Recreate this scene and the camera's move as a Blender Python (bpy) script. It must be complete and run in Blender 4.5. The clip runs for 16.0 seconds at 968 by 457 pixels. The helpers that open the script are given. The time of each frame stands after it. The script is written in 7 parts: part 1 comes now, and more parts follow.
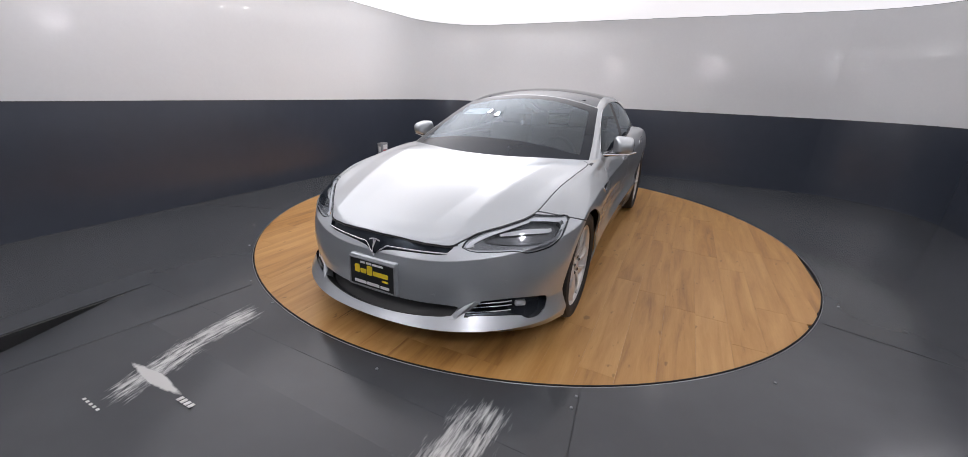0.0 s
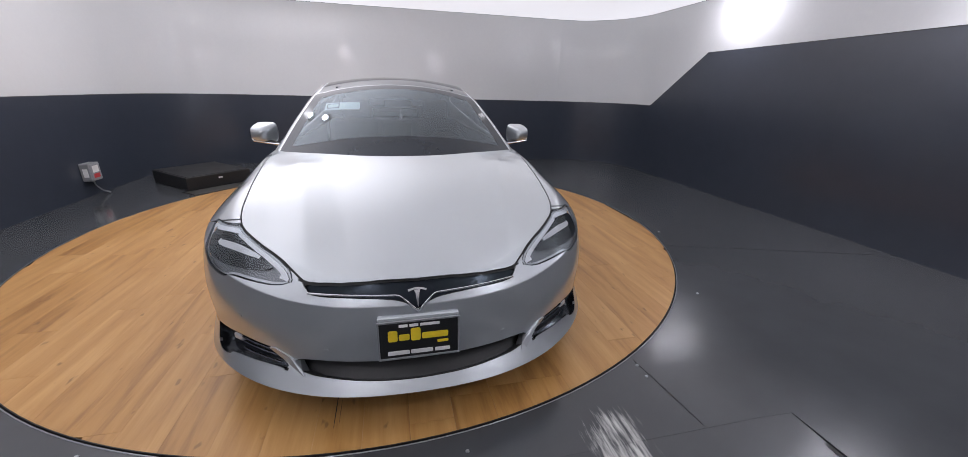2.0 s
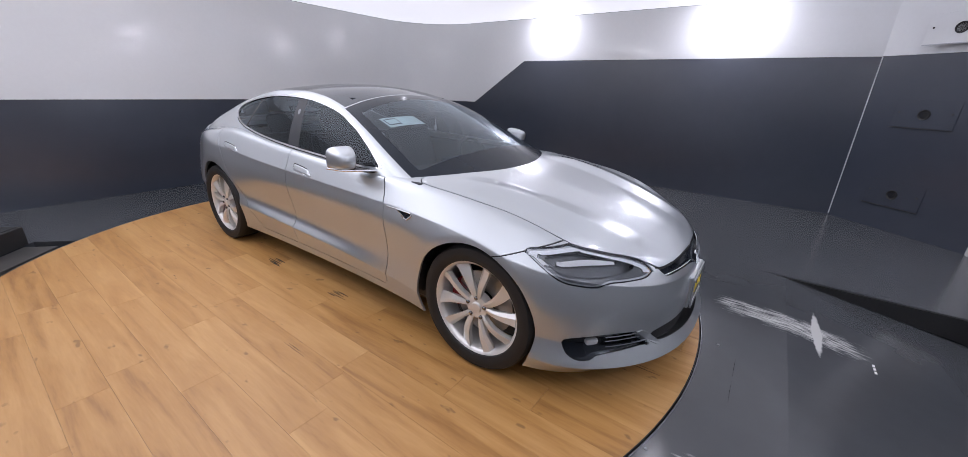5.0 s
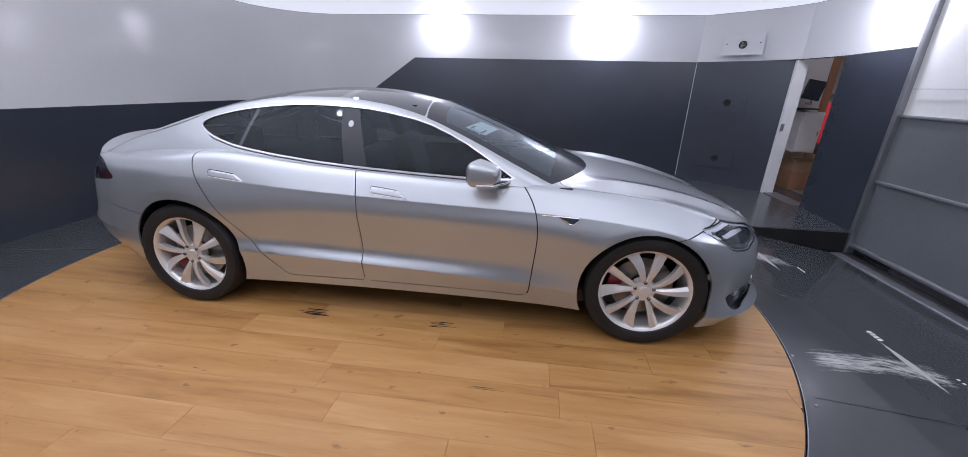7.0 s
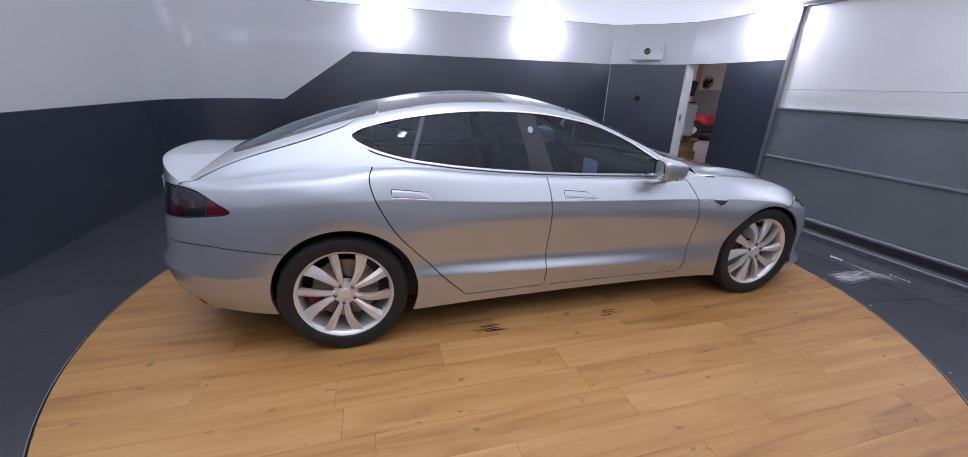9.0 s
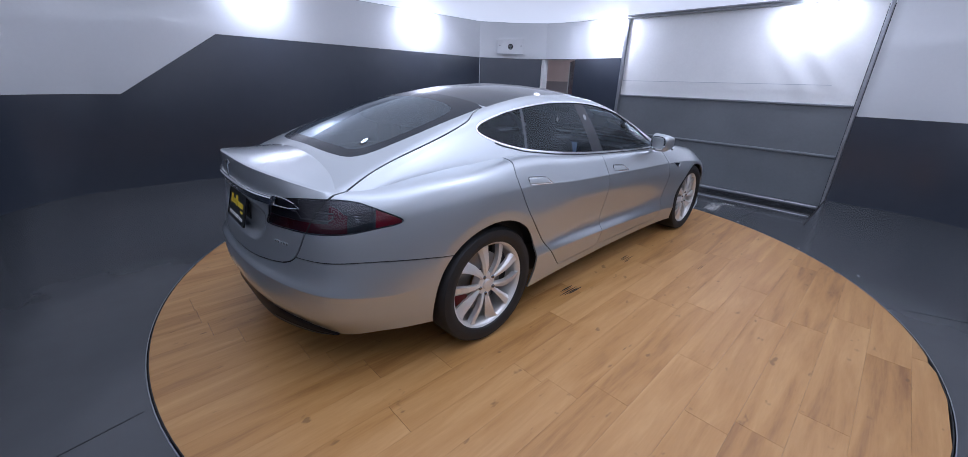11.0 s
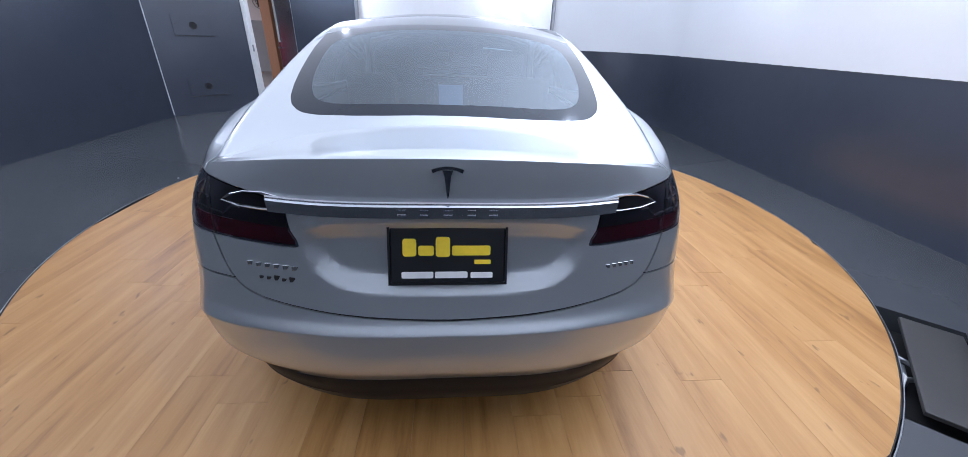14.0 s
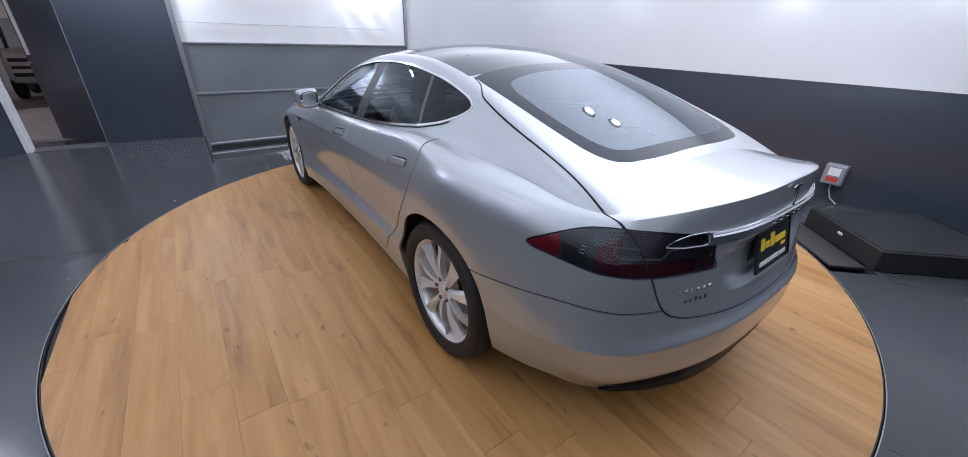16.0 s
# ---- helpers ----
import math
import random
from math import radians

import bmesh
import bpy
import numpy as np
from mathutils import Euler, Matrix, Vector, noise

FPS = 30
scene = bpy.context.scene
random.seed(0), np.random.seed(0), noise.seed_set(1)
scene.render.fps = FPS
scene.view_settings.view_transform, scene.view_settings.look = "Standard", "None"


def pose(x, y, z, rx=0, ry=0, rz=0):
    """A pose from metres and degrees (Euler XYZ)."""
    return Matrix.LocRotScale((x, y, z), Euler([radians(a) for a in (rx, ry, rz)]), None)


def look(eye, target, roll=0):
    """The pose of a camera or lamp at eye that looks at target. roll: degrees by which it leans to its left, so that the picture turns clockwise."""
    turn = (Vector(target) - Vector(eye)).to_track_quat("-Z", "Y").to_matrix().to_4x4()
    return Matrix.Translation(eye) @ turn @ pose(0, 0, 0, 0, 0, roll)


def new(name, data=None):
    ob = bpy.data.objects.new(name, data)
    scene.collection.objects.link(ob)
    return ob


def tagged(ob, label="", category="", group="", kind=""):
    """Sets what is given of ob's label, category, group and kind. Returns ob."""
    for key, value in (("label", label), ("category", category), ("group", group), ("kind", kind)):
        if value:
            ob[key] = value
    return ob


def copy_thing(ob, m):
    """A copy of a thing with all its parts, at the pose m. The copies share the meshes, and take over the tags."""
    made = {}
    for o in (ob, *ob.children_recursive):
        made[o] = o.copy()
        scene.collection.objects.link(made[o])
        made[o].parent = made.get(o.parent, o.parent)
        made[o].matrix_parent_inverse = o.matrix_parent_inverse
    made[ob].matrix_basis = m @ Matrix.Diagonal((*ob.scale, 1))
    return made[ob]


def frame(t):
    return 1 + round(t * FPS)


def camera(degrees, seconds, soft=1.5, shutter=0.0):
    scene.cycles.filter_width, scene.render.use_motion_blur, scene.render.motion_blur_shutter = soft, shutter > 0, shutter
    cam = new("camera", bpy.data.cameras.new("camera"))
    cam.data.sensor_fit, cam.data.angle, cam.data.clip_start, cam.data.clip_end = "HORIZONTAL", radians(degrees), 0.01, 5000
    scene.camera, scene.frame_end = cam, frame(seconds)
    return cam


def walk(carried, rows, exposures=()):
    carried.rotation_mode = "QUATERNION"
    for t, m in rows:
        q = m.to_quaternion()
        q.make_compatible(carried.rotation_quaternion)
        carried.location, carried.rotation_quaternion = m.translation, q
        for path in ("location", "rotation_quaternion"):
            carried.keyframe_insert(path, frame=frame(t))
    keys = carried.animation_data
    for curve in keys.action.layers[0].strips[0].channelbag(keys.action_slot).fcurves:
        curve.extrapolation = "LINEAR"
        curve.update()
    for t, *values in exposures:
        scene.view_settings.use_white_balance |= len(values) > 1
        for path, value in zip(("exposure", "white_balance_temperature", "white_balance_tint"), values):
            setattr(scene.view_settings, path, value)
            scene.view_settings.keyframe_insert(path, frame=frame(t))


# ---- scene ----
cam = camera(102.8, 16.0, soft=0.5)
PATH = [
    (0, (1.379, -3.813, 1.401), (0.546, -2.125, 0.726), 2.2),
    (0.5, (1.03, -3.771, 1.372), (0.547, -1.949, 0.701), 2.0),
    (1, (0.675, -3.785, 1.367), (0.545, -1.905, 0.696), 1.5),
    (1.5, (0.298, -3.736, 1.355), (0.462, -1.861, 0.678), 1.6),
    (2, (-0.068, -3.686, 1.355), (0.376, -1.857, 0.678), 1.6),
    (2.5, (-0.462, -3.647, 1.362), (0.245, -1.903, 0.684), 1.6),
    (3, (-0.87, -3.502, 1.359), (0.031, -1.85, 0.683), 1.6),
    (3.5, (-1.239, -3.371, 1.381), (-0.146, -1.838, 0.707), 1.4),
    (4, (-1.687, -3.197, 1.444), (-0.389, -1.833, 0.769), 1.5),
    (4.5, (-2.041, -2.895, 1.442), (-0.628, -1.654, 0.763), 1.8),
    (7, (-3.041, -0.784, 1.466), (-1.177, -0.549, 0.778), 1.5),
    (7.5, (-3.082, -0.276, 1.498), (-1.206, -0.214, 0.808), 1.5),
    (8, (-3.114, 0.252, 1.494), (-1.243, 0.118, 0.799), 1.7),
    (8.5, (-3.052, 0.767, 1.457), (-1.207, 0.434, 0.759), 1.8),
    (9, (-2.965, 1.266, 1.48), (-1.162, 0.749, 0.784), 1.8),
    (11.5, (-1.981, 3.103, 1.43), (-0.805, 1.649, 0.72), 2.0),
    (12, (-1.554, 3.229, 1.362), (-0.553, 1.653, 0.643), 2.1),
    (12.5, (-1.138, 3.319, 1.317), (-0.366, 1.646, 0.539), 2.3),
    (13, (-0.792, 3.363, 1.295), (-0.301, 1.615, 0.457), 2.1),
    (13.5, (-0.43, 3.381, 1.314), (-0.316, 1.588, 0.434), 2.0),
    (14, (-0.009, 3.366, 1.322), (-0.176, 1.581, 0.437), 2.4),
    (14.5, (0.433, 3.312, 1.36), (0.01, 1.568, 0.476), 2.3),
    (15, (0.893, 3.242, 1.403), (0.197, 1.584, 0.527), 2.3),
    (15.5, (1.302, 3.071, 1.434), (0.418, 1.51, 0.55), 2.2),
    (16, (1.708, 2.865, 1.484), (0.633, 1.431, 0.597), 1.9),
]
LIGHT = [(0, 0.71, 6850, 20),
         (0.5, 0.72, 6800, 20),
         (1, 0.55, 6750, 20),
         (1.5, 0.68, 6700, 20),
         (2, 0.58, 6650, 21),
         (2.5, 0.64, 6600, 21),
         (3, 0.55, 6550, 21),
         (3.5, 0.68, 6480, 21),
         (4, 0.55, 6420, 21),
         (4.5, 0.65, 6410, 22),
         (7, 0.48, 6130, 24),
         (7.5, 0.35, 6100, 24),
         (8, 0.46, 6100, 24),
         (8.5, 0.35, 6000, 24),
         (9, 0.43, 5990, 24),
         (11.5, 0.28, 5560, 22),
         (12, 0.42, 5600, 22),
         (12.5, 0.51, 5520, 21),
         (13, 0.88, 5570, 20),
         (13.5, 0.89, 5550, 19),
         (14, 1.13, 5630, 18),
         (14.5, 0.84, 5750, 19),
         (15, 0.94, 5830, 20),
         (15.5, 0.59, 5890, 20),
         (16, 0.88, 5950, 20)]
walk(cam, [(t, look(eye, target, roll)) for t, eye, target, roll in PATH], LIGHT)

# ---- world, lamps, exposure ----
world = bpy.data.worlds.new("world")
scene.world = world
world.use_nodes = True
world.node_tree.nodes["Background"].inputs[0].default_value = (0.55, 0.6, 0.68, 1)
world.node_tree.nodes["Background"].inputs[1].default_value = 0.05

CEIL = 2.645         # underside of the ceiling
WEST, NORTH, EAST, SOUTH = -3.68, 4.05, 4.45, -4.45
LINE, LINE_HI = 1.165, 1.94   # top of the dark lower panels


def lamp(name, place, target, size, watts, colour=(1, 0.97, 0.93), spread=180, size_y=None):
    data = bpy.data.lights.new(name, "AREA")
    data.shape = "DISK" if size_y is None else "RECTANGLE"
    data.size = size
    if size_y is not None:
        data.size_y = size_y
    data.energy, data.color, data.spread = watts, colour, radians(spread)
    ob = new(name, data)
    ob.matrix_world = look(place, target)
    return ob


# floods that wash the upper wall just under the ceiling
WASH = [((4.20, 0.95, CEIL - 0.01), (4.45, 0.95, 2.30)), ((4.20, -1.80, CEIL - 0.01), (4.45, -1.80, 2.28)),
        ((1.95, -4.22, CEIL - 0.01), (1.95, -4.45, 2.30)), ((-1.10, -4.22, CEIL - 0.01), (-1.10, -4.45, 2.28))]
for k, (place, target) in enumerate(WASH):
    lamp("wall_wash_light", place, target, 0.26, (12, 20, 27, 16)[k], (0.90, 0.95, 1.0))
# small lamps under the lit ceiling, over the turntable
ROUND = [(-1.48, 1.20), (-1.20, 0.98), (1.68, 1.46), (1.62, -2.25)]
for (x, y), watts in zip(ROUND, (1.2, 1.2, 0.35, 1.4)):
    lamp("ceiling_lamp_light", (x, y, CEIL - 0.045), (x, y, 0), 0.11, watts, (0.92, 0.97, 1.0))
# pools of added ceiling glow that stand in for lamplight: x, y, strength, reach
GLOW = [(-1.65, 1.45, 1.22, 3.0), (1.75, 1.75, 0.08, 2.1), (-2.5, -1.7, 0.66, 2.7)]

# ---- materials ----
def nodes_of(m):
    m.use_nodes = True
    return m.node_tree.nodes, m.node_tree.links, m.node_tree.nodes["Principled BSDF"]


def rgb(c, k=1.0):
    return (c[0] * k, c[1] * k, c[2] * k, 1)


def mat(name, colour, rough=0.5, metal=0.0, vary=0.12, scale=6.0, grain=60.0, bump=0.0, coat=0.0, coat_rough=0.03,
        rough_vary=0.1, spec=0.5, stretch=(1, 1, 1), per_piece=0.0):
    """A surface with variation at two scales: stains (scale) and grain (grain, bump)."""
    m = bpy.data.materials.new(name)
    N, L, b = nodes_of(m)
    tc, mp = N.new("ShaderNodeTexCoord"), N.new("ShaderNodeMapping")
    mp.inputs["Scale"].default_value = stretch
    L.new(tc.outputs["Object"], mp.inputs["Vector"])
    n1, n2 = N.new("ShaderNodeTexNoise"), N.new("ShaderNodeTexNoise")
    n1.inputs["Scale"].default_value, n1.inputs["Detail"].default_value = scale, 5
    n2.inputs["Scale"].default_value, n2.inputs["Detail"].default_value = grain, 3
    L.new(mp.outputs[0], n1.inputs["Vector"]), L.new(mp.outputs[0], n2.inputs["Vector"])
    add = N.new("ShaderNodeMath")
    add.operation = "MULTIPLY_ADD"
    L.new(n2.outputs["Fac"], add.inputs[0])
    add.inputs[1].default_value = 0.35
    L.new(n1.outputs["Fac"], add.inputs[2])
    val = add.outputs[0]
    if per_piece:
        oi, pm = N.new("ShaderNodeObjectInfo"), N.new("ShaderNodeMath")
        pm.operation, pm.inputs[1].default_value = "MULTIPLY_ADD", per_piece
        L.new(oi.outputs["Random"], pm.inputs[0]), L.new(val, pm.inputs[2])
        val = pm.outputs[0]
    ramp = N.new("ShaderNodeValToRGB")
    ramp.color_ramp.interpolation = "EASE"
    ramp.color_ramp.elements[0].position, ramp.color_ramp.elements[1].position = 0.3, 1.05 + per_piece
    ramp.color_ramp.elements[0].color, ramp.color_ramp.elements[1].color = rgb(colour, 1 - vary), rgb(colour, 1 + vary)
    L.new(val, ramp.inputs[0])
    L.new(ramp.outputs[0], b.inputs["Base Color"])
    mr = N.new("ShaderNodeMapRange")
    mr.inputs[1].default_value, mr.inputs[2].default_value = 0.3, 0.7
    mr.inputs[3].default_value, mr.inputs[4].default_value = max(rough - rough_vary * rough, 0), min(rough + rough_vary * rough, 1)
    L.new(n1.outputs["Fac"], mr.inputs[0]), L.new(mr.outputs[0], b.inputs["Roughness"])
    b.inputs["Metallic"].default_value = metal
    b.inputs["Coat Weight"].default_value, b.inputs["Coat Roughness"].default_value = coat, coat_rough
    b.inputs["Specular IOR Level"].default_value = spec
    if bump:
        bp = N.new("ShaderNodeBump")
        bp.inputs["Strength"].default_value, bp.inputs["Distance"].default_value = bump, 0.002
        L.new(n2.outputs["Fac"], bp.inputs["Height"]), L.new(bp.outputs[0], b.inputs["Normal"])
    return m


def wavy(m, scale, distance, stretch=(1, 1, 1)):
    """Adds long, shallow waves to a sheet surface, as thin panels on a frame have."""
    N, L, b = nodes_of(m)
    tc, mp, n, bp = (N.new("ShaderNode" + k) for k in ("TexCoord", "Mapping", "TexNoise", "Bump"))
    mp.inputs["Scale"].default_value = stretch
    n.inputs["Scale"].default_value, n.inputs["Detail"].default_value = scale, 1.5
    bp.inputs["Strength"].default_value, bp.inputs["Distance"].default_value = 1.0, distance
    L.new(tc.outputs["Object"], mp.inputs[0]), L.new(mp.outputs[0], n.inputs["Vector"]), L.new(n.outputs["Fac"], bp.inputs["Height"])
    L.new(bp.outputs[0], b.inputs["Normal"])
    return m


def glass(name, tint, rough=0.0, ior=1.5):
    m = bpy.data.materials.new(name)
    m.use_nodes = True
    N, L = m.node_tree.nodes, m.node_tree.links
    N.clear()
    out, mix, tr, gl, fr = (N.new("ShaderNode" + k) for k in ("OutputMaterial", "MixShader", "BsdfTransparent", "BsdfGlossy", "Fresnel"))
    tr.inputs[0].default_value = rgb(tint)
    gl.inputs["Color"].default_value = (0.83, 0.925, 1.0, 1)
    gl.inputs["Roughness"].default_value = rough
    fr.inputs["IOR"].default_value = ior
    L.new(fr.outputs[0], mix.inputs[0]), L.new(tr.outputs[0], mix.inputs[1]), L.new(gl.outputs[0], mix.inputs[2])
    L.new(mix.outputs[0], out.inputs[0])
    return m


def glow(name, colour, strength):
    m = bpy.data.materials.new(name)
    N, L, b = nodes_of(m)
    b.inputs["Base Color"].default_value = rgb(colour)
    b.inputs["Emission Color"].default_value = rgb(colour)
    b.inputs["Emission Strength"].default_value = strength
    return m


M_PAINT = mat("silver_metallic_paint", (0.488, 0.522, 0.550), 0.33, 0.67, 0.03, 1.2, 900, 0.02, coat=1.0, coat_rough=0.03, rough_vary=0.05)
M_DIFFUSER = mat("black_bumper_plastic", (0.011, 0.010, 0.011), 0.42, grain=200, bump=0.05, spec=0.25)
M_GAP = mat("panel_gap_black", (0.012, 0.012, 0.013), 0.7)
M_TRIM = mat("black_plastic_trim", (0.02, 0.021, 0.023), 0.45, grain=200, bump=0.1)
M_GLOSSBLACK = mat("gloss_black_trim", (0.012, 0.013, 0.016), 0.08, coat=0.6)
M_PILLAR = mat("grey_pillar_trim", (0.026, 0.029, 0.036), 0.4, 0, 0.05, spec=0.35)
M_CHROME = mat("chrome", (0.66, 0.67, 0.69), 0.10, 1.0, 0.03)
M_DARKCHROME = mat("dark_chrome", (0.22, 0.23, 0.25), 0.14, 1.0, 0.05)
M_RIM = mat("silver_alloy", (0.78, 0.77, 0.75), 0.34, 0.45, 0.06, 8, 300, coat=0.4)
M_TYRE = mat("tyre_rubber", (0.013, 0.013, 0.014), 0.62, 0, 0.3, 9, 150, 0.25)
M_DISC = mat("brake_disc_steel", (0.30, 0.30, 0.30), 0.35, 1.0, 0.1, 10, 200)
M_CALIPER = mat("red_caliper_paint", (0.24, 0.015, 0.02), 0.35, coat=0.4)
M_WINDOW = glass("tinted_side_glass", (0.50, 0.555, 0.62), 0.0, 1.36)
M_WIND = glass("windshield_glass", (0.73, 0.79, 0.84), 0.0, 1.65)
M_REARGL = glass("rear_window_glass", (0.40, 0.46, 0.51), 0.0, 1.9)
M_ROOFGL = mat("dark_roof_glass", (0.016, 0.019, 0.024), 0.07, 0, 0.1, coat=0.1, spec=0.5)
M_FRIT = mat("black_glass_border", (0.014, 0.017, 0.023), 0.14, 0, 0.1, spec=0.22)
M_LENS = glass("clear_lamp_lens", (0.96, 0.97, 0.98), 0.0, 1.42)
M_SMOKE = glass("smoked_lamp_lens", (0.80, 0.77, 0.80), 0.0, 1.45)
M_REDLENS = mat("red_lamp_plastic", (0.32, 0.012, 0.030), 0.12, 0, 0.08, coat=0.8)
M_DARKRED = mat("dark_red_lamp_plastic", (0.095, 0.012, 0.024), 0.14, 0, 0.1, coat=0.8)
M_LAMPIN = mat("lamp_inner_silver", (0.62, 0.64, 0.67), 0.22, 0.25, 0.05)
M_TAILDARK = mat("dark_lamp_chamber", (0.036, 0.036, 0.046), 0.3, 0.2)
M_TAILGREY = mat("grey_lamp_shell", (0.075, 0.078, 0.092), 0.25, 0.2)
M_LAMPDARK = mat("lamp_inner_dark", (0.20, 0.21, 0.225), 0.25, 0.4)
M_BAR = mat("polished_bar_metal", (0.48, 0.50, 0.53), 0.09, 1.0, 0.05)
M_BOWL = mat("lamp_bowl_dark", (0.075, 0.08, 0.09), 0.2, 0.5, coat=0.5)
M_LED = mat("daylight_strip_plastic", (0.88, 0.89, 0.91), 0.2, coat=0.5)
M_LEATHER = mat("black_seat_leather", (0.018, 0.018, 0.02), 0.5, grain=180, bump=0.03)
M_INNER = mat("dark_cabin_plastic", (0.022, 0.025, 0.031), 0.6, grain=220, bump=0.03)
M_SCREEN = mat("dark_screen", (0.02, 0.03, 0.05), 0.1)
M_PLATE = mat("black_plate", (0.012, 0.013, 0.015), 0.3)
M_YELLOW = mat("yellow_print", (0.85, 0.62, 0.03), 0.45)
M_WHITEPRINT = mat("white_print", (0.82, 0.82, 0.82), 0.45)
M_PAPER = mat("pale_green_paper", (0.84, 0.92, 0.87), 0.7)
M_INK = mat("dark_ink", (0.05, 0.06, 0.06), 0.6)

M_WHITEWALL = wavy(mat("white_wall_laminate", (0.70, 0.71, 0.72), 0.06, 0, 0.03, 0.7, 30, rough_vary=0.15), 1.3, 0.014, (1, 1, 0.5))
M_DARKWALL = wavy(mat("slate_wall_laminate", (0.038, 0.046, 0.064), 0.24, 0, 0.08, 0.5, 6, rough_vary=0.12, spec=0.9), 1.0, 0.007, (1, 1, 0.7))
M_CEILING = mat("white_ceiling_panel", (0.76, 0.76, 0.77), 0.45, 0, 0.04, 0.8, 20)
M_JOINT = mat("dark_joint_line", (0.02, 0.022, 0.026), 0.6)
M_SEAMLIGHT = mat("pale_joint_strip", (0.45, 0.47, 0.5), 0.4)
M_FLOOR = mat("grey_floor_paint", (0.056, 0.060, 0.066), 0.18, 0, 0.12, 0.7, 5, 0.0, rough_vary=0.30)
M_METAL = mat("grey_steel", (0.34, 0.35, 0.37), 0.35, 0.8, 0.1, 9, 90)
M_RUBBER = mat("black_rubber", (0.014, 0.014, 0.015), 0.6, grain=90, bump=0.3)
M_CURTW = mat("white_curtain_vinyl", (0.84, 0.84, 0.83), 0.42, 0, 0.05, 1.3, 30, 0.05)
M_CURTG = mat("grey_curtain_vinyl", (0.165, 0.178, 0.192), 0.42, 0, 0.1, 1.5, 30, 0.05)
M_JAMB = mat("white_door_jamb", (0.72, 0.72, 0.71), 0.5, 0, 0.06)
M_OUTWALL = mat("workshop_white_wall", (0.70, 0.66, 0.64), 0.8, 0, 0.06, 2, 40)
M_OUTGREY = mat("workshop_grey_wall", (0.33, 0.34, 0.36), 0.7, 0, 0.08, 2, 40)
M_OUTFLOOR = mat("workshop_concrete", (0.26, 0.24, 0.23), 0.6, 0, 0.2, 2, 30)
M_CARD = mat("cardboard", (0.42, 0.28, 0.17), 0.8, 0, 0.1, 5, 60)
M_WOODPOST = mat("orange_wood", (0.40, 0.20, 0.11), 0.55, 0, 0.15, 3, 40, stretch=(1, 1, 0.15))
M_REDCAR = mat("red_car_paint", (0.40, 0.015, 0.03), 0.25, 0, 0.05, coat=1.0)
M_BOXGREY = mat("grey_box_steel", (0.30, 0.31, 0.33), 0.45, 0.2, 0.06)
M_REDLABEL = mat("red_label", (0.55, 0.05, 0.05), 0.5)
M_COVER = mat("worn_cover_steel", (0.06, 0.057, 0.054), 0.45, 0.2, 0.15, 4, 70, 0.05)
M_BLACK = mat("matt_black_paint", (0.017, 0.017, 0.018), 0.5, 0, 0.3, 3, 60, 0.1)

for m in (M_FRIT, M_ROOFGL, M_GLOSSBLACK):
    m.node_tree.nodes["Principled BSDF"].inputs["Specular Tint"].default_value = (0.66, 0.82, 1.0, 1)


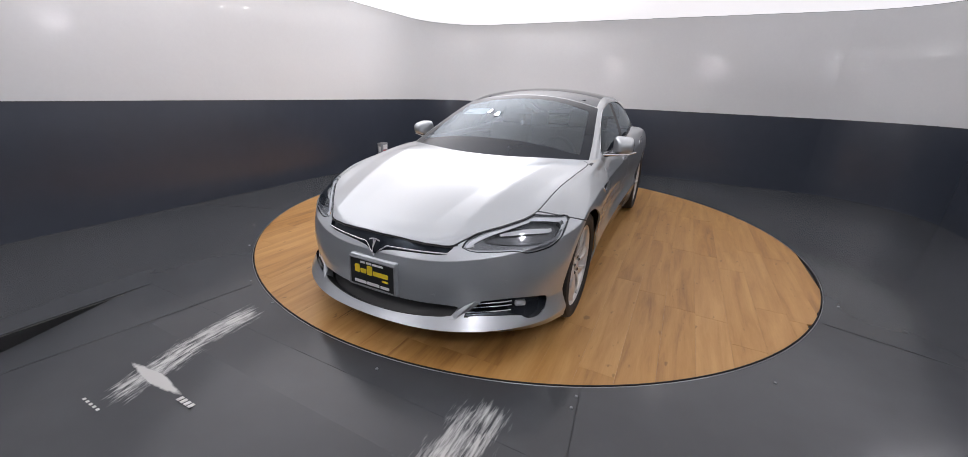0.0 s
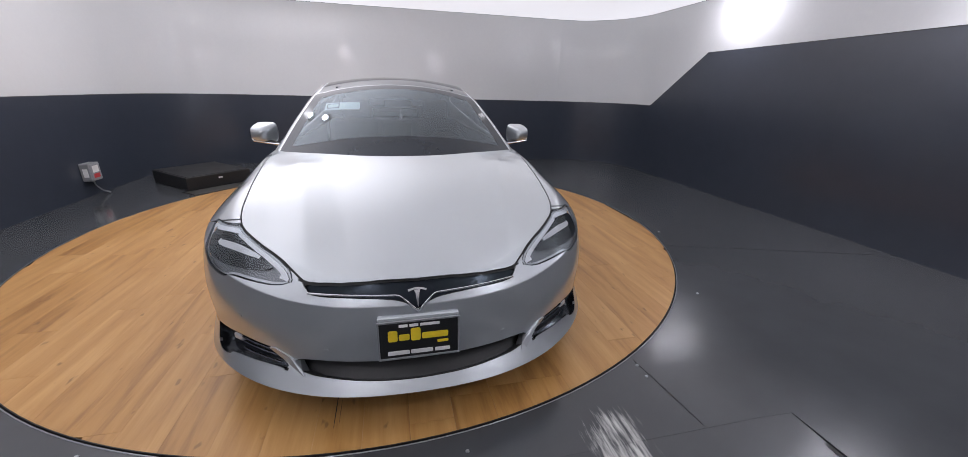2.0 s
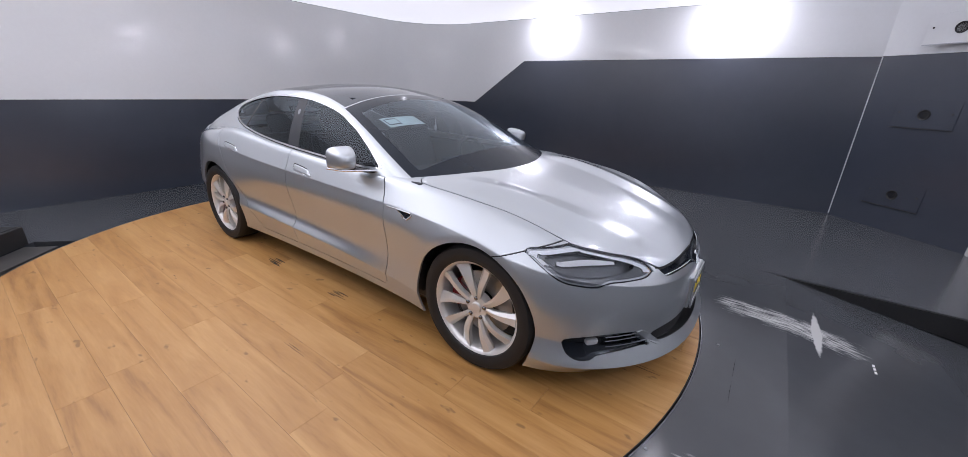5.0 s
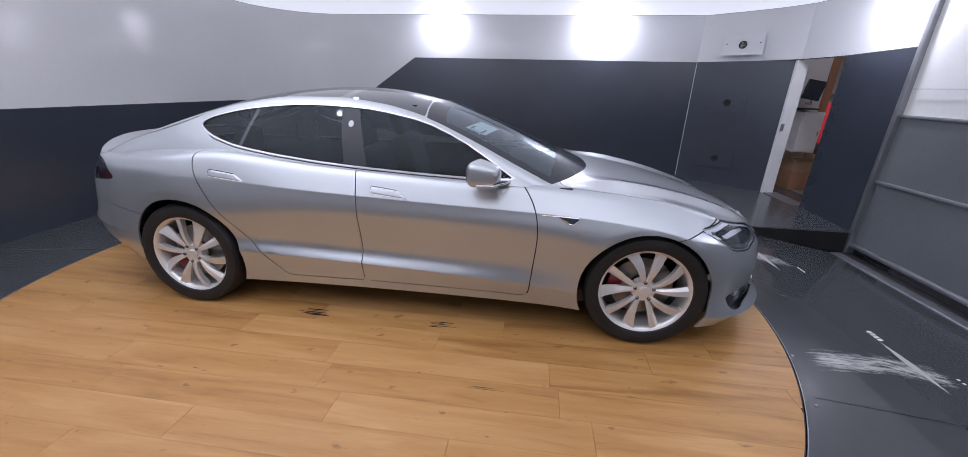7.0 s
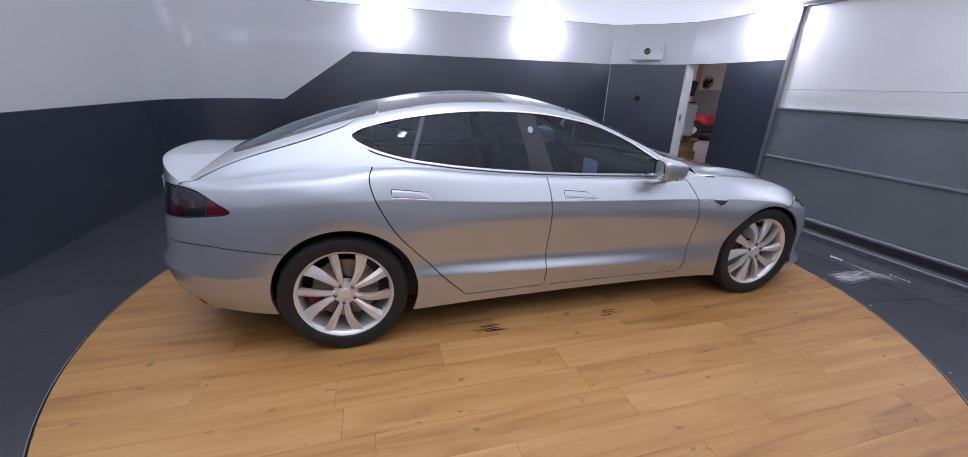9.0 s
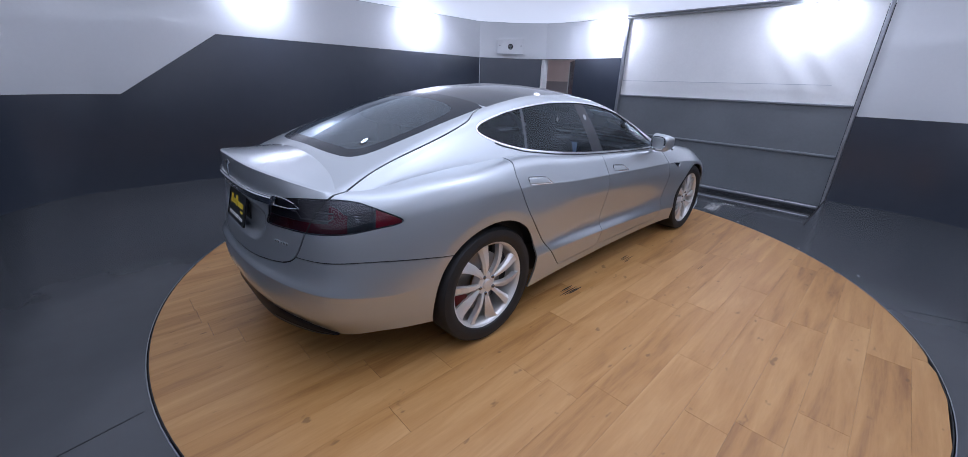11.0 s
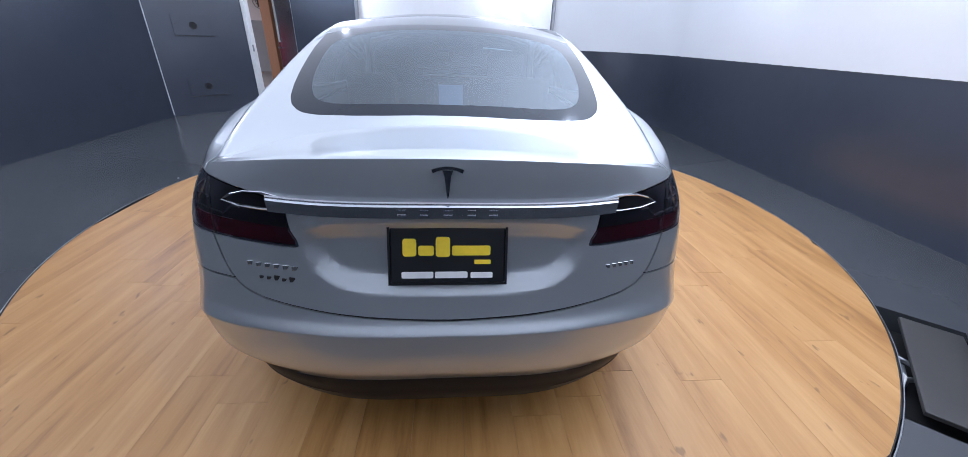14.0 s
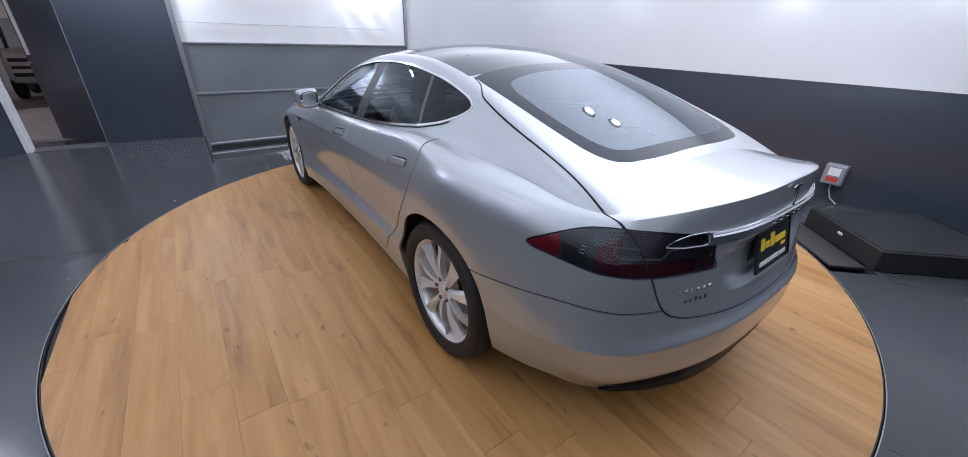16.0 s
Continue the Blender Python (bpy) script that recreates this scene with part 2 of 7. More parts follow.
def wood_plank():
    """Oak laminate: long grain, small knots, each plank a shade of its own."""
    m = bpy.data.materials.new("oak_laminate")
    N, L, b = nodes_of(m)
    tc, oi = N.new("ShaderNodeTexCoord"), N.new("ShaderNodeObjectInfo")
    off = N.new("ShaderNodeVectorMath")
    off.operation = "MULTIPLY_ADD"
    off.inputs[1].default_value = (7, 13, 5)
    comb = N.new("ShaderNodeCombineXYZ")
    for k in range(3):
        L.new(oi.outputs["Random"], comb.inputs[k])
    L.new(comb.outputs[0], off.inputs[0]), L.new(tc.outputs["Object"], off.inputs[2])
    mp = N.new("ShaderNodeMapping")
    mp.inputs["Scale"].default_value = (1, 0.09, 1)
    L.new(off.outputs[0], mp.inputs[0])
    grain, fine, knot = N.new("ShaderNodeTexNoise"), N.new("ShaderNodeTexNoise"), N.new("ShaderNodeTexNoise")
    for n, s, d in ((grain, 13, 5), (fine, 120, 4), (knot, 19.0, 2)):
        n.inputs["Scale"].default_value, n.inputs["Detail"].default_value = s, d
    grain.inputs["Distortion"].default_value = 0.7
    L.new(mp.outputs[0], grain.inputs["Vector"]), L.new(mp.outputs[0], fine.inputs["Vector"])
    mk = N.new("ShaderNodeMapping")
    mk.inputs["Scale"].default_value = (1, 0.45, 1)
    L.new(off.outputs[0], mk.inputs[0]), L.new(mk.outputs[0], knot.inputs["Vector"])
    s1, s2 = N.new("ShaderNodeMath"), N.new("ShaderNodeMath")
    s1.operation = s2.operation = "MULTIPLY_ADD"
    s1.inputs[1].default_value, s2.inputs[1].default_value = 0.22, 0.20
    L.new(fine.outputs["Fac"], s1.inputs[0]), L.new(grain.outputs["Fac"], s1.inputs[2])
    L.new(oi.outputs["Random"], s2.inputs[0]), L.new(s1.outputs[0], s2.inputs[2])
    ramp = N.new("ShaderNodeValToRGB")
    e = ramp.color_ramp.elements
    e[0].position, e[0].color = 0.38, (0.278, 0.122, 0.034, 1)
    e[1].position, e[1].color = 0.96, (0.560, 0.314, 0.118, 1)
    mid = e.new(0.62)
    mid.color = (0.438, 0.221, 0.066, 1)
    L.new(s2.outputs[0], ramp.inputs[0])
    kr = N.new("ShaderNodeValToRGB")
    kr.color_ramp.elements[0].position, kr.color_ramp.elements[1].position = 0.69, 0.75
    L.new(knot.outputs["Fac"], kr.inputs[0])
    mix = N.new("ShaderNodeMix")
    mix.data_type = "RGBA"
    mix.inputs[7].default_value = (0.13, 0.062, 0.022, 1)
    km = N.new("ShaderNodeMath")
    km.operation, km.inputs[1].default_value = "MULTIPLY", 0.55
    L.new(kr.outputs[0], km.inputs[0]), L.new(km.outputs[0], mix.inputs[0]), L.new(ramp.outputs[0], mix.inputs[6])
    L.new(mix.outputs[2], b.inputs["Base Color"])
    rr = N.new("ShaderNodeMapRange")
    rr.inputs[3].default_value, rr.inputs[4].default_value = 0.33, 0.50
    L.new(grain.outputs["Fac"], rr.inputs[0]), L.new(rr.outputs[0], b.inputs["Roughness"])
    bp = N.new("ShaderNodeBump")
    bp.inputs["Strength"].default_value, bp.inputs["Distance"].default_value = 0.25, 0.001
    L.new(s1.outputs[0], bp.inputs["Height"]), L.new(bp.outputs[0], b.inputs["Normal"])
    return m


M_PLANK = wood_plank()


def glow_cloth():
    """White ceiling cloth with an added glow, brightest in the GLOW pools."""
    m = glow("glowing_ceiling_cloth", (0.80, 0.83, 0.86), 0.1)
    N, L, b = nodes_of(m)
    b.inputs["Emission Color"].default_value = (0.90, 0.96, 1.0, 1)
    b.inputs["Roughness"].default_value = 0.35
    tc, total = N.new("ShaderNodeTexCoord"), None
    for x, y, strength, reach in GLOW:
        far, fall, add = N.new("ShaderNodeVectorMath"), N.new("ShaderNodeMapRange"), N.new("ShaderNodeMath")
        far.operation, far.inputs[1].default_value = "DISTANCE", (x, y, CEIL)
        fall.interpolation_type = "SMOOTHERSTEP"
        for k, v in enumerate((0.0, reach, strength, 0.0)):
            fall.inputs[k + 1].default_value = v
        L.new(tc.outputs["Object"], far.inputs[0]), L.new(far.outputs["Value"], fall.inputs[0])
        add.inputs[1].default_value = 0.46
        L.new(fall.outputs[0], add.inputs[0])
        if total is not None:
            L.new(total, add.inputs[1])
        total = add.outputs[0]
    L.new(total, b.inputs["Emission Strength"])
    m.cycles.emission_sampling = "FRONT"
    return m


M_CLOTH = glow_cloth()
M_LITSCREEN = glow("lit_screen", (0.30, 0.42, 0.62), 0.14)

# ---- mesh helpers ----
def part(name, bm, material, parent=None, label="", smooth=True):
    """Links a bmesh as one mesh object under a thing or a part."""
    me = bpy.data.meshes.new(name)
    bm.to_mesh(me)
    bm.free()
    for m in material if isinstance(material, (list, tuple)) else [material]:
        me.materials.append(m)
    if smooth:
        me.shade_smooth()
        me.set_sharp_from_angle(angle=radians(38 if len(me.polygons) > 200 else 18))
    ob = new(name, me)
    if parent is not None:
        ob.parent = parent
        ob.matrix_parent_inverse = parent.matrix_world.inverted()
    if label:
        ob["label"] = label
    return ob


def thing(name, label, category, place=(0, 0, 0), group="", kind=""):
    ob = new(name)
    ob.empty_display_size = 0.1
    ob.location = place
    bpy.context.view_layer.update()
    return tagged(ob, label, category, group, kind)


def box(bm, lo, hi, bevel=0.0, m=None, index=0):
    """Adds a box between two corners, its edges rounded, turned by m."""
    c = [(a + b) / 2 for a, b in zip(lo, hi)]
    s = [b - a for a, b in zip(lo, hi)]
    made = bmesh.ops.create_cube(bm, size=1, matrix=Matrix.Translation(c) @ Matrix.Diagonal((*s, 1)))["verts"]
    faces = {f for v in made for f in v.link_faces}
    for f in faces:
        f.material_index = index
    if bevel:
        edges = list({e for v in made for e in v.link_edges})
        got = bmesh.ops.bevel(bm, geom=edges, offset=bevel, segments=2, profile=0.5, affect="EDGES")
        made = list({v for f in got["faces"] for v in f.verts} | {v for v in made if v.is_valid})
    if m is not None:
        bmesh.ops.transform(bm, matrix=m, verts=made)
    return made


def one_box(lo, hi, bevel=0.0, m=None):
    bm = bmesh.new()
    box(bm, lo, hi, bevel, m)
    return bm


def lathe(profile, segments=48, axis="x"):
    """Turns a profile of (along, radius) round an axis."""
    bm = bmesh.new()
    rings = []
    for a, r in profile:
        ring = []
        for k in range(segments):
            t = 2 * math.pi * k / segments
            p = (a, r * math.cos(t), r * math.sin(t)) if axis == "x" else (r * math.cos(t), r * math.sin(t), a)
            ring.append(bm.verts.new(p))
        rings.append(ring)
    for p, q in zip(rings, rings[1:]):
        for k in range(segments):
            bm.faces.new((p[k], p[(k + 1) % segments], q[(k + 1) % segments], q[k]))
    bmesh.ops.recalc_face_normals(bm, faces=bm.faces)
    return bm


def tube(bm, pts, radius, sides=8, closed=False, flat=1.0, up=(0, 0, 1)):
    """A round bar along points; flat squeezes it along up."""
    pts = [Vector(p) for p in pts]
    n, rings = len(pts), []
    for k, p in enumerate(pts):
        a = pts[(k - 1) % n] if closed or k > 0 else p
        b = pts[(k + 1) % n] if closed or k < n - 1 else p
        d = (b - a).normalized()
        side = d.cross(Vector(up))
        side = side.normalized() if side.length > 1e-6 else Vector((1, 0, 0))
        top = side.cross(d).normalized()
        rings.append([bm.verts.new(p + side * radius * math.cos(t) + top * radius * flat * math.sin(t))
                      for t in (2 * math.pi * j / sides for j in range(sides))])
    for k in range(n if closed else n - 1):
        p, q = rings[k], rings[(k + 1) % n]
        for j in range(sides):
            bm.faces.new((p[j], p[(j + 1) % sides], q[(j + 1) % sides], q[j]))
    if not closed:
        bm.faces.new(rings[0][::-1]), bm.faces.new(rings[-1])
    return bm


def plate(bm, outline, depth, m=None, index=0):
    """A flat plate: an outline in x and z, standing at y = 0 with its front at -depth."""
    a = [bm.verts.new((x, -depth, z)) for x, z in outline]
    b = [bm.verts.new((x, 0, z)) for x, z in outline]
    made = [bm.faces.new(a), bm.faces.new(b[::-1])]
    for k in range(len(a)):
        j = (k + 1) % len(a)
        made.append(bm.faces.new((a[j], a[k], b[k], b[j])))
    for f in made:
        f.material_index = index
    if m is not None:
        bmesh.ops.transform(bm, matrix=m, verts=a + b)
    return a + b


def lettering(name, words, size, material, parent, m, depth=0.0015, align="CENTER", label="", shear=0.0, stretch=1.0, bold=0.0):
    """Words in the built-in font as a mesh, standing in x and z."""
    cu = bpy.data.curves.new(name, "FONT")
    cu.body, cu.size, cu.align_x, cu.align_y = words, size, align, "CENTER"
    cu.extrude, cu.offset, cu.shear, cu.resolution_u = depth, bold, shear, 3
    tmp = bpy.data.objects.new(name, cu)
    scene.collection.objects.link(tmp)
    bpy.context.view_layer.update()
    me = bpy.data.meshes.new_from_object(tmp.evaluated_get(bpy.context.evaluated_depsgraph_get()))
    bpy.data.objects.remove(tmp)
    me.materials.clear()
    me.materials.append(material)
    me.transform(m @ Matrix.Rotation(radians(90), 4, "X") @ Matrix.Diagonal((stretch, 1, 1, 1)))
    ob = new(name, me)
    if parent is not None:
        ob.parent = parent
        ob.matrix_parent_inverse = parent.matrix_world.inverted()
    if label:
        ob["label"] = label
    return ob


def smooth_line(xs, ys):
    """A smooth curve through points: x to y, with no overshoot."""
    xs, ys = np.array(xs, float), np.array(ys, float)
    h, d = np.diff(xs), np.diff(ys) / np.diff(xs)
    m = np.zeros(len(xs))
    m[0], m[-1] = d[0], d[-1]
    for k in range(1, len(xs) - 1):
        if d[k - 1] * d[k] > 0:
            w1, w2 = 2 * h[k] + h[k - 1], h[k] + 2 * h[k - 1]
            m[k] = (w1 + w2) / (w1 / d[k - 1] + w2 / d[k])

    def at(x):
        x = np.clip(np.asarray(x, float), xs[0], xs[-1])
        k = np.clip(np.searchsorted(xs, x) - 1, 0, len(xs) - 2)
        t = (x - xs[k]) / h[k]
        return ((1 + 2 * t) * (1 - t) ** 2 * ys[k] + t * (1 - t) ** 2 * h[k] * m[k] + t * t * (3 - 2 * t) * ys[k + 1]
                + t * t * (t - 1) * h[k] * m[k + 1])
    return at


def spline(points, count, closed=False):
    """A Catmull-Rom curve through points of any dimension, evenly in its parameter."""
    p = np.array(points, float)
    n = len(p)
    out = []
    for u in np.linspace(0, n if closed else n - 1, count, endpoint=not closed):
        k = min(int(u), n - 1 if closed else n - 2)
        t = u - k
        q = [p[(k + j) % n] if closed else p[min(max(k + j, 0), n - 1)] for j in (-1, 0, 1, 2)]
        out.append(0.5 * (2 * q[1] + (q[2] - q[0]) * t + (2 * q[0] - 5 * q[1] + 4 * q[2] - q[3]) * t * t
                          + (3 * q[1] - q[0] - 3 * q[2] + q[3]) * t ** 3))
    return np.array(out)


def chaikin(pts, rounds=2):
    """Rounds the corners of a closed outline."""
    p = np.array(pts, float)
    for _ in range(rounds):
        q = np.roll(p, -1, 0)
        p = np.stack([0.78 * p + 0.22 * q, 0.22 * p + 0.78 * q], 1).reshape(-1, 2)
    return p


def region(pts, axes, rounds=2):
    """A field over places: the distance to an outline in two axes (a: distance from the middle plane), below 0 inside."""
    p = chaikin(pts, rounds) if rounds else np.array(pts, float)
    q = np.roll(p, -1, 0)

    def at(P):
        uv = axes(P) if callable(axes) else np.stack([np.abs(P[:, 0]) if c == "a" else P[:, "xyz".index(c)] for c in axes], 1)
        best, inside = np.full(len(uv), 1e9), np.zeros(len(uv), bool)
        for s, e in zip(p, q):
            d = e - s
            t = np.clip(((uv - s) @ d) / max(d @ d, 1e-12), 0, 1)
            best = np.minimum(best, np.linalg.norm(uv - s - t[:, None] * d, axis=1))
            if s[1] != e[1]:
                cross = ((s[1] > uv[:, 1]) != (e[1] > uv[:, 1])) & (uv[:, 0] < d[0] * (uv[:, 1] - s[1]) / d[1] + s[0])
                inside ^= cross
        return np.where(inside, -best, best)
    return at


def places(bm):
    return np.array([v.co[:] for v in bm.verts]).reshape(-1, 3)


def cut(bm, field, level=0.0):
    """Cuts a mesh along the line on which a field has a level."""
    bm.verts.ensure_lookup_table()
    val = field(places(bm)) - level
    eps = 1e-5
    value = {v: x for v, x in zip(bm.verts, val)}
    zero = {v for v, x in value.items() if abs(x) < eps}
    for e in list(bm.edges):
        a, b = e.verts
        x, y = value[a], value[b]
        if a in zero or b in zero or x * y >= 0:
            continue
        t = x / (x - y)
        if t < 0.04:
            zero.add(a)
            continue
        if t > 0.96:
            zero.add(b)
            continue
        _, v = bmesh.utils.edge_split(e, a, t)
        value[v] = 0.0
        zero.add(v)
    for f in list(bm.faces):
        on = [k for k, v in enumerate(f.verts) if v in zero]
        if len(on) == 2 and (on[1] - on[0]) not in (1, len(f.verts) - 1):
            vs = f.verts[:]
            bmesh.utils.face_split(f, vs[on[0]], vs[on[1]])
        elif len(on) > 2:
            vs = f.verts[:]
            n = len(vs)
            for i in range(len(on)):
                a, b = on[i], on[(i + 1) % len(on)]
                if (b - a) % n not in (1, n - 1) and f.is_valid and vs[a] in f.verts[:] and vs[b] in f.verts[:]:
                    try:
                        bmesh.utils.face_split(f, vs[a], vs[b])
                    except ValueError:
                        pass


def centres(bm):
    return np.array([f.calc_center_median()[:] for f in bm.faces]).reshape(-1, 3)


def taken(bm, keep):
    """A new bmesh of the faces for which keep, one flag a face, is true."""
    out, made = bmesh.new(), {}
    for f, k in zip(bm.faces, keep):
        if k:
            vs = []
            for v in f.verts:
                if v not in made:
                    made[v] = out.verts.new(v.co)
                vs.append(made[v])
            if len(set(vs)) > 2 and out.faces.get(vs) is None:
                out.faces.new(vs)
    return out


def mirrored(bm):
    out = bm.copy()
    for v in out.verts:
        v.co.x = -v.co.x
    bmesh.ops.reverse_faces(out, faces=out.faces)
    return out


def both(bm):
    """The half and its mirror image as one mesh."""
    out = mirrored(bm)
    me = bpy.data.meshes.new("half")
    bm.to_mesh(me)
    out.from_mesh(me)
    bpy.data.meshes.remove(me)
    bmesh.ops.remove_doubles(out, verts=out.verts, dist=0.0004)
    return out


def pushed(bm, depth):
    bm.normal_update()
    for v in bm.verts:
        v.co -= v.normal * depth
    return bm


def thick(bm, depth):
    """Gives a sheet a rim turned inwards."""
    bm.normal_update()
    edges = [e for e in bm.edges if e.is_boundary]
    normal = {v: v.normal.copy() for e in edges for v in e.verts}
    got = bmesh.ops.extrude_edge_only(bm, edges=edges)["geom"]
    moved = [v for v in got if isinstance(v, bmesh.types.BMVert)]
    for v in moved:
        near = min((u for e in v.link_edges for u in e.verts if u in normal), key=lambda u: (u.co - v.co).length, default=None)
        if near is not None:
            v.co -= normal[near] * depth
    return bm


def recess(bm, depth):
    """Sinks a sheet, with walls down from its rim."""
    bm.normal_update()
    normal = {v: v.normal.copy() for v in bm.verts}
    rim = [e for e in bm.edges if e.is_boundary]
    tops = {v: bm.verts.new(v.co) for e in rim for v in e.verts}
    walls = [(a, b) for e in rim for a, b in [e.verts]]
    for v, n in normal.items():
        v.co -= n * depth
    for a, b in walls:
        bm.faces.new((a, b, tops[b], tops[a]))
    bmesh.ops.recalc_face_normals(bm, faces=bm.faces)
    return bm

# ---- the room ----
def arc(cx, cy, r, a0, a1, n=12):
    return [(cx + r * math.cos(radians(a)), cy + r * math.sin(radians(a))) for a in np.linspace(a0, a1, n)]


def sheet(path, low, high, thickness=0.05):
    """An upright sheet along a plan line, room to its right, between heights that may vary along it."""
    bm = bmesh.new()
    low = low if callable(low) else (lambda p, z=low: z)
    high = high if callable(high) else (lambda p, z=high: z)
    rows = []
    for k, p in enumerate(path):
        a, b = path[max(k - 1, 0)], path[min(k + 1, len(path) - 1)]
        d = Vector((b[0] - a[0], b[1] - a[1])).normalized()
        out = Vector((-d.y, d.x)) * thickness
        zl, zh = low(p), high(p)
        rows.append([bm.verts.new(v) for v in ((p[0], p[1], zl), (p[0], p[1], zh), (p[0] + out.x, p[1] + out.y, zh), (p[0] + out.x, p[1] + out.y, zl))])
    for p, q in zip(rows, rows[1:]):
        for j in range(4):
            bm.faces.new((p[j], p[(j + 1) % 4], q[(j + 1) % 4], q[j]))
    bm.faces.new(rows[0]), bm.faces.new(rows[-1][::-1])
    bmesh.ops.recalc_face_normals(bm, faces=bm.faces)
    return bm


def line_of(path, n):
    """Points every so often along straight runs, so that heights can follow."""
    out = [path[0]]
    for a, b in zip(path, path[1:]):
        k = max(1, int(math.hypot(b[0] - a[0], b[1] - a[1]) / n))
        out += [(a[0] + (b[0] - a[0]) * j / k, a[1] + (b[1] - a[1]) * j / k) for j in range(1, k + 1)]
    return out


R1 = 1.2
west_path = [(-1.86, SOUTH)] + arc(WEST + R1, SOUTH + R1, R1, -90, -180, 14) + [(WEST, NORTH - R1 - 0.4)]
north_path = [(WEST, NORTH - R1 - 0.4)] + arc(WEST + R1, NORTH - R1, R1, 180, 90, 14) + [(EAST - R1, NORTH)]
east_path = arc(EAST - R1, NORTH - R1, R1, 90, 0, 14) + [(EAST, 2.66), (EAST, 1.52), (EAST, -3.38)]
CORNER, JAMB_A, JAMB_B, PANEL_END = (EAST, -3.38), (3.53, -4.42), (2.76, -4.54), (1.66, SOUTH)


def east_line(p):
    return LINE if p[1] >= 2.66 else LINE_HI if p[1] <= 1.52 else LINE + (LINE_HI - LINE) * (2.66 - p[1]) / 1.14


def wall(name, path, edge, label):
    top = part(name, sheet(path, lambda p: (edge(p) if callable(edge) else edge) + 0.004, CEIL - 0.004), M_WHITEWALL)
    tagged(top, label, "wall", kind="structure")
    part("lower_panel", sheet(path, -0.32, lambda p: (edge(p) if callable(edge) else edge) - 0.004), M_DARKWALL, top, "dark slate laminate lower wall panel")
    part("joint_strip", sheet([(x, y) for x, y in path], lambda p: (edge(p) if callable(edge) else edge) - 0.004,
                              lambda p: (edge(p) if callable(edge) else edge) + 0.004, 0.04), M_JOINT, top)
    part("ceiling_joint", sheet(path, CEIL - 0.004, CEIL + 0.03, 0.04), M_JOINT, top)
    return top


wall("wall_west", west_path, LINE, "curved wall with glossy white laminate above dark slate panels")
wall("wall_north", north_path, LINE, "curved wall with glossy white laminate above dark slate panels")
wall("wall_east", east_path, east_line, "wall whose dark slate panel steps up on a slant under white laminate")

# the slanting corner with the loudspeaker panel, the doorway and the panel beside the curtain
corner_path = line_of([CORNER, JAMB_A], 0.2)
header_path = line_of([CORNER] + [(4.05, -3.90), (3.74, -4.22), (3.45, -4.42), (3.1, -4.50), JAMB_B, PANEL_END], 0.2)
top = part("wall_corner", sheet(header_path, LINE_HI + 0.006, CEIL - 0.004), M_WHITEWALL)
tagged(top, "curved white laminate header over the corner and doorway", "wall", kind="structure")
part("lower_panel", sheet(corner_path, -0.02, LINE_HI - 0.002), M_DARKWALL, top, "dark slate laminate corner panel")
part("ceiling_joint", sheet(header_path, CEIL - 0.004, CEIL + 0.03, 0.04), M_JOINT, top)
part("joint_strip", sheet(header_path, LINE_HI - 0.002, LINE_HI + 0.006, 0.04), M_JOINT, top)
part("lower_panel", sheet([JAMB_B, PANEL_END], -0.02, LINE_HI - 0.002), M_DARKWALL, top, "dark slate laminate panel beside the doorway")
part("joint_strip", sheet([(EAST - 0.010, -3.375), (EAST - 0.014, -3.385)], 0.02, LINE_HI, 0.01), M_SEAMLIGHT, top, "pale upright joint strip")
bm = one_box((1.62, SOUTH - 0.03, -0.30), (1.66, SOUTH + 0.02, CEIL), 0.004)
part("edge_trim", bm, M_METAL, top, "grey metal edge trim")

# the step below the corner, where the floor ends and the ramp goes down
floor = None
RX0, RX1, RY, RZ = -1.86, 1.66, -2.66, -0.27     # the ramp between the side floors
TC, TR = (-0.14, 0.27), 2.745                     # the turntable's middle and radius


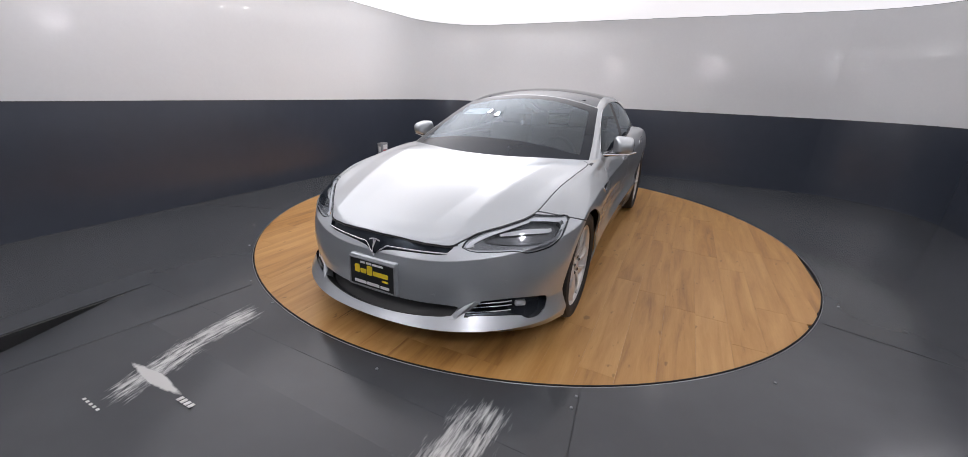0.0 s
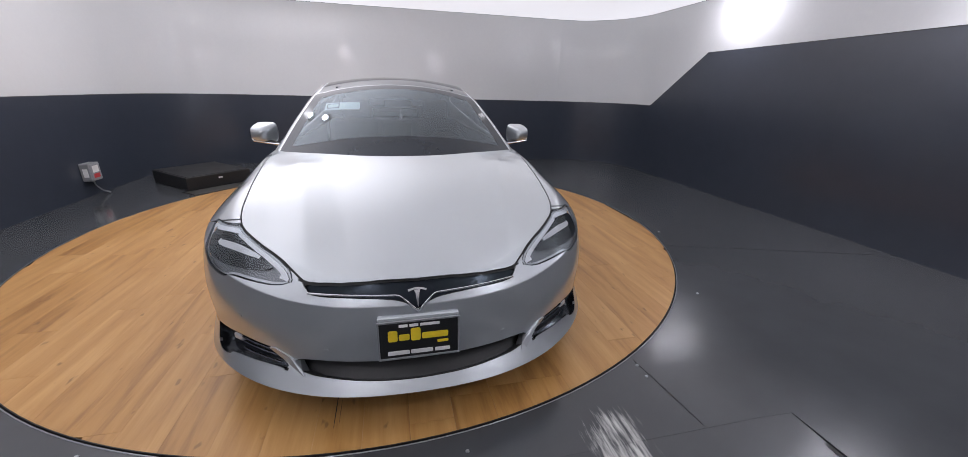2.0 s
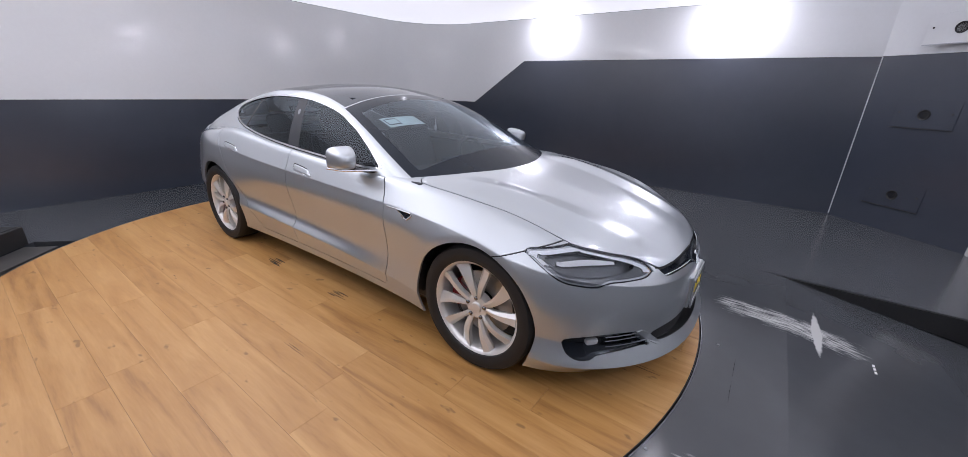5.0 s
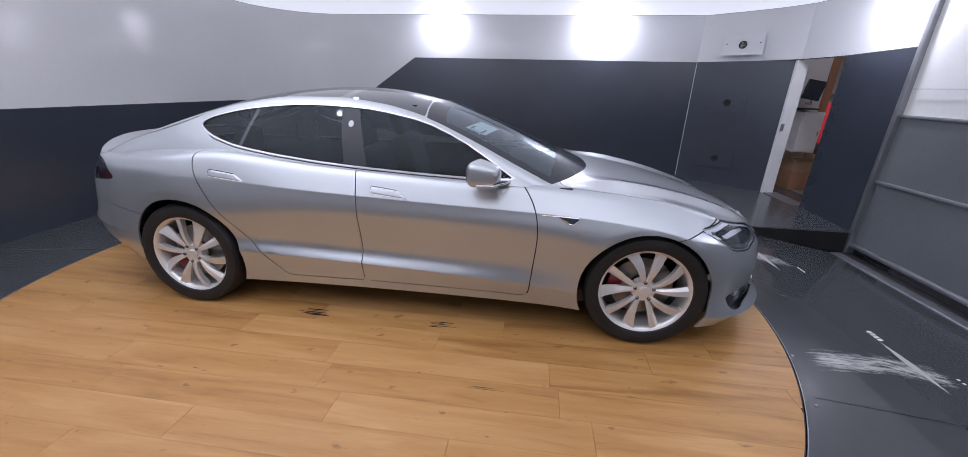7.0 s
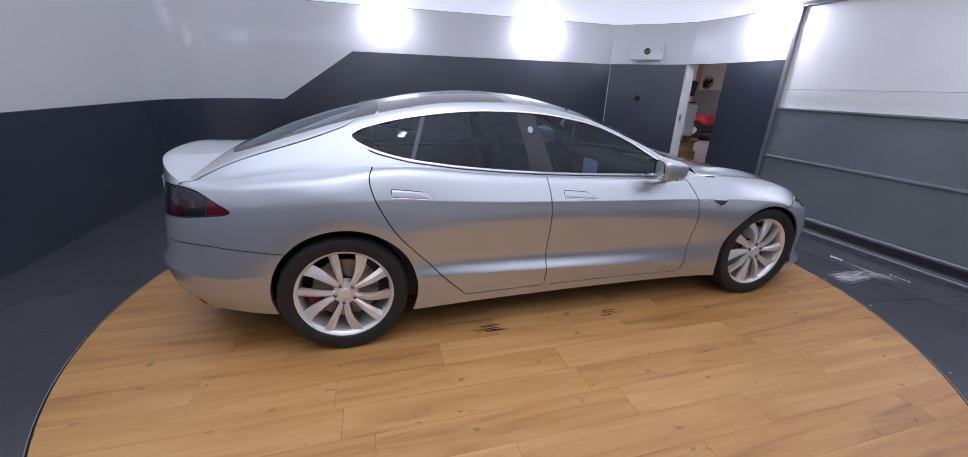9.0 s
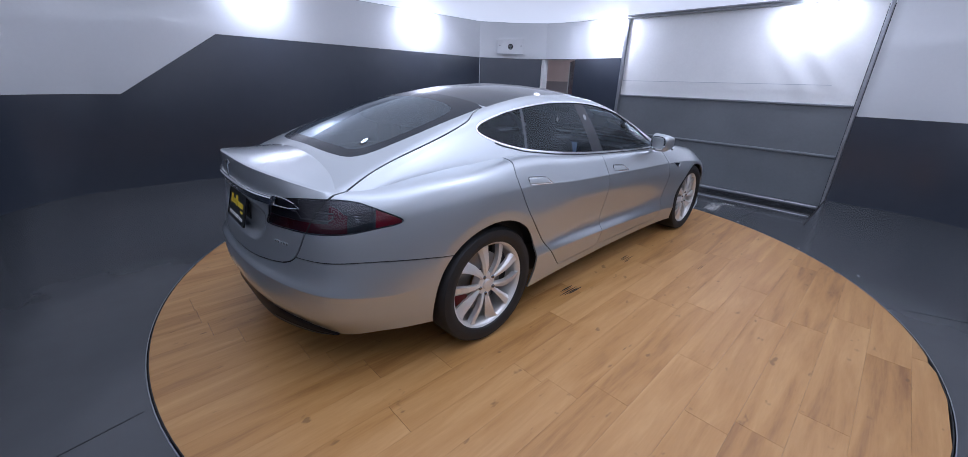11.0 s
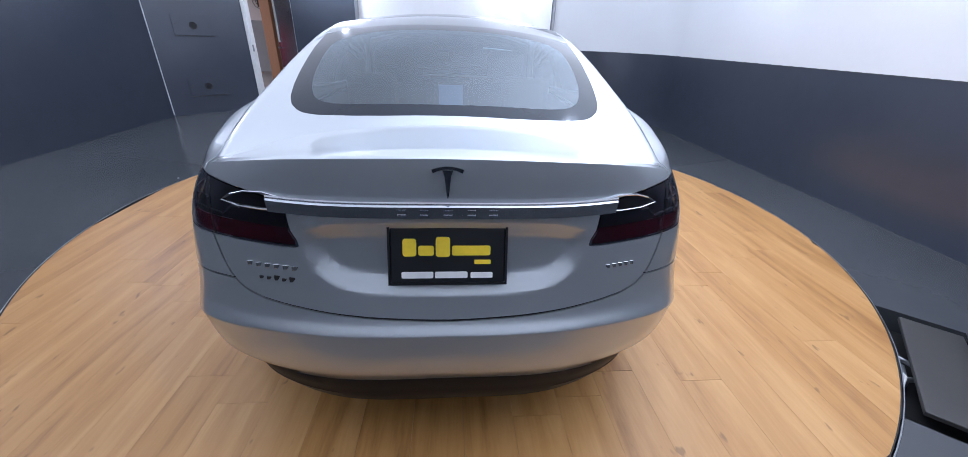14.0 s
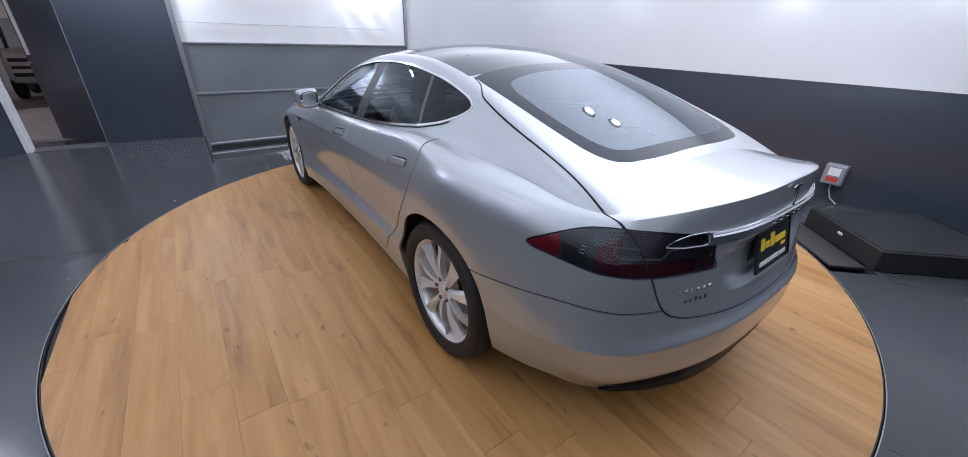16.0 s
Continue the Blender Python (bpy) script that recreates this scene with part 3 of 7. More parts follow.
def floor_mesh(inner, outer_box, z0, z1):
    """A slab round a hole, cut away where the ramp goes down."""
    bm = bmesh.new()
    n, m = 160, 14
    rows = []
    for k in range(n):
        t = 2 * math.pi * k / n
        c, s = math.cos(t), math.sin(t)
        far = min(((outer_box[1 if c > 0 else 0] - TC[0]) / c) if abs(c) > 1e-9 else 1e9, ((outer_box[3 if s > 0 else 2] - TC[1]) / s) if abs(s) > 1e-9 else 1e9)
        rows.append([bm.verts.new((TC[0] + c * (inner + (far - inner) * j / m), TC[1] + s * (inner + (far - inner) * j / m), z1)) for j in range(m + 1)])
    for k in range(n):
        p, q = rows[k], rows[(k + 1) % n]
        for j in range(m):
            bm.faces.new((p[j], p[j + 1], q[j + 1], q[j]))
    for f in (lambda P: P[:, 0] - RX0, lambda P: P[:, 0] - RX1, lambda P: P[:, 1] - RY):
        cut(bm, f)
    c = centres(bm)
    gone = (c[:, 0] > RX0) & (c[:, 0] < RX1) & (c[:, 1] < RY)
    bmesh.ops.delete(bm, geom=[f for f, g in zip(bm.faces, gone) if g], context="FACES")
    pu = lambda P: (P[:, 0] + 2.40) * 0.682 + (P[:, 1] - 2.30) * 0.731
    pv = lambda P: (P[:, 1] - 2.30) * 0.682 - (P[:, 0] + 2.40) * 0.731
    for f, level in ((pu, -0.50), (pu, 0.47), (pv, 0.03)):
        cut(bm, f, level)
    c = centres(bm)
    gone = (np.abs(pu(c) + 0.015) < 0.485) & (pv(c) < 0.03) & (pv(c) > -0.7)
    bmesh.ops.delete(bm, geom=[f for f, g in zip(bm.faces, gone) if g], context="FACES")
    edges = [e for e in bm.edges if e.is_boundary]
    got = bmesh.ops.extrude_edge_only(bm, edges=edges)["geom"]
    for v in got:
        if isinstance(v, bmesh.types.BMVert):
            v.co.z = z0
    bmesh.ops.recalc_face_normals(bm, faces=bm.faces)
    return bm


floor = tagged(part("floor", floor_mesh(TR + 0.005, (WEST - 0.1, EAST + 0.1, -5.0, NORTH + 0.1), -0.35, -0.004), M_FLOOR, smooth=False),
               "worn dark grey painted floor round the turntable", "floor", kind="structure")


part("edge_trim", lathe([(-0.02, TR + 0.0052), (-0.002, TR + 0.0056), (-0.0015, TR + 0.0085), (-0.0035, TR + 0.0105)], 160, "z"), M_METAL, floor, "thin bare metal edge round the turntable").location = (TC[0], TC[1], 0)


def scuffed():
    """The ramp's grey paint, rubbed white in streaks where tyres cross it."""
    m = M_FLOOR.copy()
    m.name = "scuffed_grey_floor_paint"
    N, L, b = nodes_of(m)
    tc, sep = N.new("ShaderNodeTexCoord"), N.new("ShaderNodeSeparateXYZ")
    L.new(tc.outputs["Object"], sep.inputs[0])

    def math_(op, a, c=None, d=None):
        n = N.new("ShaderNodeMath")
        n.operation = op
        for k, v in enumerate((a, c, d)):
            if v is not None:
                if isinstance(v, (int, float)):
                    n.inputs[k].default_value = v
                else:
                    L.new(v, n.inputs[k])
        return n.outputs[0]

    def window(v, lo, hi, soft):
        up = N.new("ShaderNodeMapRange")
        up.interpolation_type = "SMOOTHSTEP"
        up.inputs[1].default_value, up.inputs[2].default_value = lo - soft, lo + soft
        L.new(v, up.inputs[0])
        dn = N.new("ShaderNodeMapRange")
        dn.interpolation_type = "SMOOTHSTEP"
        dn.inputs[1].default_value, dn.inputs[2].default_value = hi - soft, hi + soft
        L.new(v, dn.inputs[0])
        return math_("SUBTRACT", up.outputs[0], dn.outputs[0])

    x, y = sep.outputs[0], sep.outputs[1]
    total = None
    for cx, lean, y0, y1, half in ((-0.88, -0.06, -3.34, -2.46, 0.12), (0.78, 0.0, -3.34, -2.46, 0.15)):
        mid = math_("MULTIPLY_ADD", math_("ADD", y, 2.9), lean, cx)
        off = math_("SUBTRACT", x, mid)
        mp = N.new("ShaderNodeMapping")
        mp.inputs["Scale"].default_value = (1, 0.10, 1)
        mp.inputs["Location"].default_value = (cx, 0, 0)
        n = N.new("ShaderNodeTexNoise")
        n.inputs["Scale"].default_value, n.inputs["Detail"].default_value, n.inputs["Roughness"].default_value = 58, 5, 0.7
        L.new(tc.outputs["Object"], mp.inputs[0]), L.new(mp.outputs[0], n.inputs["Vector"])
        big = N.new("ShaderNodeTexNoise")
        big.inputs["Scale"].default_value = 3.5
        L.new(tc.outputs["Object"], big.inputs["Vector"])
        area = math_("MULTIPLY", window(off, -half, half, 0.09), window(y, y0, y1, 0.13))
        s = math_("ADD", math_("MULTIPLY", area, 0.42), math_("MULTIPLY_ADD", big.outputs["Fac"], 0.25, -0.125))
        streak = N.new("ShaderNodeMapRange")
        L.new(math_("ADD", n.outputs["Fac"], s), streak.inputs[0])
        streak.inputs[1].default_value, streak.inputs[2].default_value = 0.80, 1.02
        v = math_("MULTIPLY", streak.outputs[0], area)
        total = v if total is None else math_("MAXIMUM", total, v)
    # the bright bare blade across each track, where two sheets meet
    for cx, cy, rx, ry in ((-0.80, -3.125, 0.24, 0.034), (0.80, -3.08, 0.33, 0.036)):
        n = N.new("ShaderNodeTexNoise")
        n.inputs["Scale"].default_value, n.inputs["Detail"].default_value = 30, 4
        L.new(tc.outputs["Object"], n.inputs["Vector"])
        ex, ey = math_("DIVIDE", math_("SUBTRACT", x, cx), rx), math_("DIVIDE", math_("SUBTRACT", y, cy), ry)
        d = math_("ADD", math_("POWER", math_("ABSOLUTE", ex), 1.2), math_("POWER", math_("ABSOLUTE", ey), 1.5))
        blade = N.new("ShaderNodeMapRange")
        L.new(math_("MULTIPLY_ADD", n.outputs["Fac"], 0.5, d), blade.inputs[0])
        for k, v in enumerate((0.95, 1.25, 1.0, 0.0)):
            blade.inputs[k + 1].default_value = v
        total = math_("MAXIMUM", total, blade.outputs[0])
    old = b.inputs["Base Color"].links[0].from_socket
    mix = N.new("ShaderNodeMix")
    mix.data_type, mix.clamp_factor = "RGBA", True
    mix.inputs[7].default_value = (0.52, 0.52, 0.51, 1)
    L.new(total, mix.inputs[0]), L.new(old, mix.inputs[6]), L.new(mix.outputs[2], b.inputs["Base Color"])
    return m


M_SCUFF = scuffed()
floor.data.materials[0] = M_SCUFF
bm = bmesh.new()
cols = np.linspace(RX0 + 0.003, RX1 - 0.003, 8)
prof = [(RY, -0.005), (RY - 0.25, -0.012), (SOUTH + 0.05, RZ), (SOUTH - 0.9, RZ - 0.01)]
grid = [[bm.verts.new((x, y, z)) for x in cols] for y, z in prof]
grid += [[bm.verts.new((x, y, -0.36)) for x in cols] for y in (SOUTH - 0.9, RY)]
for k in range(len(grid)):
    p, q = grid[k], grid[(k + 1) % len(grid)]
    for j in range(len(cols) - 1):
        bm.faces.new((p[j], p[j + 1], q[j + 1], q[j]))
bmesh.ops.recalc_face_normals(bm, faces=bm.faces)
ramp_ob = tagged(part("floor_ramp", bm, M_SCUFF, smooth=False), "sloping grey painted entrance ramp with white tyre scuffs", "ramp", kind="structure")
for x in (RX0 + 0.012, RX1 - 0.012):
    bm = bmesh.new()
    s = 0.010
    for a, b in (((RY - 0.02, -0.01), (SOUTH, -0.25)),):
        vs = [bm.verts.new((x + d, y, z)) for d in (-s, s) for y, z in (a, (b[0], -0.006), b)]
        bm.faces.new(vs[:3]), bm.faces.new(vs[5:2:-1])
        for i, j in ((0, 1), (1, 2), (2, 0)):
            bm.faces.new((vs[i], vs[i + 3], vs[j + 3], vs[j]))
    bmesh.ops.recalc_face_normals(bm, faces=bm.faces)
    part("ramp_cheek", bm, M_BLACK, ramp_ob, "black side cheek of the ramp", smooth=False)

# short bare dashes along the joints of the ramp sheets
def dash(x, y, w, d, turn=0.0):
    z = -0.012 + (RZ + 0.012) * max(0, (RY - 0.25 - y) / (RY - 0.25 - SOUTH - 0.05))
    m = Matrix.Translation((x, y, z + 0.003)) @ Matrix.Rotation(math.atan2(-(RZ + 0.012), RY - 0.25 - SOUTH - 0.05) * -1, 4, "X") @ Matrix.Rotation(turn, 4, "Z")
    part("bare_dash", one_box((-w / 2, -d / 2, -0.002), (w / 2, d / 2, 0.001), 0.0, m), M_DASH, ramp_ob, smooth=False)


M_DASH = mat("bare_pale_paint", (0.62, 0.62, 0.61), 0.5)
for k in range(4):
    dash(-0.545 + 0.030 * k, -3.138, 0.020, 0.034)
for k in range(5):
    dash(-0.985 + 0.034 * k, -3.345, 0.016, 0.012)
for k in range(3):
    dash(0.60 + 0.040 * k, -3.36, 0.024, 0.012)

# seams and screws of the floor sheets near the turntable
for a, b in (((-2.70, -1.02), (-3.66, -1.38)), ((-1.24, -2.31), (-1.50, -4.2)), ((1.15, -2.19), (1.20, -2.64)), ((2.45, -0.75), (4.3, -1.3)), ((-0.30, 3.05), (-0.5, 4.0))):
    a, b = Vector((*a, 0)), Vector((*b, 0))
    d = (b - a).normalized()
    m = Matrix.Translation((a + b) / 2) @ Matrix.Rotation(math.atan2(d.y, d.x), 4, "Z")
    part("floor_seam", one_box((-(b - a).length / 2, -0.0025, -0.004), ((b - a).length / 2, 0.0025, -0.0025), 0, m), M_JOINT, floor, smooth=False)
screw = None
for k, (x, y) in enumerate(((1.143, -2.235), (1.14, -2.32), (0.163, -2.56), (-0.888, -2.40), (-1.30, -2.28), (-1.95, -1.86), (2.05, -1.62), (-2.42, -1.5), (2.62, -0.4))):
    bm = lathe([(0.0, 0.0001), (0.0, 0.007), (-0.004, 0.0085)], 12, "z")
    ob = part("screw", bm, M_METAL, floor)
    ob.location = (x, y, 0.0)

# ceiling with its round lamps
# the ceiling emits light itself, to brighten the room
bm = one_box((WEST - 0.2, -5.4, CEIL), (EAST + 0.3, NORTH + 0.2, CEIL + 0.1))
tagged(part("ceiling", bm, M_CLOTH, smooth=False), "white stretched ceiling cloth with an added glow", "ceiling", kind="structure")
for x, y in ROUND:
    t = thing("ceiling_lamp", "round white recessed ceiling lamp", "lamp", (x, y, CEIL), "ceiling lamps")
    part("bezel", lathe([(CEIL, 0.062), (CEIL - 0.012, 0.064), (CEIL - 0.018, 0.078), (CEIL - 0.006, 0.085), (CEIL, 0.086)], 32, "z"), M_JAMB, t).location = (x, y, 0)
for ob in scene.objects:
    if ob.name.startswith("bezel"):
        ob.matrix_parent_inverse = Matrix.Identity(4)
        ob.location = (0, 0, -CEIL)
# ---- turntable of oak planks ----
table = thing("turntable", "round turntable floored with oak laminate planks", "turntable", (TC[0], TC[1], -0.1))
part("deck", lathe([(-0.30, 0.001), (-0.30, TR - 0.01), (-0.013, TR - 0.01), (-0.013, 0.001)], 128, "z"), M_RUBBER, table).location = (TC[0] - TC[0], TC[1] - TC[1], 0)
rim = part("edge_ring", lathe([(-0.02, TR - 0.006), (0.0006, TR - 0.005), (0.0006, TR - 0.001), (-0.02, TR)], 160, "z"), M_RUBBER, table, "black rubber edge ring")
for ob in table.children:
    ob.matrix_parent_inverse = Matrix.Identity(4)
    ob.location = (0, 0, 0.1)
# ---- the roll-up curtain of the entrance ----
CX0, CX1, CY = -1.80, 1.62, SOUTH - 0.03
curtain = thing("roll_up_curtain", "closed roll-up vinyl curtain, white above and grey below", "curtain", ((CX0 + CX1) / 2, CY, RZ))


def cloth(z0, z1, amp, seed):
    bm = bmesh.new()
    nx, nz = 90, max(8, int((z1 - z0) * 22))
    rows = []
    for j in range(nz + 1):
        z = z0 + (z1 - z0) * j / nz
        row = []
        for i in range(nx + 1):
            x = CX0 + (CX1 - CX0) * i / nx
            u = (x - CX0) / (CX1 - CX0)
            slant = math.sin((x * 6.5 - z * 5.0) * 2.4) * math.exp(-((u - 0.16) / 0.16) ** 2)
            soft = noise.noise((x * 0.9, z * 0.7, seed)) + 0.5 * noise.noise((x * 3.1, z * 0.5, seed + 4))
            row.append(bm.verts.new((x, CY + amp * (0.5 * slant * max(0, min(1, (z - 1.2) / 0.5)) + soft), z)))
        rows.append(row)
    for p, q in zip(rows, rows[1:]):
        for i in range(nx):
            bm.faces.new((p[i], q[i], q[i + 1], p[i + 1]))
    return bm


part("upper_cloth", cloth(1.30, 2.60, 0.018, 1.0), M_CURTW, curtain, "wrinkled white vinyl upper cloth")
part("middle_cloth", cloth(0.62, 1.275, 0.010, 2.0), M_CURTG, curtain, "grey vinyl middle cloth")
part("lower_cloth", cloth(RZ + 0.16, 0.59, 0.010, 3.0), M_CURTG, curtain, "grey vinyl lower cloth")
for z, r, mm in ((1.287, 0.016, M_CURTG), (0.605, 0.020, M_CURTG), (RZ + 0.13, 0.026, M_METAL)):
    part("cross_bar", one_box((CX0, CY - r, z - r), (CX1, CY + r + 0.006, z + r), r * 0.7), mm, curtain)
part("seam", one_box((CX0 + 0.3, CY + 0.028, 1.548), (CX1 - 0.05, CY + 0.034, 1.554), 0), M_SEAMLIGHT, curtain)
part("bottom_flap", one_box((CX0 - 0.03, CY - 0.03, RZ - 0.005), (CX1, CY + 0.10, RZ + 0.035), 0.014), M_BLACK, curtain, "crumpled black rubber bottom flap")
part("bottom_flap", one_box((CX0 + 0.05, CY + 0.06, RZ), (CX1, CY + 0.20, RZ + 0.03), 0.012), M_METAL, curtain, "grey metal bottom sill")
frame_ = thing("curtain_frame", "grey steel guide frame of the roll-up curtain", "frame", (0, SOUTH, RZ))
for x in (CX0 - 0.03, CX1 + 0.0):
    part("guide_rail", one_box((x - 0.020, SOUTH - 0.06, RZ - 0.02), (x + 0.020, SOUTH + 0.03, CEIL - 0.02), 0.008), M_METAL, frame_)
part("head_rail", one_box((CX0 - 0.05, SOUTH - 0.08, 2.59), (CX1 + 0.04, SOUTH + 0.06, 2.66), 0.010), M_METAL, frame_)
part("head_tube", tube(bmesh.new(), [(CX0, SOUTH + 0.075, 2.63), (CX1, SOUTH + 0.075, 2.63)], 0.018, 12), M_METAL, frame_)

# ---- the car: nose to -y, standing on the turntable ----
car = thing("sedan", "silver metallic five-door electric sedan on the turntable", "car", (0, 0, 0))

# stations round the widest outline, from the middle of the nose to the middle of the tail
OUT = [(0, -2.385), (0.35, -2.345), (0.64, -2.21), (0.868, -1.985), (0.968, -1.715), (0.986, -1.42), (0.960, -0.95), (0.937, -0.2),
       (0.947, 0.6), (0.970, 1.15), (0.984, 1.52), (0.935, 1.83), (0.872, 2.095), (0.742, 2.362), (0.39, 2.50), (0, 2.53)]
# per level, from the sill to the shoulder: how far it lies inside the outline, and its height, at those stations
INSET = [[.05, .05, .04, .025, .015, .02, .05, .05, .05, .05, .04, .055, .080, .125, .050, .045],
         [-.042, -.042, -.038, -.024, -.002, .01, .014, .004, .004, .010, .005, .016, .036, .034, .008, .004],
         [.028, .028, .024, .016, .010, .0, .026, .039, .039, .022, .0, .0, .0, .0, .0, .0],
         [.018, .018, .012, .006, .0, .0, .0, .0, .0, .0, .0, .002, .012, .026, .030, .030],
         [.034, .034, .032, .032, .025, .036, .022, .009, .011, .020, .020, .032, .050, .058, .06, .065],
         [.085, .095, .125, .150, .165, .18, .115, .077, .083, .080, .064, .070, .092, .125, .074, .065]]
HIGH = [[.150, .150, .150, .152, .16, .18, .20, .20, .20, .20, .22, .240, .250, .250, .342, .362],
        [.206, .206, .210, .221, .248, .28, .335, .375, .408, .42, .39, .36, .36, .385, .430, .440],
        [.292, .292, .302, .325, .37, .42, .48, .475, .50, .52, .53, .51, .49, .535, .562, .570],
        [.44, .44, .46, .50, .55, .60, .68, .70, .72, .70, .66, .64, .625, .625, .625, .625],
        [.56, .565, .60, .65, .70, .76, .797, .819, .853, .895, .90, .875, .86, .83, .80, .80],
        [.650, .655, .70, .765, .835, .885, .93, .955, 1.00, 1.05, 1.015, .985, .958, .984, 1.046, 1.063]]
SPINE_Y = [-2.02, -2.0, -1.97, -1.9, -1.68, -1.40, -0.95, -0.2, 0.6, 1.15, 1.55, 1.85, 2.0, 2.12, 2.18, 2.2]
SPINE_Z = [.775, .78, .79, .805, .86, .91, .965, .97, 1.0, 1.07, 1.088, 1.085, 1.075, 1.07, 1.068, 1.068]
# how sharp the levels two and three are: the bumper edges and the line low on the doors
EDGE = {4: [.9, .9, .9, .8, .5, .5, .95, 1, 1, .6, 0, 0, 0, 0, 0, 0], 1: [1, 1, 1, .8, .4, .1, .8, 1, 1, .6, 0, 0, 0, 0, 0, 0], 2: [1, 1, .9, .6, .2, 0, 0, 0, 0, 0, .2, .7, 1, 1, 1, 1]}
CROWN = [1.25, 1.3, 1.5, 1.7, 1.9, 2.0, 2.0, 2.0, 2.0, 2.0, 2.0, 2.0, 2.2, 2.0, 1.6, 1.5]

ns = len(OUT)
outline = np.array(OUT)
mir = outline * (-1, 1)
ring = np.concatenate([mir[1:3][::-1], outline, mir[-3:-1][::-1]])     # carried past both middles, so that the curve meets itself


def along(values, u):
    """A smooth value at the stations' parameter u."""
    v = np.array(values, float)
    v = np.concatenate([v[1:3][::-1], v, v[-3:-1][::-1]]) if v.ndim == 1 else v
    k = np.clip(np.floor(u).astype(int), 0, ns - 2)
    t = (u - k)
    k = k + 2
    p0, p1, p2, p3 = v[k - 1], v[k], v[k + 1], v[k + 2]
    if v.ndim == 2:
        t = t[:, None]
    m1, m2 = (p2 - p0) / 2, (p3 - p1) / 2
    return ((2 * t ** 3 - 3 * t ** 2 + 1) * p1 + (t ** 3 - 2 * t ** 2 + t) * m1 + (-2 * t ** 3 + 3 * t ** 2) * p2 + (t ** 3 - t ** 2) * m2)


def lower_surface(steps=14, side=46, top=40):
    """The body below the glasshouse, one half: sill, flanks, shoulders, bonnet and tail deck."""
    u = np.concatenate([np.linspace(k, k + 1, steps, endpoint=False) for k in range(ns - 1)] + [[ns - 1]])
    O = along(ring, u)
    O[0, 0] = O[-1, 0] = 0
    d = np.gradient(O, u, axis=0)
    d[0], d[-1] = (1, 0), (-1, 0)
    nrm = np.stack([d[:, 1], -d[:, 0]], 1)
    nrm /= np.linalg.norm(nrm, axis=1)[:, None]
    ins = np.array([along(v, u) for v in INSET])
    hi = np.array([along(v, u) for v in HIGH])
    sy, sz, cr = along(SPINE_Y, u), along(SPINE_Z, u), along(CROWN, u)
    edge = {k: along(v, u) for k, v in EDGE.items()}
    rows = []
    lev = np.sort(np.concatenate([np.linspace(0, 5, side), [k + d for k in (1, 2, 4) for d in (-0.035, 0.035)]]))
    side = len(lev)
    for w in lev:
        k = min(int(w), 4)
        t = w - k
        def pick(a, j):
            return a[min(max(j, 0), 5)]
        def cr4(a):
            p0, p1, p2, p3 = pick(a, k - 1), pick(a, k), pick(a, k + 1), pick(a, k + 2)
            m1, m2 = (p2 - p0) / 2, (p3 - p1) / 2
            if k in edge:
                m1 = m1 + edge[k] * (p2 - p1 - m1)
            if k + 1 in edge:
                m2 = m2 + edge[k + 1] * (p2 - p1 - m2)
            if k == 0:
                m1 = p2 - p1
            if k == 4:
                m2 = (p2 - p1) * 1.0
            return (2 * t ** 3 - 3 * t ** 2 + 1) * p1 + (t ** 3 - 2 * t ** 2 + t) * m1 + (-2 * t ** 3 + 3 * t ** 2) * p2 + (t ** 3 - t ** 2) * m2
        i, z = cr4(ins), cr4(hi)
        xy = O - nrm * i[:, None]
        rows.append(np.stack([np.maximum(xy[:, 0], 0), xy[:, 1], z], 1))
    rim = rows[-1]
    for r in np.linspace(1, 0, top)[1:]:
        rr = r
        x = rim[:, 0] * rr
        y = sy + (rim[:, 1] - sy) * rr
        z = sz - (sz - rim[:, 2]) * rr ** cr
        rows.append(np.stack([x, y, z], 1))
    G = np.array(rows)
    # soften the roll from flank to bonnet
    for _ in range(4):
        s = slice(side - 4, side + 5)
        soft_roll = (1 - 0.85 * np.clip((u - 11.8) / 1.2, 0, 1))[None, :, None]
        G[s] += soft_roll * (0.25 * (G[side - 5:side + 4] + G[side - 3:side + 6]) - 0.5 * G[s])
    # and the meeting of the sections along the middle
    for _ in range(5):
        H = G.copy()
        H[-14:-1, 1:-1] = (G[-15:-2, 1:-1] + G[-13:, 1:-1] + G[-14:-1, :-2] + G[-14:-1, 2:]) / 4
        G = H
    # the tail deck is one even, shallow curve
    X, Y = G[side:, :, 0], G[side:, :, 1]
    terms = lambda x, y: np.stack([1 + 0 * x, y, y ** 2, y ** 3, x ** 2, x ** 2 * y, x ** 2 * y ** 2, x ** 4, x ** 4 * y], -1)
    deck = (Y > 1.75) & (Y < 2.6)
    fit = np.linalg.lstsq(terms(X[deck], Y[deck]), G[side:, :, 2][deck], rcond=None)[0]
    ease = lambda t: np.clip(t, 0, 1) ** 2 * (3 - 2 * np.clip(t, 0, 1))
    k = ease((np.arange(len(X)) - 0.5) / 11)[:, None] * ease((Y - 1.78) / 0.22)
    G[side:, :, 2] += k * (terms(X, Y) @ fit - G[side:, :, 2])
    # so is the bonnet, with a raised crease along each side
    full = lambda x, y: np.stack([1 + 0 * x, y, y ** 2, y ** 3, x ** 2, x ** 2 * y, x ** 2 * y ** 2, x ** 4, x ** 4 * y, x ** 6], -1)
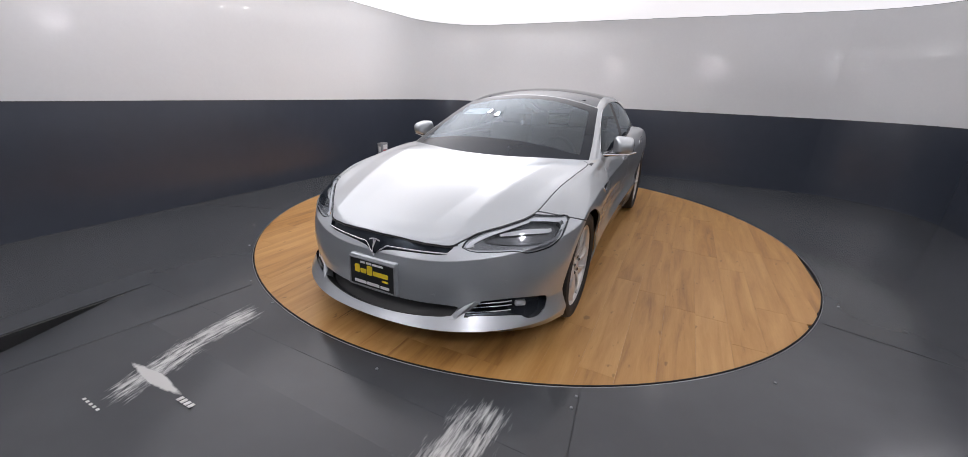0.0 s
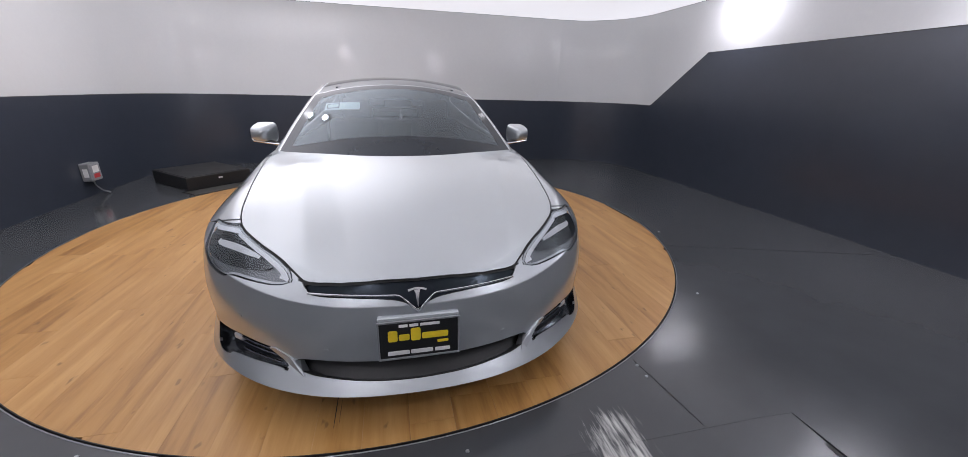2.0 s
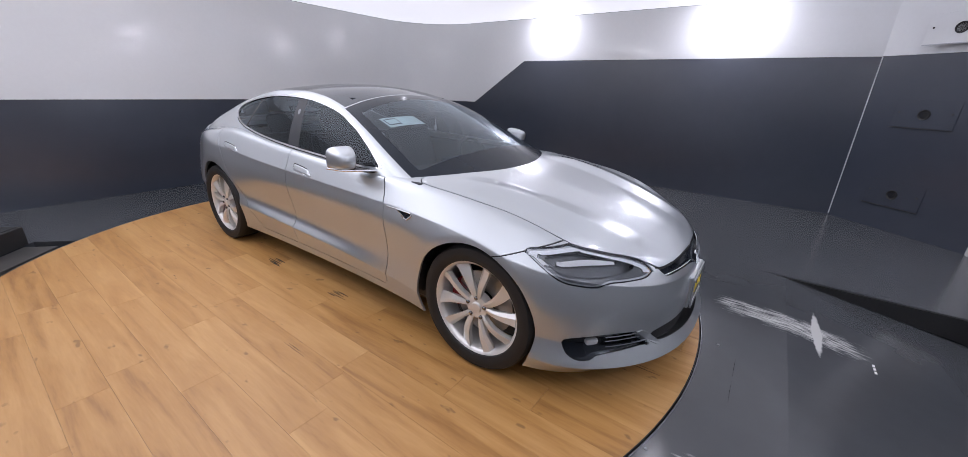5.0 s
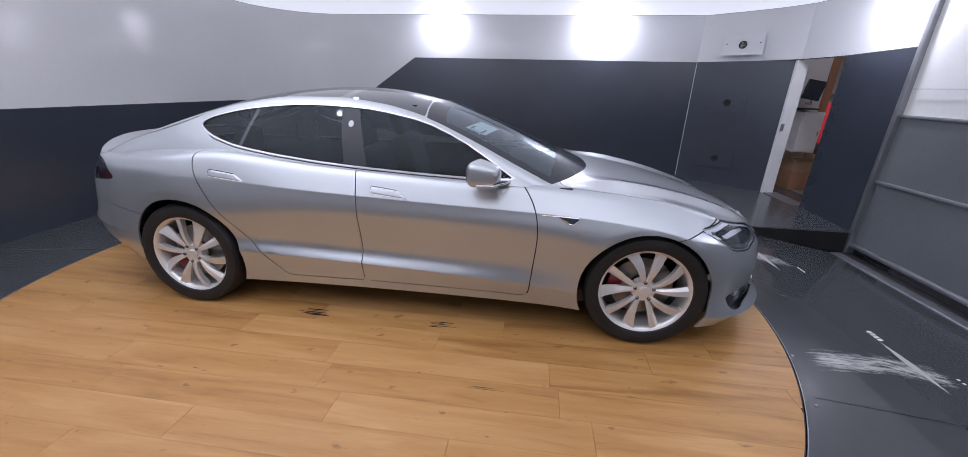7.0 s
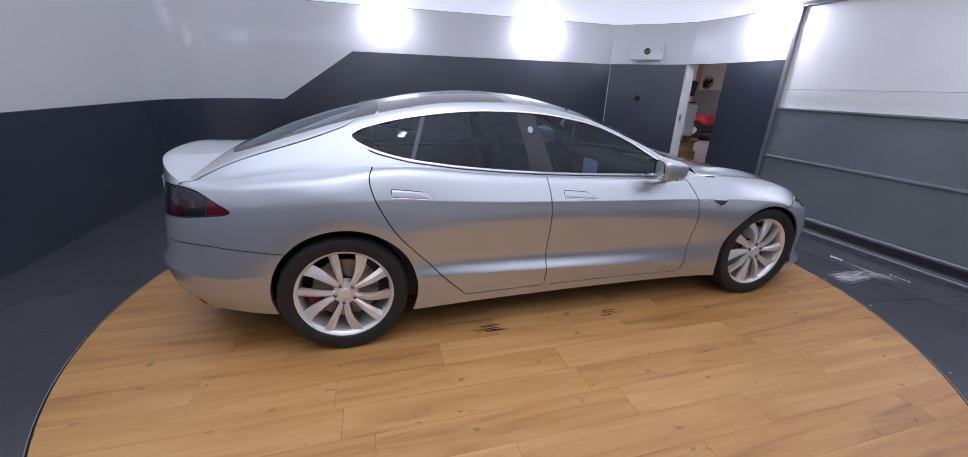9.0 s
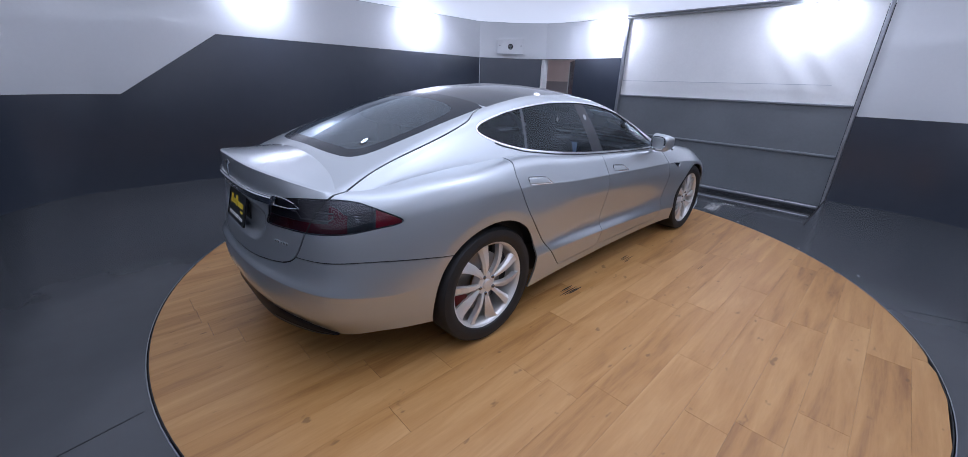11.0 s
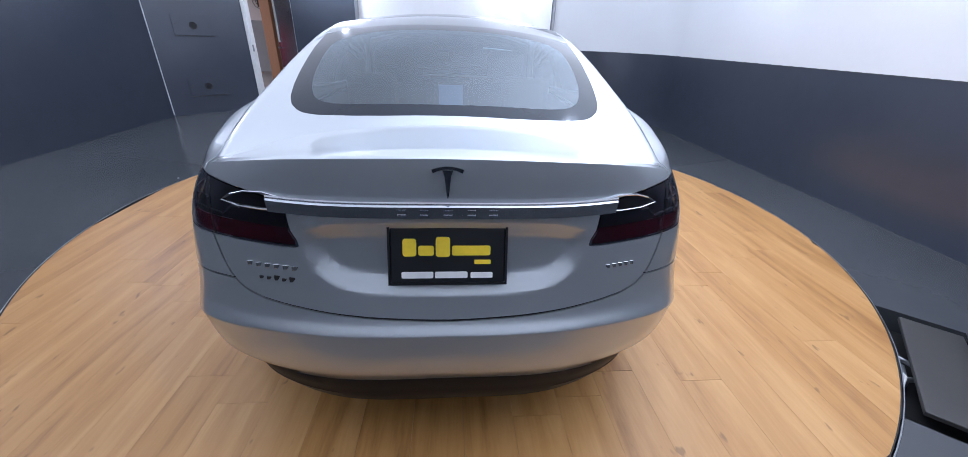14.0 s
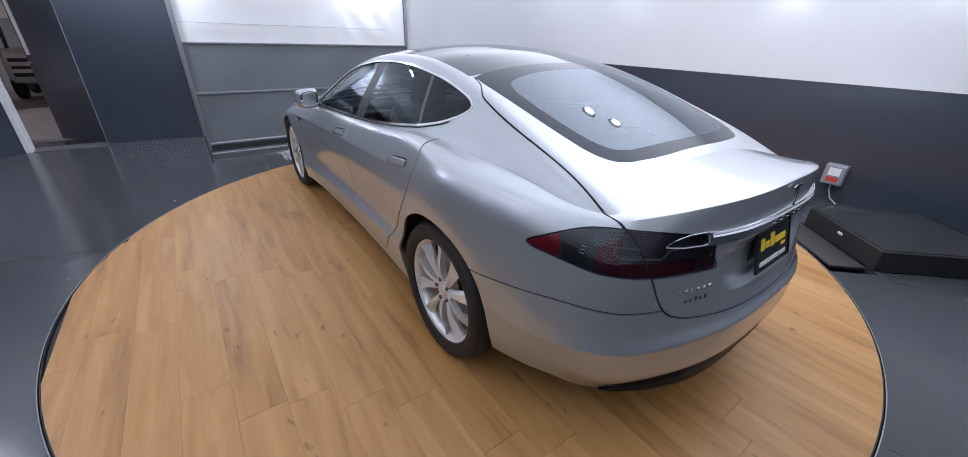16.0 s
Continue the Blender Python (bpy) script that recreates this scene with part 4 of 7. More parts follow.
    lid = (Y > -2.24) & (Y < -0.95) & (np.arange(len(X))[:, None] > 6)
    fit = np.linalg.lstsq(full(X[lid], Y[lid]), G[side:, :, 2][lid], rcond=None)[0]
    k = ease((np.arange(len(X)) - 1) / 12)[:, None] * ease((-0.98 - Y) / 0.2)
    G[side:, :, 2] += k * (full(X, Y) @ fit - G[side:, :, 2])
    crest = 0.415 + 0.20 * (Y + 2.2) / 1.1
    fade = np.clip((-1.06 - Y) / 0.25, 0, 1) * np.clip((Y + 2.26) / 0.2, 0, 1)
    G[side:, :, 2] += 0.021 * fade * np.clip(1 - np.abs(X - crest) / 0.16, 0, 1) ** 1.1
    G[:, 0, 0] = G[:, -1, 0] = 0
    bm = bmesh.new()
    V = [[bm.verts.new(p) for p in row] for row in G]
    for a, b in zip(V, V[1:]):
        for k in range(len(a) - 1):
            bm.faces.new((a[k], a[k + 1], b[k + 1], b[k]))
    bmesh.ops.remove_doubles(bm, verts=bm.verts, dist=1e-5)
    return bm


Y_B = [-1.25, -0.95, -0.7, -0.4, -0.1, 0.2, 0.5, 0.8, 1.1, 1.4, 1.7, 2.0, 2.25]
TOP_Z = smooth_line([-1.25, -1.1, -0.9, -0.6, -0.3, 0.0, 0.3, 0.6, 0.9, 1.2, 1.5, 1.8, 2.05, 2.25],
                    [0.91, 0.970, 1.055, 1.18, 1.290, 1.380, 1.430, 1.443, 1.425, 1.378, 1.305, 1.205, 1.105, 1.015])
RAIL_X = smooth_line(Y_B, [.84, .82, .785, .73, .678, .650, .638, .636, .640, .652, .670, .685, .68])
RAIL_Z = smooth_line(Y_B, [.80, .905, 1.015, 1.155, 1.275, 1.345, 1.372, 1.368, 1.330, 1.258, 1.165, 1.062, .96])
BASE_X = smooth_line(Y_B, [.86, .868, .87, .87, .87, .87, .872, .872, .865, .835, .785, .735, .69])
BASE_Z = smooth_line(Y_B, [.78, .86, .87, .88, .89, .90, .91, .92, .93, .94, .94, .92, .88])


def cabin_section(y, lower=16, roll=8, top=24):
    """Half a section through the glasshouse: (distance from the middle, height)."""
    xb, zb, xr, zr, zc = (float(f(y)) for f in (BASE_X, BASE_Z, RAIL_X, RAIL_Z, TOP_Z))
    pts = []
    for t in np.linspace(0, 1, lower):
        bow = 0.018 * math.sin(math.pi * t)
        pts.append((xb + (xr + 0.022 - xb) * t + bow, zb + (zr - 0.035 - zb) * t))
    a, b = np.array(pts[-1]), np.array((xr, zr))
    crown = lambda r: zc - (zc - zr) * r ** 2.1
    e = np.array((xr - 0.05, crown((xr - 0.05) / xr)))
    for t in np.linspace(0, 1, roll)[1:]:
        pts.append(tuple((1 - t) ** 2 * a + 2 * t * (1 - t) * (b + (0.004, 0.004)) + t * t * e))
    for r in np.linspace((xr - 0.05) / xr, 0, top)[1:]:
        pts.append((xr * r, crown(r)))
    return pts


def cabin_surface(count=130):
    bm = bmesh.new()
    rows = [[bm.verts.new((x, y, z)) for x, z in cabin_section(y)] for y in np.linspace(-1.25, 2.25, count)]
    for p, q in zip(rows, rows[1:]):
        for k in range(len(p) - 1):
            bm.faces.new((p[k], q[k], q[k + 1], p[k + 1]))
    return bm


def cabin_height(P):
    """Height of the glasshouse over a place; far below beyond its sides."""
    ys = np.linspace(-1.25, 2.25, 120)
    secs = [np.array(cabin_section(y))[::-1] for y in ys]
    xs = np.linspace(0, 0.9, 60)
    table_ = np.array([np.interp(xs, s[:, 0], s[:, 1], right=0.2) for s in secs])
    i = np.clip((P[:, 1] + 1.25) / 3.5 * 119, 0, 118.999)
    j = np.clip(np.abs(P[:, 0]) / 0.9 * 59, 0, 58.999)
    a, b = i.astype(int), j.astype(int)
    s, t = i - a, j - b
    h = (table_[a, b] * (1 - s) * (1 - t) + table_[a + 1, b] * s * (1 - t) + table_[a, b + 1] * (1 - s) * t + table_[a + 1, b + 1] * s * t)
    return np.where((P[:, 1] < -1.25) | (P[:, 1] > 2.25), 0.2, h)


def arch(cy, cz, r):
    return lambda P: np.hypot(P[:, 1] - cy, (P[:, 2] - cz)) - r


F_ARCH_F, F_ARCH_R = arch(-1.465, 0.345, 0.378), arch(1.467, 0.358, 0.392)
F_DOOR_F = region([(-.67, 1.25), (-.685, .99), (-.777, .886), (-.82, .788), (-.832, .66), (-.824, .54), (-.802, .32), (-.797, .29), (-.794, .262), (-.75, .262), (-.6, .262), (.1, .262), (.235, .262), (.258, .262), (.258, .285), (.258, .40), (.259, .836), (.284, 1.012), (.30, 1.25)], "yz")
F_DOOR_R = region([(.30, 1.25), (.284, 1.012), (.259, .836), (.258, .40), (.258, .285), (.258, .262), (.28, .262), (.4, .262), (.65, .262), (.755, .262), (.78, .262), (.795, .275), (.83, .312), (1.003, .498), (1.191, .714), (1.284, .898), (1.311, 1.004), (1.285, 1.066), (1.07, 1.12), (1.0, 1.25)], "yz")
F_HOOD = region([(-.3, -2.302), (.0, -2.302), (.25, -2.285), (.415, -2.243), (.452, -2.208), (.535, -2.118), (.628, -2.020), (.718, -1.912), (.748, -1.82), (.763, -1.62), (.790, -1.33), (.812, -1.08), (.80, -.96), (.60, -.92), (-.3, -.92)], "ay", 1)
hatch_side = smooth_line([1.2, 1.32, 1.43, 1.74, 2.02, 2.22, 2.33, 2.7], [.575, .60, .655, .678, .682, .694, .685, .68])
f_rear = region([(-.3, .606), (0, .606), (.28, .616), (.50, .636), (.585, .663), (.625, .72), (.66, .84), (.69, .97), (.90, 1.2), (.9, 1.6), (-.3, 1.6)], "az", 1)


def F_HATCH(P):
    return np.maximum(np.maximum(f_rear(P), np.abs(P[:, 0]) - hatch_side(P[:, 1])), 1.22 - P[:, 1])


bump_top = smooth_line([1.6, 1.8, 2.1, 2.3, 2.45, 2.7], [.60, .632, .664, .680, .688, .69])


def F_RBUMP(P):
    return np.where(P[:, 1] > 1.2, P[:, 2] - bump_top(P[:, 1]), 1.0)


def F_FBUMP(P):
    return np.maximum(P[:, 1] + 1.5, P[:, 2] - 0.752 + 0.335 * (P[:, 1] + 1.763))


GAP = 0.0032
corner_f = lambda P: np.stack([0.636 * np.abs(P[:, 0]) + 0.773 * P[:, 1], P[:, 2]], 1)      # along the front corner, and up
corner_r = lambda P: np.stack([0.69 * np.abs(P[:, 0]) - 0.72 * P[:, 1], P[:, 2]], 1)         # along the rear corner, and up
behind_hood = lambda f: (lambda P: np.maximum(f(P), GAP - F_HOOD(P)))
ahead = lambda f, y: (lambda P: np.maximum(f(P), P[:, 1] - y))
astern = lambda f, y: (lambda P: np.maximum(f(P), y - P[:, 1]))
F_HEAD = ahead(behind_hood(region([(-.759, .755), (-.88, .762), (-1.006, .775), (-1.163, .76), (-1.300, .72), (-1.425, .640), (-1.376, .618), (-1.257, .622), (-1.148, .628), (-1.114, .611), (-1.056, .613),
                                   (-.934, .633), (-.861, .682)], corner_f, 1)), -1.5)
F_NOSE = ahead(behind_hood(region([(-.3, .70), (.50, .70), (.415, .618), (.405, .597), (.17, .590), (.065, .580), (.022, .558), (0, .540), (-.022, .558), (-.065, .580), (-.3, .592)], "az", 1)), -2.1)
F_DUCT = ahead(region([(-.955, .345), (-1.02, .358), (-1.200, .368), (-1.36, .353), (-1.385, .340), (-1.43, .270), (-1.36, .278), (-1.133, .272), (-1.105, .251), (-1.04, .248), (-.980, .276)], corner_f, 1), -1.5)
F_SLOT = ahead(region([(-.3, .318), (0, .318), (.2, .319), (.46, .324), (.500, .300), (.47, .268), (.2, .250), (0, .247), (-.3, .247)], "az", 1), -2.1)
F_TAIL = astern(region([(-.830, .842), (-.848, .860), (-.905, .888), (-.965, .915), (-1.035, .941), (-1.12, .953), (-1.222, .954), (-1.30, .949), (-1.405, .938), (-1.442, .932), (-1.454, .915), (-1.457, .890),
                         (-1.462, .850), (-1.476, .829), (-1.486, .805), (-1.444, .803), (-1.346, .805), (-1.25, .806), (-1.152, .808), (-1.065, .805), (-1.00, .811), (-.92, .821), (-.855, .829)], corner_r, 1), 1.6)
F_RECESS = astern(region([(-.4, .895), (0, .895), (.405, .880), (.375, .745), (.30, .690), (.16, .678), (0, .676), (-.4, .676)], "az", 2), 2.2)
LAMPS = {"headlight": F_HEAD, "nose": F_NOSE, "duct": F_DUCT, "slot": F_SLOT, "taillight": F_TAIL}        # outlines of lamps and grilles
F_BOWL = ahead(region([(-.85, .728), (-.93, .742), (-1.06, .748), (-1.20, .728), (-1.33, .668), (-1.24, .652), (-1.08, .650), (-.95, .664), (-.88, .695)], corner_f, 2), -1.5)
F_BEAM = ahead(region([(-.92, .716), (-1.06, .722), (-1.20, .704), (-1.22, .690), (-1.06, .700), (-.94, .698)], corner_f, 1), -1.5)
BANDS = [(F_HEAD, -0.004), (F_HEAD, -0.011), (F_HEAD, -0.026), (F_BOWL, 0.0), (F_BEAM, 0.0), (F_TAIL, -0.005)] + [(F_RECESS, -d) for d in (0.001, 0.012, 0.024, 0.036, 0.05)]
tail_u = lambda P: np.where(P[:, 1] > 1.5, 0.69 * np.abs(P[:, 0]) - 0.72 * P[:, 1], -2.0)
F_SHELL = astern(region([(-1.19, 1.1), (-1.17, .944), (-1.144, .932), (-1.105, .915), (-1.07, .888), (-.96, .888), (-.80, .888), (-.80, 1.1)], corner_r, 0), 1.6)
CHAMBERS = [(tail_u, -0.950), (tail_u, -0.959), (tail_u, -1.062), (tail_u, -1.142), (F_SHELL, 0.0)]


def lines_cut(bm, fields, gap):
    for f in fields:
        for level in (-gap, gap):
            cut(bm, f, level)


# -- the lower body, cut into its panels --
bm = lower_surface()
under = lambda P: cabin_height(P) - P[:, 2]
cut(bm, under, 0.012)
c = centres(bm)
gone = (under(c) > 0.012) & (c[:, 2] > 0.9)
bmesh.ops.delete(bm, geom=[f for f, g in zip(bm.faces, gone) if g], context="FACES")
for f in (F_ARCH_F, F_ARCH_R):
    cut(bm, f)
c = centres(bm)
gone = (F_ARCH_F(c) < 0) | (F_ARCH_R(c) < 0)
bmesh.ops.delete(bm, geom=[f for f, g in zip(bm.faces, gone) if g], context="FACES")
bmesh.ops.delete(bm, geom=[v for v in bm.verts if not v.link_faces], context="VERTS")
# lips rolled inwards round the wheel arches
for f, wide, deep in ((F_ARCH_F, 0.034, 0.005), (F_ARCH_R, 0.056, 0.009)):
    cut(bm, f, wide)
    P_ = places(bm)
    roll = deep * np.clip(1 - f(P_) / wide, 0, 1) ** 1.2 * np.clip((P_[:, 2] - 0.42) / 0.16, 0, 1)
    for v, d in zip(bm.verts, roll):
        if d > 0:
            v.co.x -= d
for f in LAMPS.values():
    lines_cut(bm, [f], 0.0015)
for f, level in BANDS:
    cut(bm, f, level)
for f, level in CHAMBERS:
    cut(bm, f, level)
cut(bm, lambda P: np.where(np.abs(tail_u(P) + 1.2) < 0.32, P[:, 2] - 0.855, 1.0))
lines_cut(bm, [F_DOOR_F, F_DOOR_R, F_HOOD, F_FBUMP, F_HATCH, F_RBUMP], GAP)
# the hollow round the plate, with soft flanks
P_ = places(bm)
bm.normal_update()
hollow = 0.026 * np.clip(-F_RECESS(P_) / 0.052, 0, 1)
for v, d in zip(bm.verts, hollow):
    if d > 0:
        v.co -= v.normal * d
c = centres(bm)
val = {k: f(c) for k, f in (("df", F_DOOR_F), ("dr", F_DOOR_R), ("hood", F_HOOD), ("fb", F_FBUMP), ("hatch", F_HATCH), ("rb", F_RBUMP))}
lampval = {k: f(c) for k, f in LAMPS.items()}
label = np.array(["body"] * len(c), object)
label[:] = "fender"
label[c[:, 1] > -0.2] = "quarter"
label[val["dr"] < 0] = "rear_door"
label[val["df"] < 0] = "front_door"
label[np.abs(val["df"]) < GAP] = "gap"
label[np.abs(val["dr"]) < GAP] = "gap"
front = val["fb"] < 0
label[front] = "front_bumper"
label[(np.abs(val["fb"]) < GAP) & (c[:, 2] < 0.79)] = "gap"
label[val["hood"] < 0] = "hood"
label[(np.abs(val["hood"]) < GAP) & (c[:, 2] > 0.55)] = "gap"
rb = (val["rb"] < 0) & (c[:, 1] > 1.6)
label[rb] = "rear_bumper"
label[(np.abs(val["rb"]) < GAP) & (c[:, 1] > 1.6) & (val["hatch"] > 0)] = "gap"
label[val["hatch"] < 0] = "hatch"
label[np.abs(val["hatch"]) < GAP] = "gap"
for k, v in lampval.items():
    label[v < 0] = k
    label[(np.abs(v) < 0.0015) & (label != "gap")] = "gap"
label[(np.abs(val["hatch"]) < GAP) & (lampval["taillight"] < 0)] = "gap"


def pieces(names):
    return taken(bm, np.isin(label, names))


hood = part("hood", thick(both(pieces(["hood"])), 0.012), M_PAINT, car, "silver hood with raised side creases")
fbump = part("front_bumper", thick(both(pieces(["front_bumper"])), 0.012), M_PAINT, car)
rbump = part("rear_bumper", thick(both(pieces(["rear_bumper"])), 0.012), M_PAINT, car)
tail = part("tailgate", thick(both(pieces(["hatch"])), 0.010), M_PAINT, car, "silver tailgate with a spoiler lip")
lines = pushed(pieces(["gap"]), 0.007)
for b in (lines.copy(), mirrored(lines)):
    part("shut_line", b, M_GAP, car, "dark narrow gaps between the panels")
lines.free()
doors = {}
for name, key in (("front_fender", "fender"), ("rear_quarter", "quarter"), ("front_door", "front_door"), ("rear_door", "rear_door")):
    half = pieces([key])
    for sgn, b in ((1, half.copy()), (-1, mirrored(half))):
        doors[name, sgn] = part(name, thick(b, 0.012), M_PAINT, car)
    half.free()

# -- lamps and grilles, sunk into their outlines --
taillights = {}
lampc, bowl, beam = lampval["headlight"], F_BOWL(c), F_BEAM(c)
for sgn in (1, -1):
    side = (lambda b: b) if sgn > 0 else (lambda b: mirrored(b))
    inn = label == "headlight"
    lens = part("headlight", side(taken(bm, inn)), M_LENS, car, "clear headlight with a pale light strip round a dark bowl")
    b = pushed(taken(bm, inn & (lampc > -0.004)), 0.006)
    part("bezel", side(b), M_GLOSSBLACK, lens)
    b = pushed(taken(bm, inn & (lampc <= -0.004) & (lampc > -0.011)), 0.010)
    part("housing", side(b), M_LAMPIN, lens)
    strip, low_side = inn & (lampc <= -0.011) & (lampc > -0.026), c[:, 2] < np.interp(corner_f(c)[:, 0], [-1.40, -1.30, -1.2, -1.06, -.93, -.84], [.633, .660, .674, .680, .690, .70])
    part("light_strip", side(pushed(taken(bm, strip & ~low_side), 0.005)), M_LED, lens, "pale grey daylight strip")
    part("lower_strip", side(pushed(taken(bm, strip & low_side), 0.009)), M_LAMPDARK, lens)
    b = pushed(taken(bm, inn & (lampc <= -0.026) & (bowl > 0)), 0.012)
    part("reflector", side(b), M_LAMPDARK, lens)
    b = recess(taken(bm, inn & (lampc <= -0.026) & (bowl <= 0)), 0.030)
    part("bowl", side(b), M_BOWL, lens, "dark reflector bowl")
    b = pushed(taken(bm, inn & (beam <= 0)), 0.016)
    part("projector", side(b), M_LED, lens)
    b = recess(taken(bm, label == "duct"), 0.034)
    part("air_duct", side(b), M_GLOSSBLACK, fbump, "black lower air duct with chrome blades")
    inn, tv = label == "taillight", lampval["taillight"]
    tu, shell = tail_u(c), F_SHELL(c) < 0
    tip, rib = tu > -0.950, (tu <= -0.950) & (tu > -0.959)
    rest = ~tip & ~rib
    edge_low = (tv > -0.005) & (c[:, 2] < 0.848)
    edge_top = (tv > -0.005) & ~edge_low
    rest &= ~(tv > -0.005)
    slot = rest & (tu > -1.062) & ~shell
    red = rest & ~slot & ~shell & ((tu > -1.142) | (c[:, 2] < 0.855))
    tl = part("taillight", side(taken(bm, inn & ~edge_low)), M_SMOKE, car, "smoked taillight with dark red chambers and a red reflector tip")
    for nm, keep, mm, dep in (("lower_trim", edge_low, M_CHROME, 0.0), ("upper_trim", edge_top, M_GLOSSBLACK, 0.003), ("reflector", tip & ~edge_low & ~edge_top, M_REDLENS, 0.004), ("divider", rib, M_TAILGREY, 0.002),
                              ("side_marker", slot, M_BOWL, 0.012), ("shell", rest & shell, M_TAILGREY, 0.004), ("light_guide", red, M_DARKRED, 0.007),
                              ("inner_lamp", rest & ~slot & ~shell & ~red, M_TAILDARK, 0.012)):
        part(nm, side(pushed(taken(bm, inn & keep), dep)), mm, tl)
    taillights[sgn] = tl
part("nose_panel", recess(both(taken(bm, label == "nose")), 0.012), M_FRIT, fbump, "gloss black nose panel under the hood edge")
part("intake", recess(both(taken(bm, label == "slot")), 0.07), M_TRIM, fbump, "black lower intake slot")
LOWER = bm

# -- the glasshouse --
bm = cabin_surface()
DLO = [(-.70, .962), (-.48, .957), (-.14, .968), (.26, .987), (.545, 1.008), (.82, 1.036), (1.09, 1.074), (1.256, 1.116), (1.36, 1.160), (1.405, 1.20), (1.36, 1.235),
       (1.27, 1.262), (1.115, 1.298), (.90, 1.327), (.69, 1.343), (.44, 1.342), (.19, 1.324), (-.11, 1.267), (-.34, 1.173), (-.53, 1.065), (-.64, .995)]
dlo = region(DLO, "yz", 1)
side_on = lambda P: np.where(np.abs(P[:, 0]) > RAIL_X(P[:, 1]) - 0.008, 0.0, 1.0)
F_CHROME = lambda P: np.maximum(dlo(P), side_on(P) * 9 - 1)
F_GLASS = lambda P: F_CHROME(P) + 0.009
pillar_b = lambda P: np.abs(P[:, 1] - (0.295 + 0.23 * (P[:, 2] - 1.0))) - (0.073 - 0.047 * (P[:, 2] - 1.0))
line_q = lambda P: P[:, 1] - (1.045 - 0.35 * (P[:, 2] - 1.15))
pillar_q = lambda P: np.abs(line_q(P)) - 0.012
ws_edge = lambda P: np.abs(P[:, 0]) - (RAIL_X(P[:, 1]) - 0.030)
F_WIND = lambda P: np.maximum.reduce([ws_edge(P), P[:, 1] - (-0.045 - 0.16 * np.abs(P[:, 0]) ** 2), -2.0 - P[:, 1]])
F_WINDIN = lambda P: np.maximum.reduce([np.abs(P[:, 0]) - (RAIL_X(P[:, 1]) - 0.105), P[:, 1] - (-0.155 - 0.2 * np.abs(P[:, 0]) ** 2), (-0.935 + 0.10 * np.abs(P[:, 0]) ** 2) - P[:, 1]])
F_ROOF = lambda P: np.maximum.reduce([np.abs(P[:, 0]) - (RAIL_X(P[:, 1]) - 0.045), (-0.035 - 0.16 * np.abs(P[:, 0]) ** 2) - P[:, 1], P[:, 1] - (1.243 - 0.03 * np.abs(P[:, 0]) ** 2)])
F_ROOFBAR = lambda P: np.abs(P[:, 1] - (0.46 - 0.06 * np.abs(P[:, 0]) ** 2)) - 0.03
F_REAR = region([(-.3, 1.245), (0, 1.245), (.42, 1.232), (.56, 1.235), (.588, 1.27), (.585, 1.5), (.568, 1.78), (.54, 1.96), (.47, 2.05), (.26, 2.082), (0, 2.082), (-.3, 2.082)], "ay", 1)
F_REARIN = region([(-.3, 1.35), (0, 1.35), (.30, 1.345), (.46, 1.37), (.512, 1.45), (.514, 1.66), (.497, 1.84), (.455, 1.965), (.36, 2.012), (0, 2.026), (-.3, 2.012)], "ay", 2)
cut(bm, lambda P: P[:, 2] - (0.93 + 0.0 * P[:, 1]))
for f in (F_CHROME, F_GLASS, pillar_b, F_WIND, F_WINDIN, F_ROOF, F_ROOFBAR, F_REAR, F_REARIN):
    cut(bm, f)
for lev in (-0.012, 0.012):
    cut(bm, line_q, lev)
for lev in (-GAP, GAP):
    cut(bm, F_HATCH, lev)
c = centres(bm)
a = np.abs(c[:, 0])
lab = np.array(["pillar"] * len(c), object)
lab[F_CHROME(c) < 0] = "chrome"
g = F_GLASS(c) < 0
fore = c[:, 1] < 0.295 + 0.23 * (c[:, 2] - 1.0)
lab[g & fore] = "window_f"
lab[g & ~fore] = "window_r"
lab[g & (pillar_b(c) < 0)] = "bpillar"
lab[g & (pillar_q(c) < 0)] = "qpillar"
lab[g & (line_q(c) > 0) & (pillar_q(c) > 0)] = "window_q"
topside = (F_CHROME(c) > 0)
lab[topside & (F_HATCH(c) < 0)] = "hatch"
lab[topside & (np.abs(F_HATCH(c)) < GAP) & (c[:, 1] > 1.25)] = "gap"
lab[topside & (F_WIND(c) < 0)] = "frit"
lab[topside & (F_WINDIN(c) < 0)] = "windshield"
lab[topside & (F_ROOF(c) < 0)] = "roof"
lab[topside & (F_ROOF(c) < 0) & (F_ROOFBAR(c) < 0)] = "roofbar"
lab[topside & (F_REAR(c) < 0)] = "rearfrit"
lab[topside & (F_REARIN(c) < 0)] = "rearglass"
low = c[:, 2] < 0.93
front_low = (c[:, 1] < -0.6) & (lab == "frit")
lab[low & ~front_low & ~np.isin(lab, ["frit", "windshield"])] = "none"


def glassy(names):
    return taken(bm, np.isin(lab, names))


